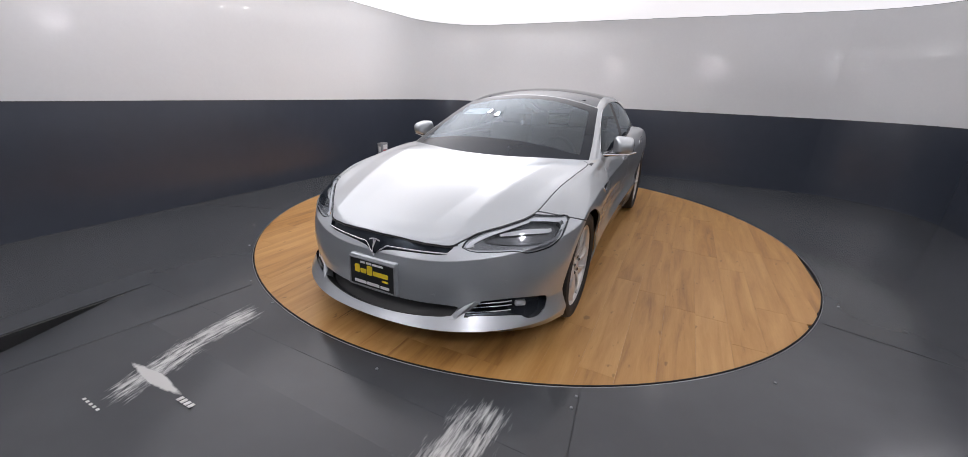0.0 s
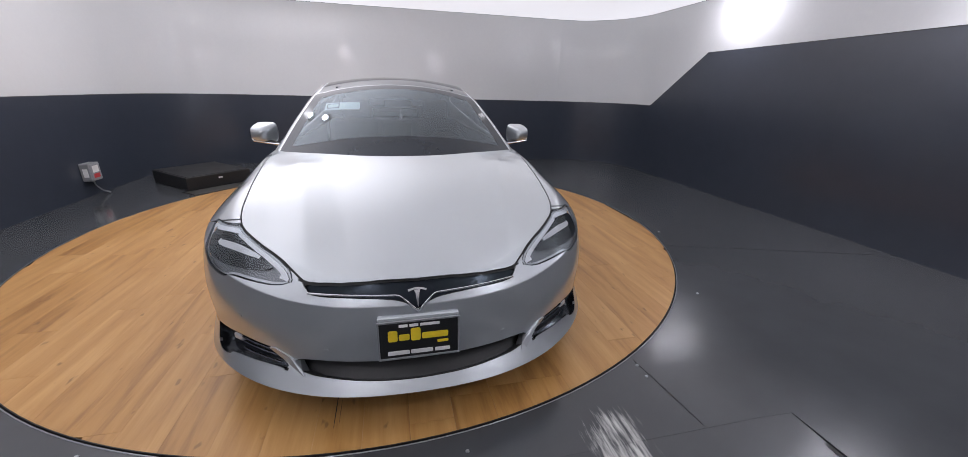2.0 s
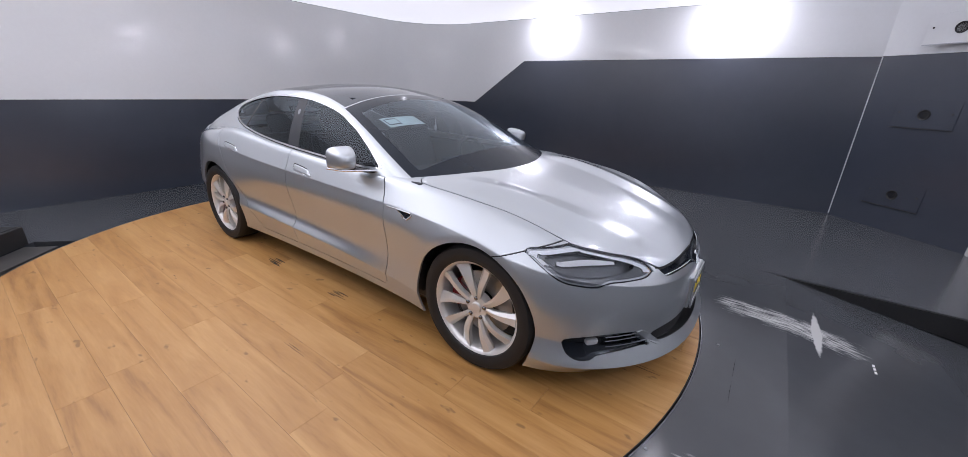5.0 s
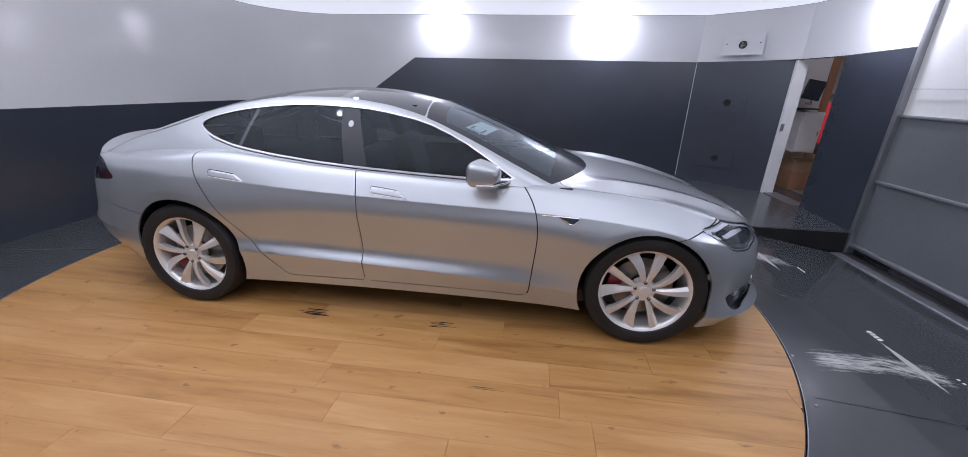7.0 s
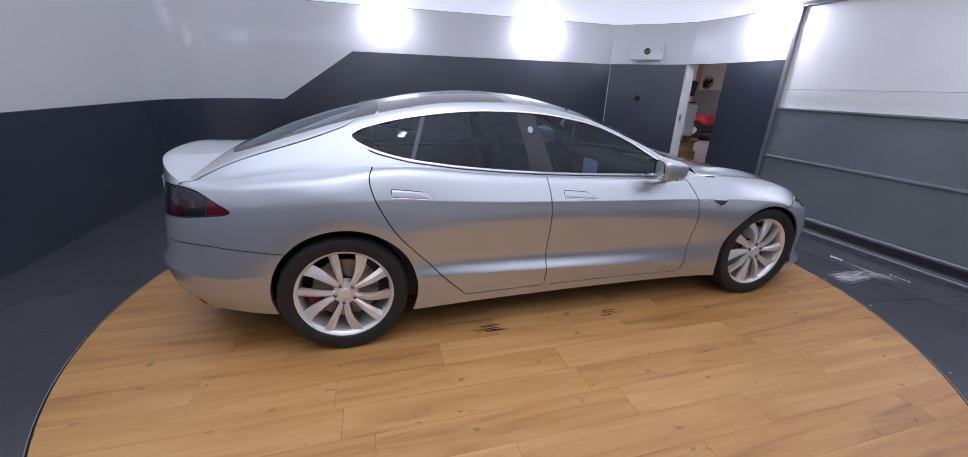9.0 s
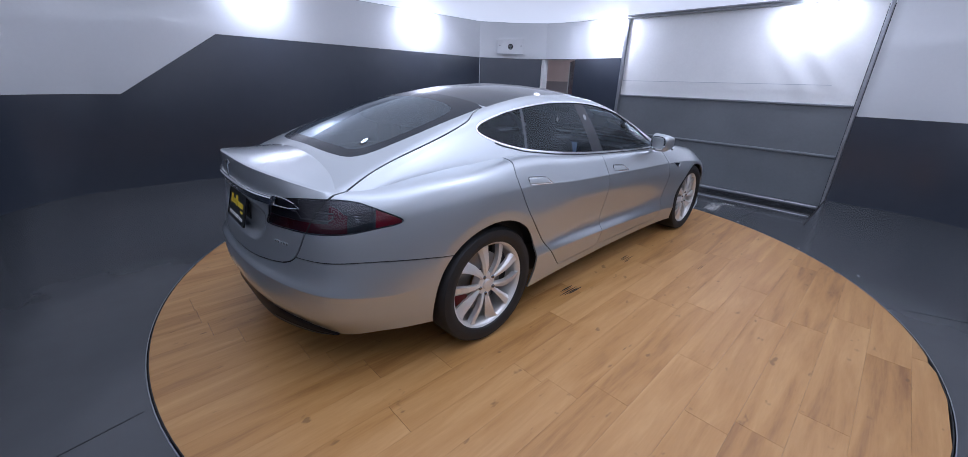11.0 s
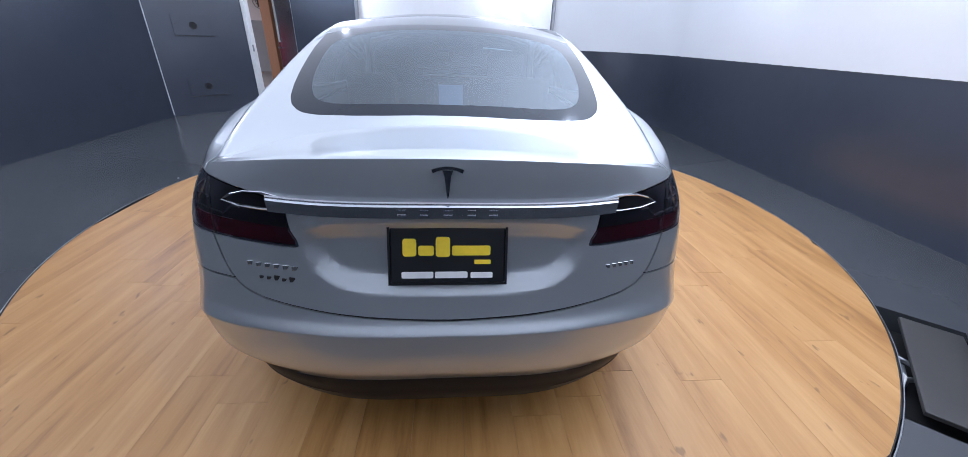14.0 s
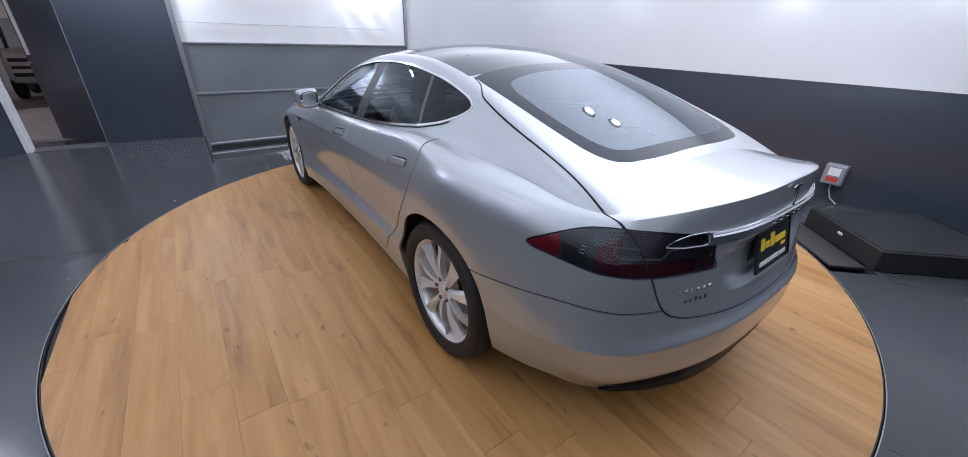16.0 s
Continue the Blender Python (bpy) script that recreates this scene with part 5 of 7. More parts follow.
part("roof_rail", thick(both(glassy(["pillar"])), 0.01), M_PAINT, car, "silver roof rails and pillars")
part("tailgate_frame", thick(both(glassy(["hatch"])), 0.01), M_PAINT, tail)
lines = pushed(glassy(["gap"]), 0.006)
for b in (lines.copy(), mirrored(lines)):
    part("shut_line", b, M_GAP, car)
lines.free()
shield = part("windshield", both(glassy(["windshield"])), M_WIND, car, "clear windshield with stickers inside")
part("glass_border", thick(both(glassy(["frit"])), 0.006), M_FRIT, shield, "black printed glass border")
roof = part("roof_panel", thick(both(glassy(["roof"])), 0.006), M_ROOFGL, car, "dark glass roof panel")
part("roof_bar", thick(both(glassy(["roofbar"])), 0.006), M_GLOSSBLACK, roof)
rearw = part("rear_window", both(glassy(["rearglass"])), M_REARGL, car, "dark tinted rear window")
part("glass_border", thick(both(glassy(["rearfrit"])), 0.006), M_FRIT, rearw, "black printed glass border")
for key, name, owner in (("window_f", "side_window", "front_door"), ("window_r", "side_window", "rear_door"), ("window_q", "quarter_window", "rear_door"), ("bpillar", "pillar_trim", "rear_door"), ("qpillar", "window_divider", "rear_door"),
                         ("chrome", "window_chrome", "rear_door")):
    half = pushed(glassy([key]), 0.006 if key not in ("chrome",) else -0.001)
    material = {"bpillar": M_PILLAR, "qpillar": M_GLOSSBLACK, "chrome": M_CHROME}.get(key, M_WINDOW)
    for sgn, b in ((1, half.copy()), (-1, mirrored(half))):
        o = part(name, b, material, doors[owner, sgn])
    half.free()
bm.free()


# dark seam under the chrome of the window sill
for sgn in (1, -1):
    pts = []
    for y in np.linspace(-0.60, 1.30, 48):
        z = float(np.interp(y, [p[0] for p in DLO[:10]], [p[1] for p in DLO[:10]])) - 0.005
        sec = np.array(cabin_section(y))
        pts.append((sgn * (float(np.interp(z, sec[:20, 1], sec[:20, 0])) + 0.002), y, z))
    part("sill_seam", tube(bmesh.new(), pts, 0.0034, 6), M_GAP, doors["front_door", sgn])

at_y, at_z = 0.349, 1.235
sec = np.array(cabin_section(at_y))
at_x = float(np.interp(at_z, sec[:20, 1], sec[:20, 0]))
tilt = math.atan2(sec[15, 0] - sec[3, 0], sec[15, 1] - sec[3, 1])
b = lathe([(0.0, 0.0005), (0.0, 0.016), (0.001, 0.017)], 24)
bmesh.ops.transform(b, matrix=Matrix.Translation((-at_x + 0.002, at_y, at_z)) @ Matrix.Rotation(-tilt, 4, "Y") @ Matrix.Scale(1.25, 4, (0, 0, 1)), verts=b.verts)
part("round_sticker", b, M_METAL, doors["rear_door", -1], "small round silver sticker on the pillar")


# -- wheels --
def wheel(place, turn):
    w = thing("wheel", "", "", place)
    del_keys = [k for k in ("label", "category", "group", "kind") if k in w]
    for k in del_keys:
        del w[k]
    # built at the origin, outer face towards +x
    tyre = part("tyre", lathe([(-.118, .262), (-.122, .300), (-.118, .335), (-.095, .349), (-.06, .3515), (0, .3525), (.06, .3515), (.095, .349), (.116, .337), (.1225, .310), (.121, .292), (.112, .270), (.100, .2635)], 72), M_TYRE, w, "black low-profile tyre")
    rim = part("rim", lathe([(-.11, .262), (-.09, .245), (.02, .240), (.072, .243), (.090, .249), (.098, .257), (.104, .266), (.106, .2695), (.101, .2700), (.094, .262)], 72), M_RIM, w)
    for k in range(5):
        for s in (-1, 1):
            b = bmesh.new()
            n = 14
            rows = []
            for j in range(n + 1):
                t = j / n
                r = 0.052 + (0.249 - 0.052) * t
                # two blades leave each hub bolt and sweep apart like a turbine
                ang = radians(72 * k + 90) + s * (radians(11) + radians(7.5) * t) + radians(5) * t * t
                half = (0.0125 + 0.0215 * t ** 1.1) if s > 0 else (0.0115 + 0.0180 * t ** 1.1)
                x = 0.080 + 0.020 * math.sin(math.pi * min(t * 1.15, 1)) * 0.6 + 0.006 * t
                cx, cy = r * math.cos(ang), r * math.sin(ang)
                tx, ty = -math.sin(ang), math.cos(ang)
                tilt = 0.013 * t * (1 if s > 0 else -1)
                rows.append([b.verts.new((x + tilt, cx + tx * half, cy + ty * half)), b.verts.new((x + 0.006, cx + tx * half * .3, cy + ty * half * .3)),
                             b.verts.new((x - tilt, cx - tx * half, cy - ty * half)),
                             b.verts.new((x - 0.028, cx - tx * half * .8, cy - ty * half * .8)), b.verts.new((x - 0.028, cx + tx * half * .8, cy + ty * half * .8))])
            for p, q in zip(rows, rows[1:]):
                for j in range(5):
                    b.faces.new((p[j], p[(j + 1) % 5], q[(j + 1) % 5], q[j]))
            b.faces.new(rows[0]), b.faces.new(rows[-1][::-1])
            bmesh.ops.recalc_face_normals(b, faces=b.faces)
            part("spoke", b, M_RIM, w)
    part("hub", lathe([(.03, .001), (.03, .072), (.062, .072), (.078, .066), (.083, .050), (.080, .034), (.0801, .001)], 40), M_RIM, w)
    part("hub_cap", lathe([(.078, .032), (.088, .031), (.0915, .026), (.0925, .001)], 32), M_RIM, w, "silver hub cap")
    for k in range(5):
        t = radians(72 * k + 90)
        b = lathe([(.070, .0115), (.090, .0110), (.0935, .007), (.094, .0005)], 10)
        bmesh.ops.translate(b, verts=b.verts, vec=(0, 0.0565 * math.cos(t), 0.0565 * math.sin(t)))
        part("wheel_nut", b, M_DARKCHROME, w)
    part("brake_disc", lathe([(-.004, .07), (-.004, .182), (.012, .182), (.012, .07)], 48), M_DISC, w, "steel brake disc")
    b = bmesh.new()
    rows = []
    for j in range(9):
        t = radians(156 + 44 * j / 8)
        rows.append([b.verts.new((x, r * math.cos(t), r * math.sin(t))) for x, r in ((-.03, .125), (-.03, .205), (.034, .205), (.040, .165), (.034, .125))])
    for p, q in zip(rows, rows[1:]):
        for j in range(5):
            b.faces.new((p[j], p[(j + 1) % 5], q[(j + 1) % 5], q[j]))
    b.faces.new(rows[0]), b.faces.new(rows[-1][::-1])
    bmesh.ops.recalc_face_normals(b, faces=b.faces)
    part("brake_caliper", b, M_CALIPER, w, "red brake caliper")
    for o in w.children:
        o.matrix_parent_inverse = Matrix.Identity(4)
    w.matrix_world = Matrix.Translation(place) @ turn
    w.parent = car
    return w


first = wheel((0.822, -1.48, 0.352), Matrix.Identity(4))
for place, turn in (((0.83, 1.48, 0.352), 17), ((-0.822, -1.48, 0.352), 0), ((-0.83, 1.48, 0.352), 24)):
    m = Matrix.Translation(place) @ (Matrix.Rotation(math.pi, 4, "Z") if place[0] < 0 else Matrix.Identity(4)) @ Matrix.Rotation(radians(turn), 4, "X")
    copy_thing(first, m)

# -- wheel wells, floor pan and cabin tub: dark inside faces --
for sgn in (1, -1):
    for cy, r in ((-1.465, 0.40), (1.467, 0.415)):
        b = bmesh.new()
        rows = []
        for j in range(25):
            t = radians(-10 + 200 * j / 24)
            wide = 0.90 if 20 < math.degrees(t) < 160 else 0.80
            rows.append([b.verts.new((sgn * x, cy + rr * math.cos(t), 0.352 + rr * math.sin(t))) for x, rr in ((wide + 0.02, r - 0.010), (wide, r + 0.004), (0.55, r), (0.55, 0.05))])
        for p, q in zip(rows, rows[1:]):
            for j in range(3):
                b.faces.new((p[j], p[j + 1], q[j + 1], q[j]))
        part("wheel_well", b, M_TRIM, car)
bm = one_box((-0.80, -2.0, 0.175), (0.80, 1.06, 0.30), 0.03)
box(bm, (-0.62, 1.04, 0.24), (0.62, 2.12, 0.36), 0.03)
part("floor_pan", bm, M_TRIM, car)
for y0, y1 in ((-1.02, 1.02),):
    for sgn in (1, -1):
        lo, hi = sorted((sgn * 0.80, sgn * 0.835))
        part("door_trim", one_box((lo, y0, 0.25), (hi, y1 + 0.35, 0.93), 0.012), M_INNER, car)
part("rear_shelf", one_box((-0.70, 1.25, 0.55), (0.70, 2.12, 0.95), 0.03), M_INNER, car)
b = one_box((-0.80, -1.05, 0.45), (0.80, -0.55, 0.90), 0.05)
for v in b.verts:
    if v.co.z > 0.8:
        v.co.z += 0.05 * (v.co.y + 1.05)
part("dashboard", b, M_INNER, car)
part("headliner", one_box((-0.5, 0.0, 1.335), (0.5, 1.15, 1.345)), M_INNER, car)

# ---- details of the car ----
from mathutils.bvhtree import BVHTree

SKIN = BVHTree.FromBMesh(LOWER)


def skin(p, d):
    """Where a line from p along d meets the body: place and outward normal."""
    p, d = Vector(p), Vector(d)
    s = -1 if p.x < 0 else 1
    p.x, d.x = max(abs(p.x), 0.002), d.x * s
    at, n, _, _ = SKIN.ray_cast(p, d)
    if at is None:
        return None, None
    n = n if n.dot(d) < 0 else -n
    return Vector((at.x * s, at.y, at.z)), Vector((n.x * s, n.y, n.z))


def skin_line(pts, d, lift=0.0):
    out = []
    for p in pts:
        at, n = skin(p, d)
        if at is not None:
            out.append(at + n * lift)
    return out


def both_sides(make):
    for sgn in (1, -1):
        make(sgn)


# chrome edge of the nose panel and the shield-shaped badge
line = skin_line([(x, -3, z) for x, z in zip(np.linspace(-0.41, 0.41, 61), [0.604 - 0.010 * (1 - abs(x) / 0.41) - 0.058 * max(0, 1 - abs(x) / 0.075) ** 1.3 for x in np.linspace(-0.41, 0.41, 61)])], (0, 1, 0), 0.001)
part("nose_chrome", tube(bmesh.new(), line, 0.0042, 8), M_CHROME, fbump, "thin chrome edge that dips to the badge")


def shield_badge(parent, m, size, material, depth):
    bm = bmesh.new()
    stem = [(-.17, .40), (.17, .40), (.10, .22), (.04, -.35), (0, -.52), (-.04, -.35), (-.10, .22)]
    plate(bm, [(x * size, z * size) for x, z in stem], depth, m)
    top_, low_ = [], []
    for t in np.linspace(-1, 1, 13):
        top_.append((t * .50 * size, (.52 - .10 * t * t) * size))
        low_.append((t * .46 * size, (.43 - .12 * t * t) * size))
    plate(bm, top_ + low_[::-1], depth, m)
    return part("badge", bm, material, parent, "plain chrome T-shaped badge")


at, n = skin((0, -3, 0.585), (0, 1, 0))
shield_badge(fbump, Matrix.Translation((0, at.y - 0.010, 0.592)) @ Matrix.Rotation(radians(-24), 4, "X"), 0.074, M_CHROME, 0.008)
at, n = skin((0, 3, 0.985), (0, -1, 0))
shield_badge(tail, Matrix.Translation((0, at.y + 0.010, 1.003)) @ Matrix.Rotation(math.pi, 4, "Z") @ Matrix.Rotation(radians(-6), 4, "X"), 0.078, M_DARKCHROME, 0.006)


def licence_plate(parent, m, top_bar):
    """A black dealer plate with yellow and white shapes in place of lettering."""
    w, h = 0.153, 0.078
    bm = bmesh.new()
    box(bm, (-w, -0.006, -h), (w, 0.0, h), 0.004, m)
    pl = part("licence_plate", bm, M_PLATE, parent, "black dealer plate with yellow and white print")
    # print as plain rounded bars: yellow in two heights, a small tail below it, white rows under and over
    yellow = [(-.120, -.084, -.004, .044), (-.079, -.038, -.002, .025), (-.033, .005, -.006, .049), (.010, .113, -.002, .025), (.070, .114, -.026, -.014)]
    white = [(-.124, -.040, -.065, -.047), (-.035, .052, -.065, -.047), (.060, .120, -.065, -.049)]
    if top_bar:
        white += [(-.078, -.044, .056, .068), (-.037, -.003, .056, .068), (.004, .080, .056, .068)]
    for rows_, ink in ((yellow, M_YELLOW), (white, M_WHITEPRINT)):
        for x0, x1, z0, z1 in rows_:
            r = 0.22 * min(x1 - x0, z1 - z0)
            ring_ = [(cx + r * math.cos(a), cz + r * math.sin(a)) for cx, cz, q in ((x1 - r, z1 - r, 0), (x0 + r, z1 - r, 1), (x0 + r, z0 + r, 2), (x1 - r, z0 + r, 3))
                     for a in np.linspace(q * math.pi / 2, (q + 1) * math.pi / 2, 6)]
            bm = bmesh.new()
            plate(bm, ring_, 0.0016, m @ Matrix.Translation((0, -0.0058, 0)))
            bmesh.ops.recalc_face_normals(bm, faces=bm.faces)
            part("print_bar", bm, ink, pl, smooth=False)
    bm = bmesh.new()
    s = 0.006
    for lo, hi in (((-w - s, -.009, -h - s), (w + s, -.001, -h)), ((-w - s, -.009, h), (w + s, -.001, h + s)), ((-w - s, -.009, -h), (-w, -.001, h)), ((w, -.009, -h), (w + s, -.001, h))):
        box(bm, lo, hi, 0.0, m)
    part("plate_frame", bm, M_BOXGREY if top_bar else M_PLATE, pl)
    return pl


a1, _ = skin((0, -3, 0.50), (0, 1, 0))
a2, _ = skin((0, -3, 0.35), (0, 1, 0))
lean = math.degrees(math.atan2(a2.y - a1.y, 0.15))
licence_plate(car, Matrix.Translation((0, min(a1.y, a2.y) - 0.014, 0.427)) @ Matrix.Rotation(radians(-2), 4, "X"), True)
part("plate_bracket", one_box((-0.16, min(a1.y, a2.y) - 0.014, 0.335), (0.16, -2.33, 0.525), 0.01), M_PAINT, fbump)
licence_plate(car, Matrix.Translation((0, 2.464, 0.798)) @ Matrix.Rotation(math.pi, 4, "Z") @ Matrix.Rotation(radians(-15), 4, "X"), False)
part("plate_holder", one_box((-0.14, 2.40, 0.74), (0.14, 2.446, 0.86), 0.01), M_TRIM, tail)

# chrome bar across the tail, hooking into the lamps
bar = skin_line([(x, 3.2, 0.922 + 0.006 * (1 - (x / 0.45) ** 2)) for x in np.linspace(-0.46, 0.46, 41)], (0, -1, 0), 0.004)
bm = bmesh.new()
rows = []
for p in bar:
    rows.append([bm.verts.new(p + Vector(v)) for v in ((0, 0.004, 0.020), (0, 0.013, 0.012), (0, 0.010, -0.020), (0, -0.012, -0.024), (0, -0.012, 0.022))])
for p, q in zip(rows, rows[1:]):
    for j in range(5):
        bm.faces.new((p[j], p[(j + 1) % 5], q[(j + 1) % 5], q[j]))
bm.faces.new(rows[0]), bm.faces.new(rows[-1][::-1])
bmesh.ops.recalc_face_normals(bm, faces=bm.faces)
bar_ob = part("chrome_bar", bm, M_BAR, car, "polished metal bar across the tailgate")
bm = bmesh.new()
tube(bm, [p + Vector((0, 0.006, 0.021)) for p in bar], 0.003, 6)
part("bar_edge", bm, M_CHROME, bar_ob)
for x in (-0.115, -0.06, 0.0, 0.06, 0.115):
    at, n = skin((x, 3.2, 0.92), (0, -1, 0))
    for dz in (0.007, -0.007):
        part("bar_mark", one_box((x - 0.011, at.y + 0.014, 0.924 + dz - 0.002), (x + 0.011, at.y + 0.0175, 0.924 + dz + 0.002)), M_CHROME, bar_ob, smooth=False)


def hook(sgn):
    pts = skin_line([(sgn * x, 3.2, z) for x, z in ((.415, .940), (.47, .947), (.53, .940), (.575, .925), (.605, .906), (.55, .900), (.48, .902), (.43, .908))], (0, -1, 0), 0.004)
    part("lamp_chrome", tube(bmesh.new(), pts, 0.003, 7), M_BAR, tail)
    pts = skin_line([(sgn * x, 3.2, z) for x, z in ((.560, .893), (.585, .893), (.615, .866), (.725, .866), (.735, .880), (.728, .897), (.672, .899))], (0, -1, 0), -0.005)
    part("guide_fold", tube(bmesh.new(), pts, 0.0035, 6), M_LAMPDARK, taillights[sgn])
    for z in (.858, .870, .882):
        pts = skin_line([(sgn * 1.5, y, z) for y in (2.165, 2.180)], (-sgn, 0, 0), -0.006)
        part("marker_bar", tube(bmesh.new(), pts, 0.0012, 5), M_LAMPIN, taillights[sgn])
    # model badge as plain chrome bars
    x0, w, cnt = (0.40, 0.155, 6) if sgn > 0 else (0.455, 0.10, 5)
    for k in range(cnt):
        x = sgn * (x0 + w * (k + 0.5) / cnt)
        at, n = skin((x, 3.2, 0.742 if sgn > 0 else 0.735), (0, -1, 0))
        part("model_badge", one_box((x - w / cnt * 0.36, at.y - 0.004, at.z - 0.0065), (x + w / cnt * 0.36, at.y + 0.0012, at.z + 0.0065), 0.001), M_CHROME, tail, "small raised chrome badge")
    if sgn > 0:
        for k in range(5):
            x = 0.425 + 0.022 * k
            at, n = skin((x, 3.2, 0.706), (0, -1, 0))
            part("dealer_badge", one_box((x - 0.008, at.y - 0.004, at.z - 0.006), (x + 0.008, at.y + 0.001, at.z + (0.009 if k in (0, 2) else 0.003)), 0.0), M_TRIM, tail, "small dark dealer badge")


both_sides(hook)


def flank(sgn):
    X = Vector((sgn, 0, 0))
    # flush door handles
    for owner, y0, y1, z0, z1 in (("front_door", -0.055, 0.170, 0.852, 0.872), ("rear_door", 0.968, 1.195, 0.903, 0.927)):
        # a shallow plate that follows the door, slanted at its front end
        bm, rows, pts = bmesh.new(), [], []
        for s in np.linspace(-1, 1, 7):
            row = []
            for t in np.linspace(0, 1, 11):
                at, n = skin((sgn * 2, y0 + (y1 - y0) * (t + 0.24 * (1 - t) * (1 + s) / 2 * (1 - t)), z0 + (z1 - z0) * t + 0.019 * s), (-sgn, 0, 0))
                row.append(bm.verts.new(at + n * (0.0010 + 0.0045 * (1 - s ** 6) * (1 - (2 * t - 1) ** 10))))
            rows.append(row)
        for p, q in zip(rows, rows[1:]):
            for k in range(10):
                bm.faces.new((p[k], p[k + 1], q[k + 1], q[k]))
        bmesh.ops.recalc_face_normals(bm, faces=bm.faces)
        if sum(f.normal.x for f in bm.faces) * sgn < 0:
            bmesh.ops.reverse_faces(bm, faces=bm.faces)
        rim_pts = [v.co.copy() for v in rows[-1]] + [r[-1].co.copy() for r in rows[-2:0:-1]] + [v.co.copy() for v in rows[0][::-1]] + [r[0].co.copy() for r in rows[1:-1]]
        groove = [v.co + Vector((0, 0, 0.0046)) for v in rows[-1][1:]] + [r[-1].co + Vector((0, 0.004, 0)) for r in rows[-2:2:-1]]
        part("door_handle", bm, M_PAINT, doors[owner, sgn], "flush silver door handle with a chrome rim")
        bm = bmesh.new()
        tube(bm, rim_pts, 0.0024, 6, closed=True)
        part("handle_rim", bm, M_CHROME, doors[owner, sgn])
        part("handle_groove", tube(bmesh.new(), groove, 0.0022, 6), M_GAP, doors[owner, sgn])
    # fender vent badge with its trailing chrome line
    bm = bmesh.new()
    rim = [(-0.935, .792), (-1.050, .788), (-1.055, .776), (-1.025, .750), (-1.00, .755)]
    pts = skin_line([(sgn * 2, y, z) for y, z in rim], (-sgn, 0, 0), 0.003)
    tube(bm, pts, 0.0055, 6, closed=True)
    tube(bm, skin_line([(sgn * 2, y, .792) for y in np.linspace(-0.85, -0.935, 5)], (-sgn, 0, 0), 0.002), 0.003, 6)
    part("fender_badge", bm, M_CHROME, doors["front_fender", sgn], "chrome-framed side vent badge")
    bm = bmesh.new()
    vs = [bm.verts.new(p + X * 0.001) for p in pts]
    bm.faces.new(vs if sgn > 0 else vs[::-1])
    part("vent_insert", bm, M_GLOSSBLACK, doors["front_fender", sgn])
    # door mirror: shell, glass, foot and chrome line
    mc = Vector((sgn * 0.962, -0.475, 1.018))
    bm = bmesh.new()
    bmesh.ops.create_uvsphere(bm, u_segments=28, v_segments=16, radius=1)
    for v in bm.verts:
        x, y, z = v.co
        w = 1 - 0.22 * max(0, -y)
        sq = lambda t: math.copysign(abs(t) ** 0.46, t)
        v.co = Vector((sgn * sq(x) * 0.082 * w, y * 0.135 if y < 0 else y * 0.04, sq(z) * 0.072 * (1 - 0.10 * x) * (1 - 0.25 * max(0, -y))))
    bmesh.ops.transform(bm, matrix=Matrix.Translation(mc) @ Matrix.Rotation(radians(14 * sgn), 4, "Z"), verts=bm.verts)
    mirror = part("door_mirror", bm, M_PAINT, car, "silver door mirror with a chrome lower line")
    bm = bmesh.new()
    ring = [(sgn * 0.080 * math.cos(t), 0.036, 0.052 * math.sin(t)) for t in np.linspace(0, 2 * math.pi, 24, endpoint=False)]
    vs = [bm.verts.new((math.copysign(abs(x / 0.08) ** 0.75, x) * 0.072, y, math.copysign(abs(z / 0.052) ** 0.75, z) * 0.055)) for x, y, z in ring]
    f = bm.faces.new(vs)
    if f.normal.y < 0:
        f.normal_flip()
    bmesh.ops.transform(bm, matrix=Matrix.Translation(mc) @ Matrix.Rotation(radians(14 * sgn), 4, "Z"), verts=bm.verts)
    part("mirror_glass", bm, mat("mirror_silver", (0.85, 0.86, 0.88), 0.02, 1.0, 0.0) if sgn > 0 else bpy.data.materials["mirror_silver"], mirror)
    bm = bmesh.new()
    tube(bm, [mc + Vector((sgn * 0.10, -0.01, -0.046)), mc + Vector((sgn * 0.06, -0.10, -0.052)), mc + Vector((-sgn * 0.03, -0.15, -0.058)), mc + Vector((-sgn * 0.16, -0.19, -0.070))], 0.006, 8)
    part("mirror_chrome", bm, M_CHROME, mirror)
    bm = bmesh.new()
    tube(bm, [mc + Vector((-sgn * 0.02, -0.06, -0.058)), mc + Vector((-sgn * 0.10, -0.14, -0.070)), mc + Vector((-sgn * 0.17, -0.19, -0.078))], 0.022, 10, flat=0.5)
    part("mirror_foot", bm, M_TRIM, mirror)
    # duct blades, fog lamp and parking sensors
    for z0, z1 in ((0.330, 0.346), (0.308, 0.322), (0.286, 0.298)):
        pts = skin_line([(sgn * x, y, z0 + (z1 - z0) * t) for x, y, t in ((.50, -2.6, 0), (.56, -2.6, .3), (.62, -2.6, .6), (.68, -2.6, .8), (.725, -2.6, 1))], (0, 1, 0), -0.006)
        part("duct_blade", tube(bmesh.new(), pts, 0.0046, 6), M_CHROME, fbump)
    at, n = skin((sgn * 0.752, -2.6, 0.312), (0, 1, 0))
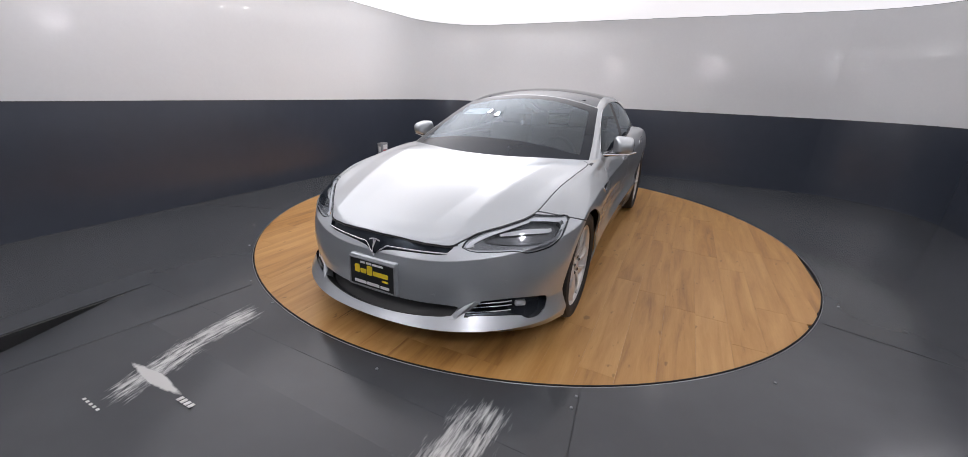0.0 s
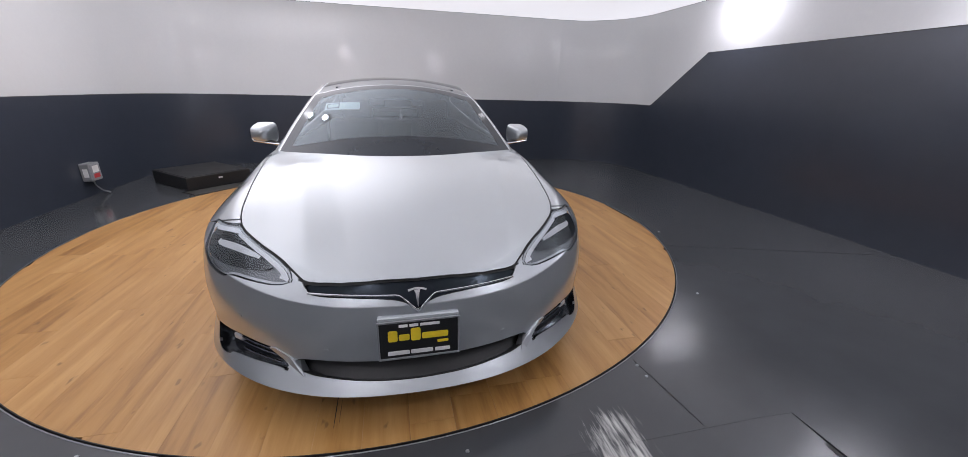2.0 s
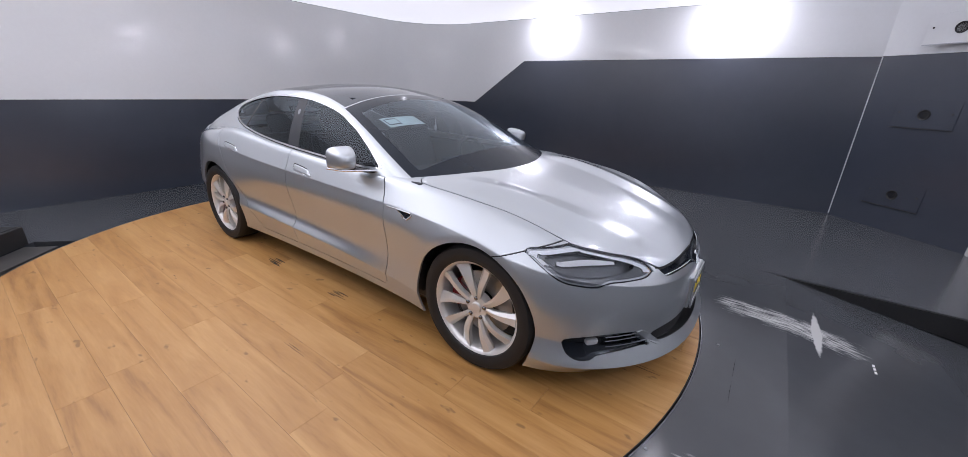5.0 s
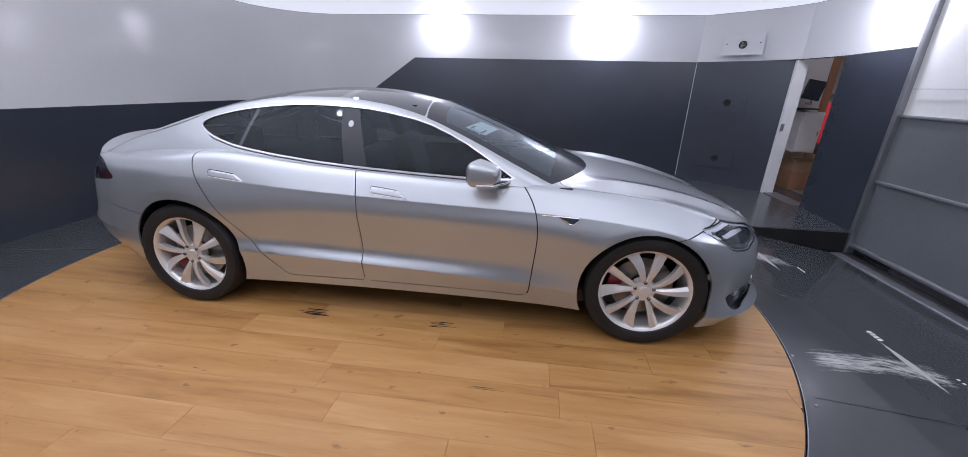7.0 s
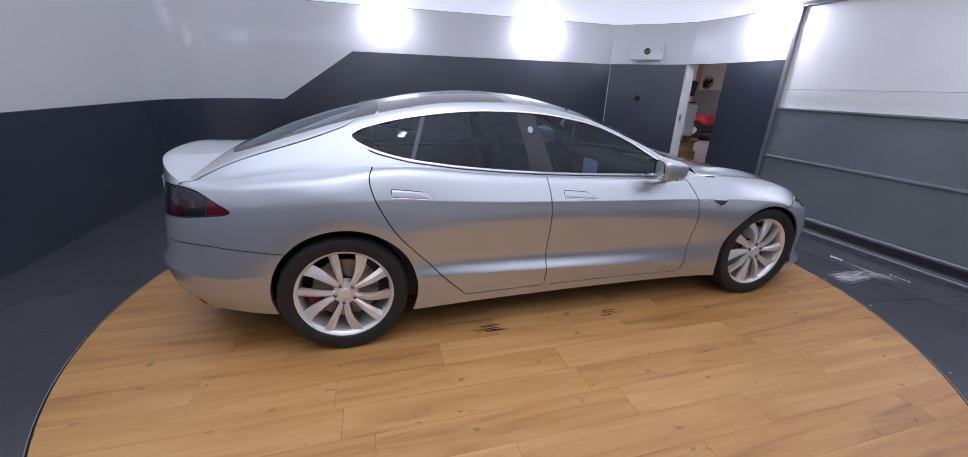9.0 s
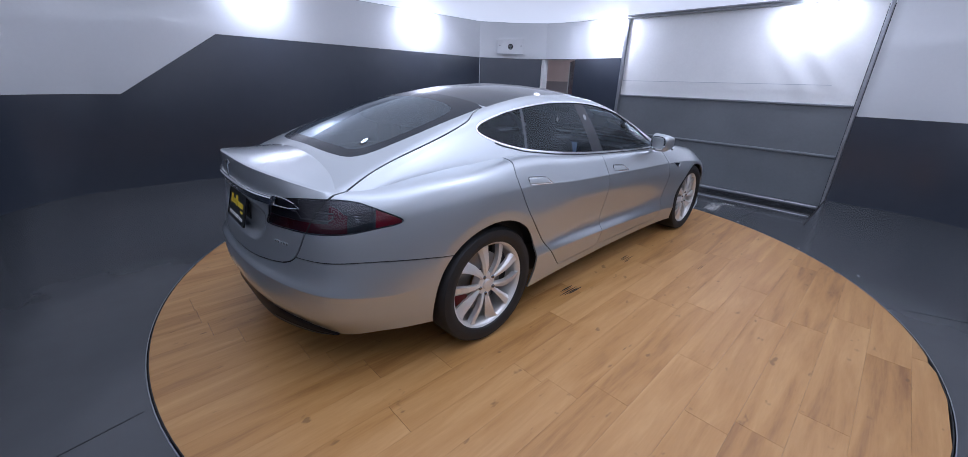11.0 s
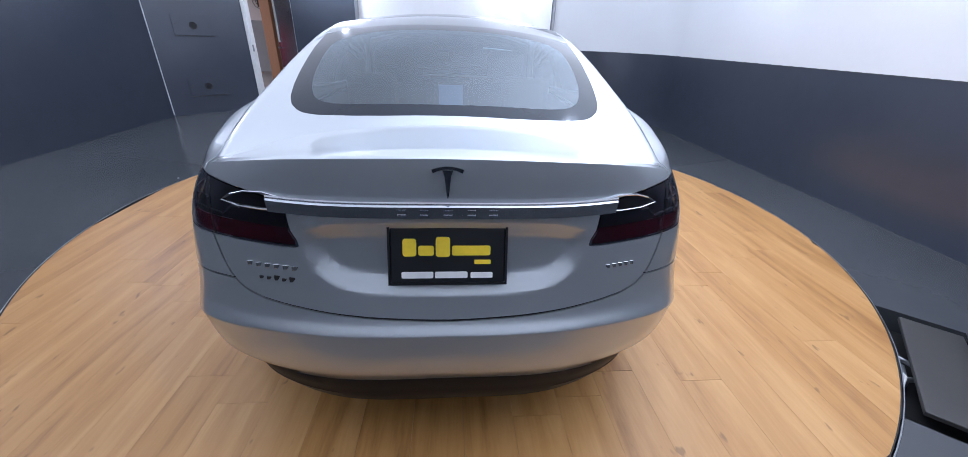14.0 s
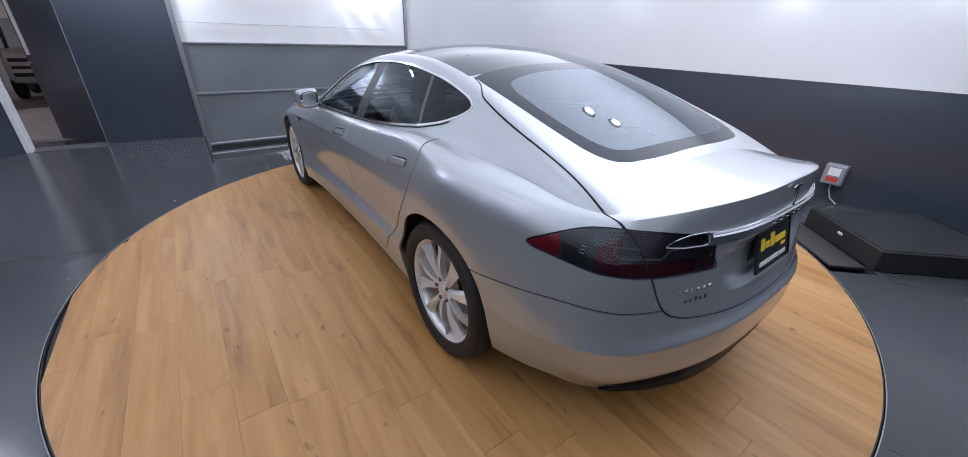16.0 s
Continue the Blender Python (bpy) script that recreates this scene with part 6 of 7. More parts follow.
    fog = one_box((-0.030, -0.010, -0.015), (0.030, 0.03, 0.015), 0.008, Matrix.Translation(at + Vector((0, 0.030, 0.004))) @ Matrix.Rotation(radians(38 * sgn), 4, "Z"))
    part("fog_lamp", fog, M_LAMPIN, fbump, "small silver fog lamp")
    # silver fin that closes the duct towards the intake
    bm, edge_ = bmesh.new(), []
    for fx, fz in ((.588, .352), (.560, .356), (.508, .322), (.462, .276), (.450, .254), (.480, .256), (.530, .296)):
        at, n = skin((sgn * fx, -3, fz), (0, 1, 0))
        edge_.append((at + n * 0.005, at - n * 0.05))
    tops_, lows_ = [bm.verts.new(p) for p, q in edge_], [bm.verts.new(q) for p, q in edge_]
    bm.faces.new(tops_), bm.faces.new(lows_[::-1])
    for k in range(len(tops_)):
        e_ = (k + 1) % len(tops_)
        bm.faces.new((tops_[e_], tops_[k], lows_[k], lows_[e_]))
    bmesh.ops.recalc_face_normals(bm, faces=bm.faces)
    part("duct_fin", bm, M_PAINT, fbump, "silver fin between duct and intake", smooth=False)
    for x, z in ((0.36, 0.375), (0.70, 0.47)):
        at, n = skin((sgn * x, -3, z), (0, 1, 0))
        bm = lathe([(0.0, 0.0001), (0.0, 0.009), (-0.004, 0.0105)], 16, "z")
        bmesh.ops.transform(bm, matrix=Matrix.Translation(at + n * 0.0012) @ n.to_track_quat("Z", "Y").to_matrix().to_4x4(), verts=bm.verts)
        part("parking_sensor", bm, M_PAINT, fbump)


both_sides(flank)

# rear diffuser, hung under the rim of the bumper
rim_u = np.concatenate([np.linspace(12.98, 13.2, 8), np.linspace(13.2, 15, 22)[1:]])
rim_o, rim_d = along(ring, rim_u), along(ring, rim_u + 1e-3) - along(ring, rim_u - 1e-3)
rim_d[-1] = (-1, 0)
rim_n = np.stack([rim_d[:, 1], -rim_d[:, 0]], 1) / np.linalg.norm(rim_d, axis=1)[:, None]
rim_p, rim_z = rim_o - rim_n * along(INSET[0], rim_u)[:, None], along(HIGH[0], rim_u)
bm, rows = bmesh.new(), []
for p, n, z, u in zip(rim_p, rim_n, rim_z, rim_u):
    k = 1 - ((15 - u) / 2.02) ** 3
    rows.append([bm.verts.new((max(p[0] - n[0] * i, 0), p[1] - n[1] * i, zz)) for i, zz in
                 ((.006, z + .014), (-.004, z + .004), (-.007, z - .024 * k - .004), (-.002, z - .046 * k - .006), (-.004, z - .054 * k - .007), (.014, z - .096 * k - .008), (.03 + .25 * k, .20 + (z - .22) * (1 - k)))])
for p, q in zip(rows, rows[1:]):
    for j in range(6):
        bm.faces.new((p[j], q[j], q[j + 1], p[j + 1]))
bm = both(bm)
bmesh.ops.recalc_face_normals(bm, faces=bm.faces)
part("diffuser", bm, M_DIFFUSER, rbump, "black lower diffuser")
for sgn in (1, -1):
    b = one_box((-0.07, -0.006, -0.010), (0.07, 0.004, 0.010), 0.003, Matrix.Translation((sgn * 0.50, 2.365, 0.298)) @ Matrix.Rotation(radians(-20 * sgn), 4, "Z"))
    part("rear_reflector", b, M_DARKRED, rbump)

# sticker and papers behind the glass

def paper(name, x0, x1, y0, y1, material, parent, lift, skew=0.0, label=""):
    """A sheet lying against the windshield."""
    bm = bmesh.new()
    P = np.array([(x0 + (x1 - x0) * i / 6, y0 + (y1 - y0) * j / 6 + skew * i / 6, 0) for j in range(7) for i in range(7)])
    z = cabin_height(P) + lift
    vs = [bm.verts.new((p[0], p[1], h)) for p, h in zip(P, z)]
    for j in range(6):
        for i in range(6):
            k = j * 7 + i
            bm.faces.new((vs[k], vs[k + 1], vs[k + 8], vs[k + 7]))
    return part(name, bm, material, parent, label)


sheet_ = paper("window_sticker", -0.545, -0.285, -0.46, -0.335, M_PAPER, car, -0.004, -0.065, "pale green printed paper behind the windshield")
paper("print_box", -0.53, -0.44, -0.44, -0.36, M_INK, sheet_, -0.0028, -0.02)
paper("print_box", -0.525, -0.445, -0.432, -0.372, M_PAPER, sheet_, -0.0020, -0.018)
paper("window_sticker", -0.655, -0.635, -0.50, -0.44, M_WHITEPRINT, car, -0.003, 0, "small white sticker on the glass edge")

# -- cabin: seats, wheel, screen --
def seat(x, y, name="seat"):
    b = one_box((-0.25, -0.25, 0.0), (0.25, 0.25, 0.16), 0.06, Matrix.Translation((x, y, 0.42)) @ Matrix.Rotation(radians(6), 4, "X"))
    s = part("seat", b, M_LEATHER, car, "black leather seat")
    m = Matrix.Translation((x, y + 0.22, 0.50)) @ Matrix.Rotation(radians(-20), 4, "X")
    part("backrest", one_box((-0.25, -0.06, 0.0), (0.25, 0.08, 0.60), 0.055, m), M_LEATHER, s)
    part("headrest", one_box((-0.13, -0.03, 0.60), (0.13, 0.06, 0.80), 0.04, m), M_LEATHER, s)


for x in (-0.38, 0.38):
    seat(x, -0.05)
b = one_box((-0.62, -0.25, 0.0), (0.62, 0.25, 0.16), 0.05, Matrix.Translation((0, 0.88, 0.42)))
bench = part("rear_seat", b, M_LEATHER, car)
part("backrest", one_box((-0.62, -0.05, 0), (0.62, 0.09, 0.52), 0.05, Matrix.Translation((0, 1.10, 0.50)) @ Matrix.Rotation(radians(-24), 4, "X")), M_LEATHER, bench)
for x in (-0.38, 0.38):
    part("headrest", one_box((-0.12, -0.03, 0), (0.12, 0.06, 0.17), 0.03, Matrix.Translation((x, 1.30, 0.98))), M_LEATHER, bench)
bm = bmesh.new()
ringp = [(0.185 * math.cos(t), 0, 0.185 * math.sin(t)) for t in np.linspace(0, 2 * math.pi, 32, endpoint=False)]
tube(bm, ringp, 0.016, 8, closed=True, up=(0, 1, 0))
box(bm, (-0.17, -0.02, -0.02), (0.17, 0.02, 0.03), 0.01)
box(bm, (-0.05, -0.02, -0.17), (0.05, 0.02, 0.03), 0.01)
bmesh.ops.transform(bm, matrix=Matrix.Translation((0.38, -0.46, 0.86)) @ Matrix.Rotation(radians(-24), 4, "X"), verts=bm.verts)
part("steering_wheel", bm, M_LEATHER, car)
part("screen", one_box((-0.13, -0.545, 0.62), (0.13, -0.525, 0.93), 0.006), M_SCREEN, car, "large upright centre screen, switched on")
part("display", one_box((-0.115, -0.5245, 0.64), (0.115, -0.5225, 0.91)), M_LITSCREEN, car, "glowing blue-grey display", smooth=False)
part("inside_mirror", one_box((-0.11, -0.335, 1.205), (0.11, -0.315, 1.255), 0.008), M_TRIM, shield)
b = bmesh.new()
tube(b, [(0.02, -0.34, 1.20), (0.02, -0.34, 1.15)], 0.0015, 5)
bmesh.ops.create_uvsphere(b, u_segments=10, v_segments=8, radius=0.016, matrix=Matrix.Translation((0.02, -0.34, 1.13)) @ Matrix.Diagonal((0.8, 0.3, 1.4, 1)))
part("air_freshener", b, M_WHITEPRINT, car, "pale drop-shaped tag hanging from the inside mirror")

# ---- the doorway and the workshop beyond it ----
JA, JB = Vector((*JAMB_A, 0)), Vector((*JAMB_B, 0))
jamb = tagged(part("door_frame", one_box((JA.x - 0.055, JA.y - 0.14, -0.02), (JA.x + 0.005, JA.y + 0.02, LINE_HI), 0.006), M_JAMB), "white painted door jamb beside the dark wall panel", "door frame", kind="structure")
part("hinge", one_box((JA.x - 0.066, JA.y - 0.03, 0.95), (JA.x - 0.053, JA.y + 0.015, 1.06), 0.003), M_METAL, jamb)
door = thing("swing_door", "open dark slate door with a pale edge and steel handle", "door", (JB.x, JB.y, 0))
dm = Matrix.Translation((JB.x - 0.01, JB.y - 0.03, 0)) @ Matrix.Rotation(radians(-48), 4, "Z")
part("leaf", one_box((0.0, -0.02, 0.01), (0.80, 0.022, LINE_HI - 0.01), 0.003, dm), M_DARKWALL, door)
part("edge", one_box((0.0, -0.021, 0.01), (0.012, 0.024, LINE_HI - 0.01), 0.0, dm), M_SEAMLIGHT, door)
part("closer_bar", one_box((0.70, 0.022, 1.10), (0.745, 0.045, 1.90), 0.006, dm), M_JAMB, door, "pale upright bar on the door")
part("handle", one_box((0.72, 0.022, 0.99), (0.755, 0.07, 1.02), 0.008, dm), M_METAL, door)
part("threshold", one_box((JB.x, JB.y - 0.10, -0.003), (JA.x, JB.y + 0.12, 0.006), 0.002), M_METAL, door)

bm = one_box((1.9, -11.6, -0.10), (13.0, -4.40, -0.008))
tagged(part("floor_workshop", bm, M_OUTFLOOR, smooth=False), "bare stained concrete workshop floor", "floor", kind="structure")
for nm, lo, hi in (("wall_workshop_south", (1.8, -11.7, 1.55), (13.1, -11.6, 3.4)), ("wall_workshop_east", (13.0, -11.6, 1.55), (13.1, -3.3, 3.4)), ("wall_workshop_west", (1.75, -11.6, -0.1), (1.88, -4.9, 3.4)), ("wall_workshop_north", (4.62, -3.45, -0.1), (13.0, -3.3, 3.4))):
    w = tagged(part(nm, one_box(lo, hi), M_OUTWALL, smooth=False), "plain white workshop wall", "wall", kind="structure")
    if lo[2] > 0.5:
        part("dado", one_box((lo[0], lo[1], -0.1), (hi[0], hi[1], 1.548)), M_OUTGREY, w, "grey painted lower wall", smooth=False)
tagged(part("ceiling_workshop", one_box((1.7, -11.7, 3.4), (13.1, -3.3, 3.5)), M_CEILING, smooth=False), "plain workshop ceiling", "ceiling", kind="structure")
# added fill lamp with a housing, out of view, placed for the doorway's brightness
lamp("workshop_light", (7.8, -6.4, 3.3), (7.8, -6.4, 0), 1.2, 85, (1, 0.95, 0.9))
t = thing("workshop_lamp", "unseen white ceiling lamp added to light the workshop", "lamp", (7.8, -6.4, 3.4))
part("body", lathe([(3.4, 0.55), (3.33, 0.62), (3.315, 0.60), (3.33, 0.1)], 32, "z"), M_JAMB, t).location = (0, 0, -3.4)
t.children[0].matrix_parent_inverse = Matrix.Identity(4)


def wall_fan(place, turn):
    t = thing("wall_fan", "black wall-mounted workshop fan", "fan", place, "wall fans")
    m = Matrix.Translation(place) @ Matrix.Rotation(radians(turn), 4, "Z")
    bm = bmesh.new()
    for r in (0.24, 0.17, 0.10):
        tube(bm, [(r * math.cos(a), -0.10 if r < 0.2 else -0.04, r * math.sin(a)) for a in np.linspace(0, 2 * math.pi, 28, endpoint=False)], 0.007, 6, closed=True, up=(0, 1, 0))
    for k in range(12):
        a = math.pi * k / 6
        tube(bm, [(0.03 * math.cos(a), -0.11, 0.03 * math.sin(a)), (0.17 * math.cos(a), -0.10, 0.17 * math.sin(a)), (0.24 * math.cos(a), -0.04, 0.24 * math.sin(a))], 0.004, 5)
    bmesh.ops.transform(bm, matrix=m, verts=bm.verts)
    part("guard", bm, M_BLACK, t)
    bm = bmesh.new()
    for k in range(3):
        a = 2 * math.pi * k / 3
        vs = [bm.verts.new((math.cos(a + d) * r, -0.06 + z, math.sin(a + d) * r)) for d, r, z in ((0, .03, 0), (.25, .20, .02), (1.0, .20, -.02), (.9, .03, -.01))]
        bm.faces.new(vs)
    tube(bm, [(0, -0.09, 0), (0, 0.06, 0)], 0.045, 14, up=(0, 0, 1))
    bmesh.ops.solidify(bm, geom=bm.faces[:3], thickness=0.004)
    bmesh.ops.transform(bm, matrix=m, verts=bm.verts)
    part("blades", bm, M_BLACK, t)
    part("bracket", one_box((-0.03, 0.03, -0.20), (0.03, 0.14, 0.05), 0.006, m), M_BLACK, t)


wall_fan((6.13, -11.46, 2.12), 0)
wall_fan((5.31, -11.46, 1.957), 0)
wall_fan((10.35, -11.46, 1.84), 0)

# a red car parked in the workshop, seen through the doorway
rc = thing("parked_car", "red hatchback parked in the workshop", "car", (9.10, -8.45, 0))
bm = bmesh.new()
prof = [(-1.9, .30), (-1.9, .62), (-1.75, .78), (-1.0, .86), (-0.55, 1.22), (0.2, 1.38), (1.0, 1.34), (1.6, 1.0), (1.85, .92), (1.9, .45), (1.8, .28)]
sm = spline(prof, 60)
A = [bm.verts.new((x, -0.80 + 0.10 * max(0, z - 0.85), z)) for x, z in sm]
B = [bm.verts.new((x, 0.80 - 0.10 * max(0, z - 0.85), z)) for x, z in sm]
bm.faces.new(A), bm.faces.new(B[::-1])
for k in range(len(A)):
    j = (k + 1) % len(A)
    bm.faces.new((A[j], A[k], B[k], B[j]))
bmesh.ops.recalc_face_normals(bm, faces=bm.faces)
M5 = Matrix.Translation((9.10, -8.45, 0)) @ Matrix.Rotation(radians(46), 4, "Z")
bmesh.ops.transform(bm, matrix=M5, verts=bm.verts)
part("body", bm, M_REDCAR, rc)
for x in (-1.2, 1.25):
    for y in (-0.74, 0.74):
        b = lathe([(-.1, .12), (-.1, .29), (-.06, .31), (.06, .31), (.1, .29), (.1, .12)], 28)
        bmesh.ops.transform(b, matrix=M5 @ Matrix.Translation((x, y, 0.31)) @ Matrix.Rotation(math.pi / 2, 4, "Z"), verts=b.verts)
        w = part("wheel", b, M_TYRE, rc)
        b = lathe([(-.08, .001), (-.08, .19), (.08, .19), (.08, .001)], 20)
        bmesh.ops.transform(b, matrix=M5 @ Matrix.Translation((x, y, 0.31)) @ Matrix.Rotation(math.pi / 2, 4, "Z"), verts=b.verts)
        part("rim", b, M_RIM, w)
b = one_box((-0.50, -0.68, 0.92), (0.95, 0.68, 1.25), 0.05)
bmesh.ops.transform(b, matrix=M5, verts=b.verts)
part("windows", b, M_GLOSSBLACK, rc)
b = one_box((-1.925, -0.815, 0.24), (-1.30, 0.815, 0.52), 0.04)
bmesh.ops.transform(b, matrix=M5, verts=b.verts)
part("bumper", b, M_BLACK, rc, "black lower bumper")

# a forklift parked behind the partition, its counterweight towards the doorway
fk = thing("forklift", "cream forklift with a slotted counterweight and a dark overhead guard", "forklift", (4.02, -10.5, 0))
M_CREAM = mat("cream_machine_paint", (0.58, 0.57, 0.54), 0.45, 0, 0.12, 4, 40)
prof = spline([(-9.80, .34), (-9.72, .55), (-9.74, .86), (-9.86, .97), (-10.3, 1.0), (-10.95, .98), (-11.2, .80), (-11.25, .36), (-10.6, .24)], 44)
bm = bmesh.new()
A = [bm.verts.new((3.44, y, z)) for y, z in prof]
B = [bm.verts.new((4.60, y, z)) for y, z in prof]
bm.faces.new(A), bm.faces.new(B[::-1])
for k in range(len(A)):
    j = (k + 1) % len(A)
    bm.faces.new((A[j], A[k], B[k], B[j]))
bmesh.ops.recalc_face_normals(bm, faces=bm.faces)
bmesh.ops.bevel(bm, geom=[e for e in bm.edges if e.calc_face_angle(0) > 1.2], offset=0.05, segments=3, affect="EDGES")
body = part("counterweight", bm, M_CREAM, fk)
for x0, x1 in ((3.56, 3.98), (4.08, 4.50)):
    for z in (0.46, 0.60, 0.74):
        part("slot", one_box((x0, -9.80, z), (x1, -9.715 - 0.02 * abs(z - 0.6), z + 0.075), 0.012), M_BLACK, body)
part("tow_pin", one_box((3.99, -9.76, 0.40), (4.07, -9.69, 0.88), 0.012), M_CREAM, body)
for x in (3.56, 4.48):
    part("guard_post", tube(bmesh.new(), [(x, -9.98, 0.96), (x, -10.12, 1.55), (x, -10.24, 2.08), (x, -10.4, 2.14), (x, -11.1, 2.14)], 0.032, 8), M_BLACK, fk)
for y in (-10.35, -10.6, -10.85, -11.1):
    part("guard_bar", tube(bmesh.new(), [(3.56, y, 2.14), (4.48, y, 2.14)], 0.02, 6), M_BLACK, fk)
part("seat", one_box((3.78, -10.55, 0.98), (4.26, -10.1, 1.10), 0.03), M_BLACK, fk)
part("backrest", one_box((3.80, -10.16, 1.10), (4.24, -10.06, 1.48), 0.04), M_BLACK, fk)
for x in (3.40, 4.50):
    for y in (-10.05, -11.1):
        b = lathe([(-.07, .1), (-.07, .22), (-.04, .24), (.04, .24), (.07, .22), (.07, .1)], 24)
        bmesh.ops.transform(b, matrix=Matrix.Translation((x + 0.06, y, 0.235)), verts=b.verts)
        part("wheel", b, M_TYRE, fk)

# a monitor on an arm, a hung cabinet, a box on a crate and a partition just beyond the doorway
t = thing("wall_panel", "white partition wall ending in a brown wooden post", "partition", (4.35, -5.0, 0))
part("panel", one_box((4.26, -5.34, -0.008), (4.38, -4.66, 2.6), 0.004), M_OUTWALL, t)
part("end_post", one_box((4.24, -5.45, -0.008), (4.40, -5.343, 2.6), 0.006), M_WOODPOST, t, "brown wooden end post")
t = thing("wall_monitor", "dark monitor on a wall arm", "monitor", (4.10, -5.20, 1.45))
part("screen", one_box((4.00, -5.17, 1.40), (4.05, -4.92, 1.69), 0.006, Matrix.Translation((4.03, -5.05, 1.55)) @ Matrix.Rotation(radians(9), 4, "X") @ Matrix.Translation((-4.03, 5.05, -1.55))), M_SCREEN, t)
part("arm", tube(bmesh.new(), [(4.05, -5.06, 1.45), (4.12, -5.12, 1.34), (4.265, -5.12, 1.34)], 0.014, 8), M_METAL, t)
part("shelf", one_box((3.98, -5.18, 1.255), (4.26, -4.96, 1.275), 0.003), M_BLACK, t)
t = thing("cabinet", "white cabinet hung on the partition wall", "cabinet", (4.14, -5.16, 0.58))
part("body", one_box((4.03, -5.32, 0.58), (4.262, -5.00, 1.22), 0.008), M_JAMB, t)
part("door", one_box((4.018, -5.31, 0.60), (4.03, -5.01, 1.20), 0.004), M_JAMB, t)
part("handle", one_box((4.004, -5.285, 0.86), (4.018, -5.27, 0.93), 0.003), M_METAL, t)
t = thing("cardboard_box", "open brown cardboard box on a wooden crate", "box", (4.05, -5.12, 0.29))
bx = bmesh.new()
for lo, hi in (((3.87, -5.28, .30), (3.89, -4.98, .46)), ((4.21, -5.28, .30), (4.23, -4.98, .46)), ((3.89, -5.28, .30), (4.21, -5.26, .46)), ((3.89, -5.00, .30), (4.21, -4.98, .46)), ((3.87, -5.28, .29), (4.23, -4.98, .30))):
    box(bx, lo, hi)
part("body", bx, M_CARD, t)
for y, turn, way in ((-4.98, 38, 1), (-5.28, -52, -1)):
    part("flap", one_box((3.88, 0, 0), (4.22, way * 0.004, 0.14), 0.0, Matrix.Translation((0, y, 0.455)) @ Matrix.Rotation(radians(-turn), 4, "X")), M_CARD, t)
part("flap", one_box((-0.005, -5.27, 0), (0, -4.99, 0.15), 0.0, Matrix.Translation((3.875, 0, 0.455)) @ Matrix.Rotation(radians(-58), 4, "Y")), M_CARD, t)
t = thing("wooden_crate", "brown wooden crate under the cardboard box", "crate", (4.05, -5.12, 0))
part("body", one_box((3.83, -5.32, -0.008), (4.25, -4.96, 0.29), 0.01), M_WOODPOST, t)
t = thing("wooden_post", "upright orange wooden post beside a white partition", "post", (4.70, -8.3, 0))
part("post", one_box((4.58, -8.42, -0.008), (4.82, -8.22, 3.4), 0.012), M_WOODPOST, t)
t = thing("partition_wall", "plain white partition behind the wooden post", "partition", (4.82, -9.2, 0))
part("panel", one_box((4.74, -9.95, -0.008), (4.88, -8.425, 3.39), 0.006), M_OUTWALL, t)

# loudspeaker plates on the slanting corner
cd = (JA - Vector((*CORNER, 0))).normalized()
cm = Matrix.Translation((CORNER[0], CORNER[1], 0)) @ Matrix.Rotation(math.atan2(cd.y, cd.x), 4, "Z")


def speaker_plate(s, z, material, seam, lift=0.0):
    t = thing("speaker_plate", "wall plate with a round black loudspeaker" if material is M_WHITEWALL else "dark wall plate with a round black loudspeaker", "loudspeaker", cm @ Vector((s, 0, z)), "loudspeaker plates")
    m = cm @ Matrix.Translation((s, -0.004 - lift, z))
    part("plate", one_box((-0.28, -0.004, -0.14), (0.28, 0.002, 0.15), 0.002, m), material, t)
    b = lathe([(0.0, 0.001), (0.0, 0.040), (0.006, 0.044), (0.010, 0.052), (0.0, 0.056)], 32, "z")
    bmesh.ops.transform(b, matrix=m @ Matrix.Translation((0, -0.004, 0)) @ Matrix.Rotation(radians(90), 4, "X"), verts=b.verts)
    part("cone", b, M_RUBBER, t, "round black loudspeaker cone")
    for x in (-0.23, 0.23):
        b = lathe([(0.004, 0.0005), (0.004, 0.008), (0.0, 0.010)], 12, "z")
        bmesh.ops.transform(b, matrix=m @ Matrix.Translation((x, -0.004, 0.02)) @ Matrix.Rotation(radians(90), 4, "X"), verts=b.verts)
        part("bolt", b, M_RUBBER, t)
    part("lower_edge", one_box((-0.28, -0.007, -0.150), (0.28, 0.0, -0.140), 0.001, m), seam, t)


speaker_plate(0.66, 2.17, M_WHITEWALL, M_SEAMLIGHT, 0.062)
speaker_plate(0.60, 1.32, M_DARKWALL, M_JOINT)
speaker_plate(0.60, 0.42, M_DARKWALL, M_JOINT)

# switch box on the west wall, with its cable
t = thing("switch_box", "grey steel switch box with white and red labels on the wall", "switch box", (WEST, 1.90, 0.27))
part("body", one_box((WEST + 0.002, 1.81, 0.19), (WEST + 0.10, 1.99, 0.40), 0.008), M_BOXGREY, t)
part("lid", one_box((WEST + 0.10, 1.82, 0.20), (WEST + 0.108, 1.98, 0.39), 0.003), M_BOXGREY, t)
part("white_label", one_box((WEST + 0.108, 1.85, 0.29), (WEST + 0.1095, 1.95, 0.37)), M_WHITEPRINT, t)
part("red_label", one_box((WEST + 0.108, 1.85, 0.225), (WEST + 0.1095, 1.95, 0.275)), M_REDLABEL, t)
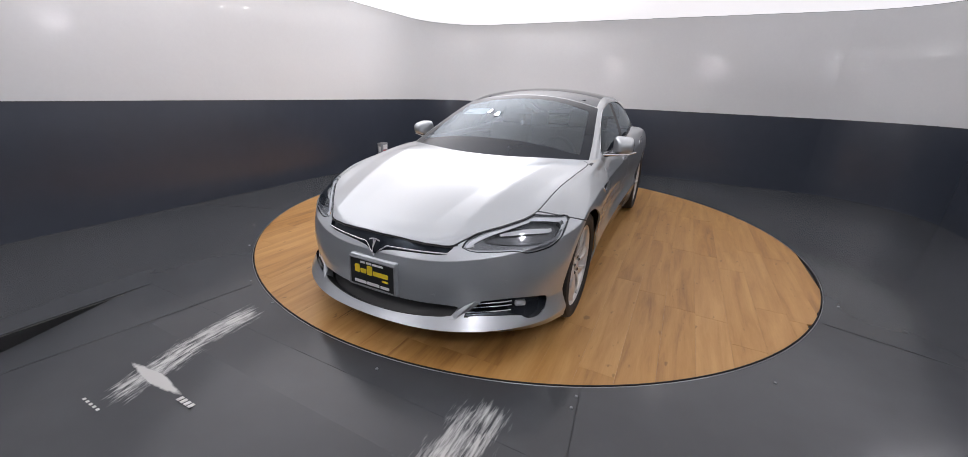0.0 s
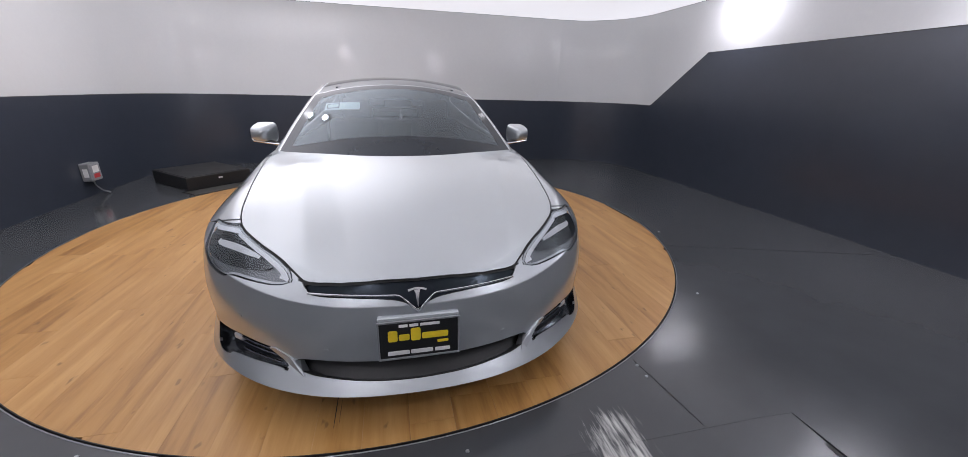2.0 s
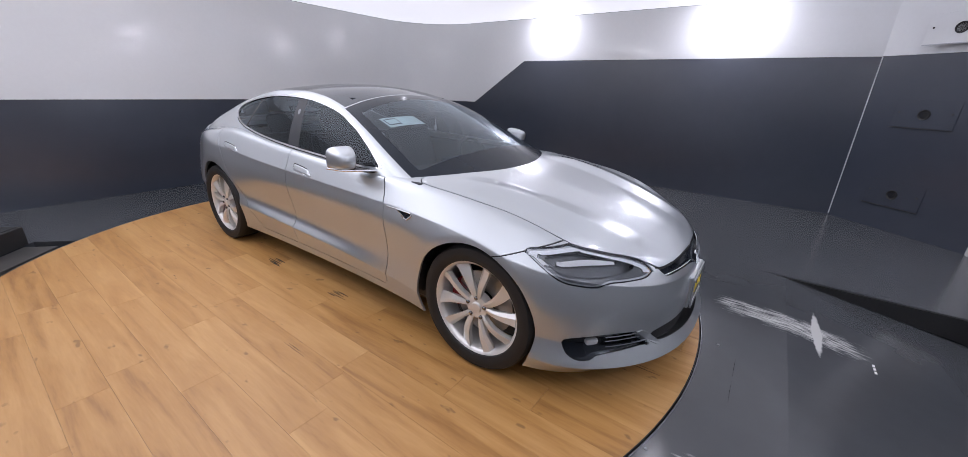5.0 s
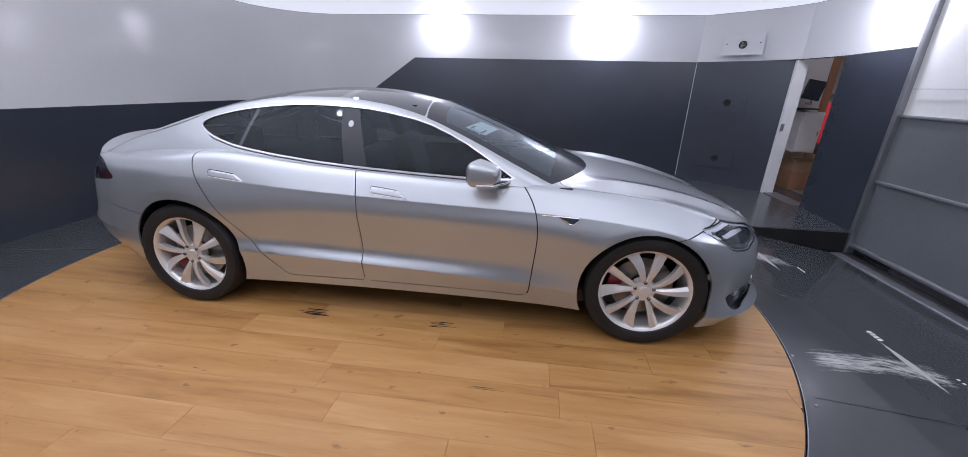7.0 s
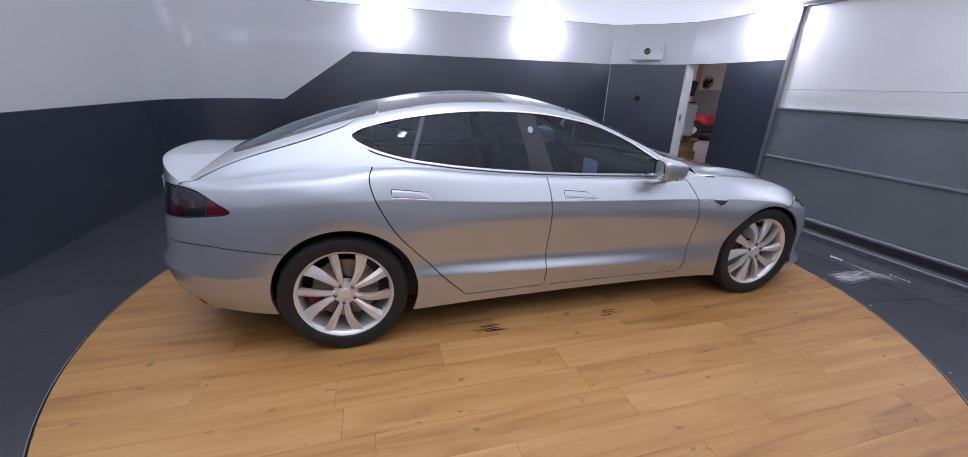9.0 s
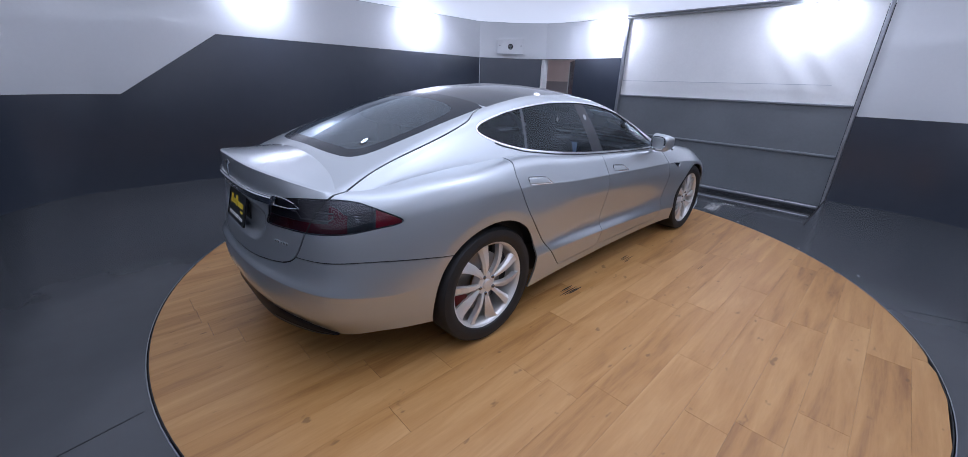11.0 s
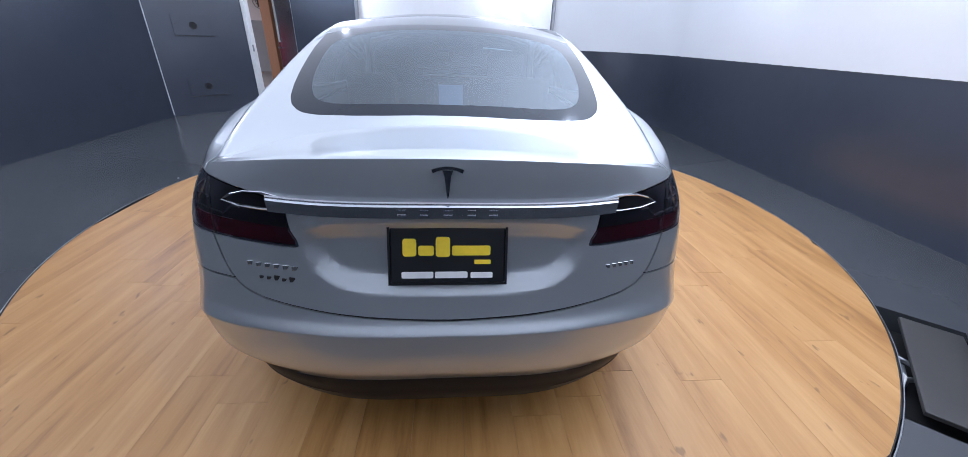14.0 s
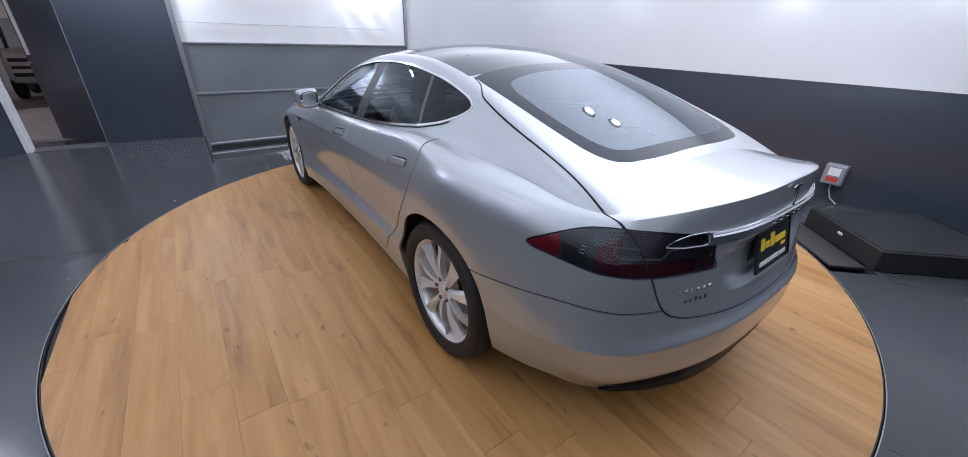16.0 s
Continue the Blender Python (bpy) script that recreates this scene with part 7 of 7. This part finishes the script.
part("white_label", one_box((WEST + 0.03, 1.808, 0.24), (WEST + 0.08, 1.8095, 0.34)), M_WHITEPRINT, t)
part("cable", tube(bmesh.new(), [(WEST + 0.05, 1.90, 0.19), (WEST + 0.06, 1.91, 0.12), (WEST + 0.09, 1.95, 0.05), (WEST + 0.12, 2.02, 0.01)], 0.008, 8), M_METAL, t)

# black drive housing at the turntable's edge, with the open slot in the floor beside it
t = thing("drive_housing", "low black steel drive housing beside the turntable", "machine", (-2.45, 2.35, 0))
hm = Matrix.Translation((-2.40, 2.30, 0)) @ Matrix.Rotation(radians(47), 4, "Z")
part("body", one_box((-0.42, 0.02, -0.003), (0.42, 0.95, 0.165), 0.008, hm), M_BLACK, t)
part("lid", one_box((-0.40, 0.04, 0.165), (0.40, 0.93, 0.172), 0.003, hm), M_BLACK, t)
part("drive_pit", one_box((-0.50, -0.60, -0.20), (0.47, 0.03, -0.13), 0.0, hm), M_BLACK, t, "dark open slot in the floor beside the turntable")
part("slot_cover", one_box((-0.46, -0.235, -0.03), (0.36, 0.018, -0.008), 0.004, hm), M_COVER, t, "worn brownish grey cover plate")
wheel_at = hm @ Vector((-0.02, -0.27, -0.07))
bm = bmesh.new()
tube(bm, [wheel_at + Vector((0.09 * math.cos(k), 0.09 * math.sin(k), 0)) for k in np.linspace(0, 2 * math.pi, 24, endpoint=False)], 0.012, 8, closed=True)
part("drive_roller", bm, M_METAL, t, "bare steel drive roller")
part("roller_block", one_box((-0.09, -0.33, -0.13), (0.06, -0.22, -0.085), 0.006, hm), M_METAL, t)
part("cable", tube(bmesh.new(), [hm @ Vector(v) for v in ((-0.12, -0.28, -0.10), (0.08, -0.25, -0.05), (0.2, -0.27, -0.09), (0.33, -0.28, -0.11))], 0.007, 6), M_WHITEPRINT, t)
part("label", one_box((-0.02, 0.015, 0.10), (0.03, 0.0195, 0.12), 0.0, hm), M_WHITEPRINT, t)
# black tyre marks and chips on the planks
t = thing("floor_marks", "black rubber marks and chips on the oak planks", "marks", (0, 0, 0.0), kind="stuff")
bm = bmesh.new()
r2 = random.Random(8)
for cx, cy, n, ln, wd in ((-0.93, -0.25, 5, 0.09, 0.010), (-0.93, 0.62, 5, 0.13, 0.012), (-1.45, -0.62, 2, 0.11, 0.004), (-0.35, -2.25, 2, 0.12, 0.004), (-1.55, 0.95, 1, 0.04, 0.004)):
    for k in range(n):
        x, y = cx + (k - n / 2) * 0.014 + r2.uniform(-.004, .004), cy + r2.uniform(-.04, .04)
        l, w = ln * r2.uniform(.5, 1.1), wd * r2.uniform(.4, 1)
        vs = [bm.verts.new((x + w * a * (1 - b * b * .6), y + l * b, 0.0012)) for a, b in ((-.5, -1), (.5, -.9), (.6, 0), (.4, 1), (-.5, .8), (-.6, 0))]
        bm.faces.new(vs)
bmesh.ops.recalc_face_normals(bm, faces=bm.faces)
part("marks", bm, M_RUBBER, t, smooth=False)

# ---- planks of the turntable ----
def plank_outline(x0, x1, y0, y1, r):
    """A plank's rectangle, trimmed to the disc."""
    pts = []
    n = 26
    edge = [(x0, y0 + (y1 - y0) * k / n) for k in range(n)] + [(x0 + (x1 - x0) * k / 6, y1) for k in range(6)]
    edge += [(x1, y1 - (y1 - y0) * k / n) for k in range(n)] + [(x1 - (x1 - x0) * k / 6, y0) for k in range(6)]
    inside = [math.hypot(x, y) <= r for x, y in edge]
    if all(inside):
        return [(x0, y0), (x1, y0), (x1, y1), (x0, y1)]
    if not any(inside):
        return []
    for x, y in edge:
        d = math.hypot(x, y)
        if d > r:
            # slide along the plank, so that its sides stay straight
            lim = math.sqrt(max(r * r - x * x, 0))
            if abs(x) < r and (y0 <= lim or y0 <= -lim):
                y = max(min(y, lim), -lim)
                if y < y0 - 1e-6 or y > y1 + 1e-6:
                    continue
            else:
                continue
        if not pts or math.hypot(x - pts[-1][0], y - pts[-1][1]) > 1e-4:
            pts.append((x, y))
    return pts[::-1]


rnd = random.Random(4)
PW, PL = 0.192, 1.24
rows_n = int(2 * TR / PW) + 2
for i in range(rows_n):
    x0 = -TR - 0.05 + i * PW
    shift = rnd.random() * PL
    y = -TR - shift
    while y < TR:
        out = plank_outline(x0 + 0.0004, x0 + PW - 0.0004, y + 0.0008, y + PL - 0.0008, TR - 0.006)
        if len(out) >= 3:
            bm = bmesh.new()
            up = [bm.verts.new((px, py, 0.0)) for px, py in out]
            dn = [bm.verts.new((px, py, -0.012)) for px, py in out]
            bm.faces.new(up)
            for k in range(len(out)):
                j = (k + 1) % len(out)
                bm.faces.new((up[j], up[k], dn[k], dn[j]))
            bmesh.ops.recalc_face_normals(bm, faces=bm.faces)
            ob = part("plank", bm, M_PLANK, None, smooth=False)
            ob.parent = table
            ob.location = (0, 0, 0.1)
        y += PL
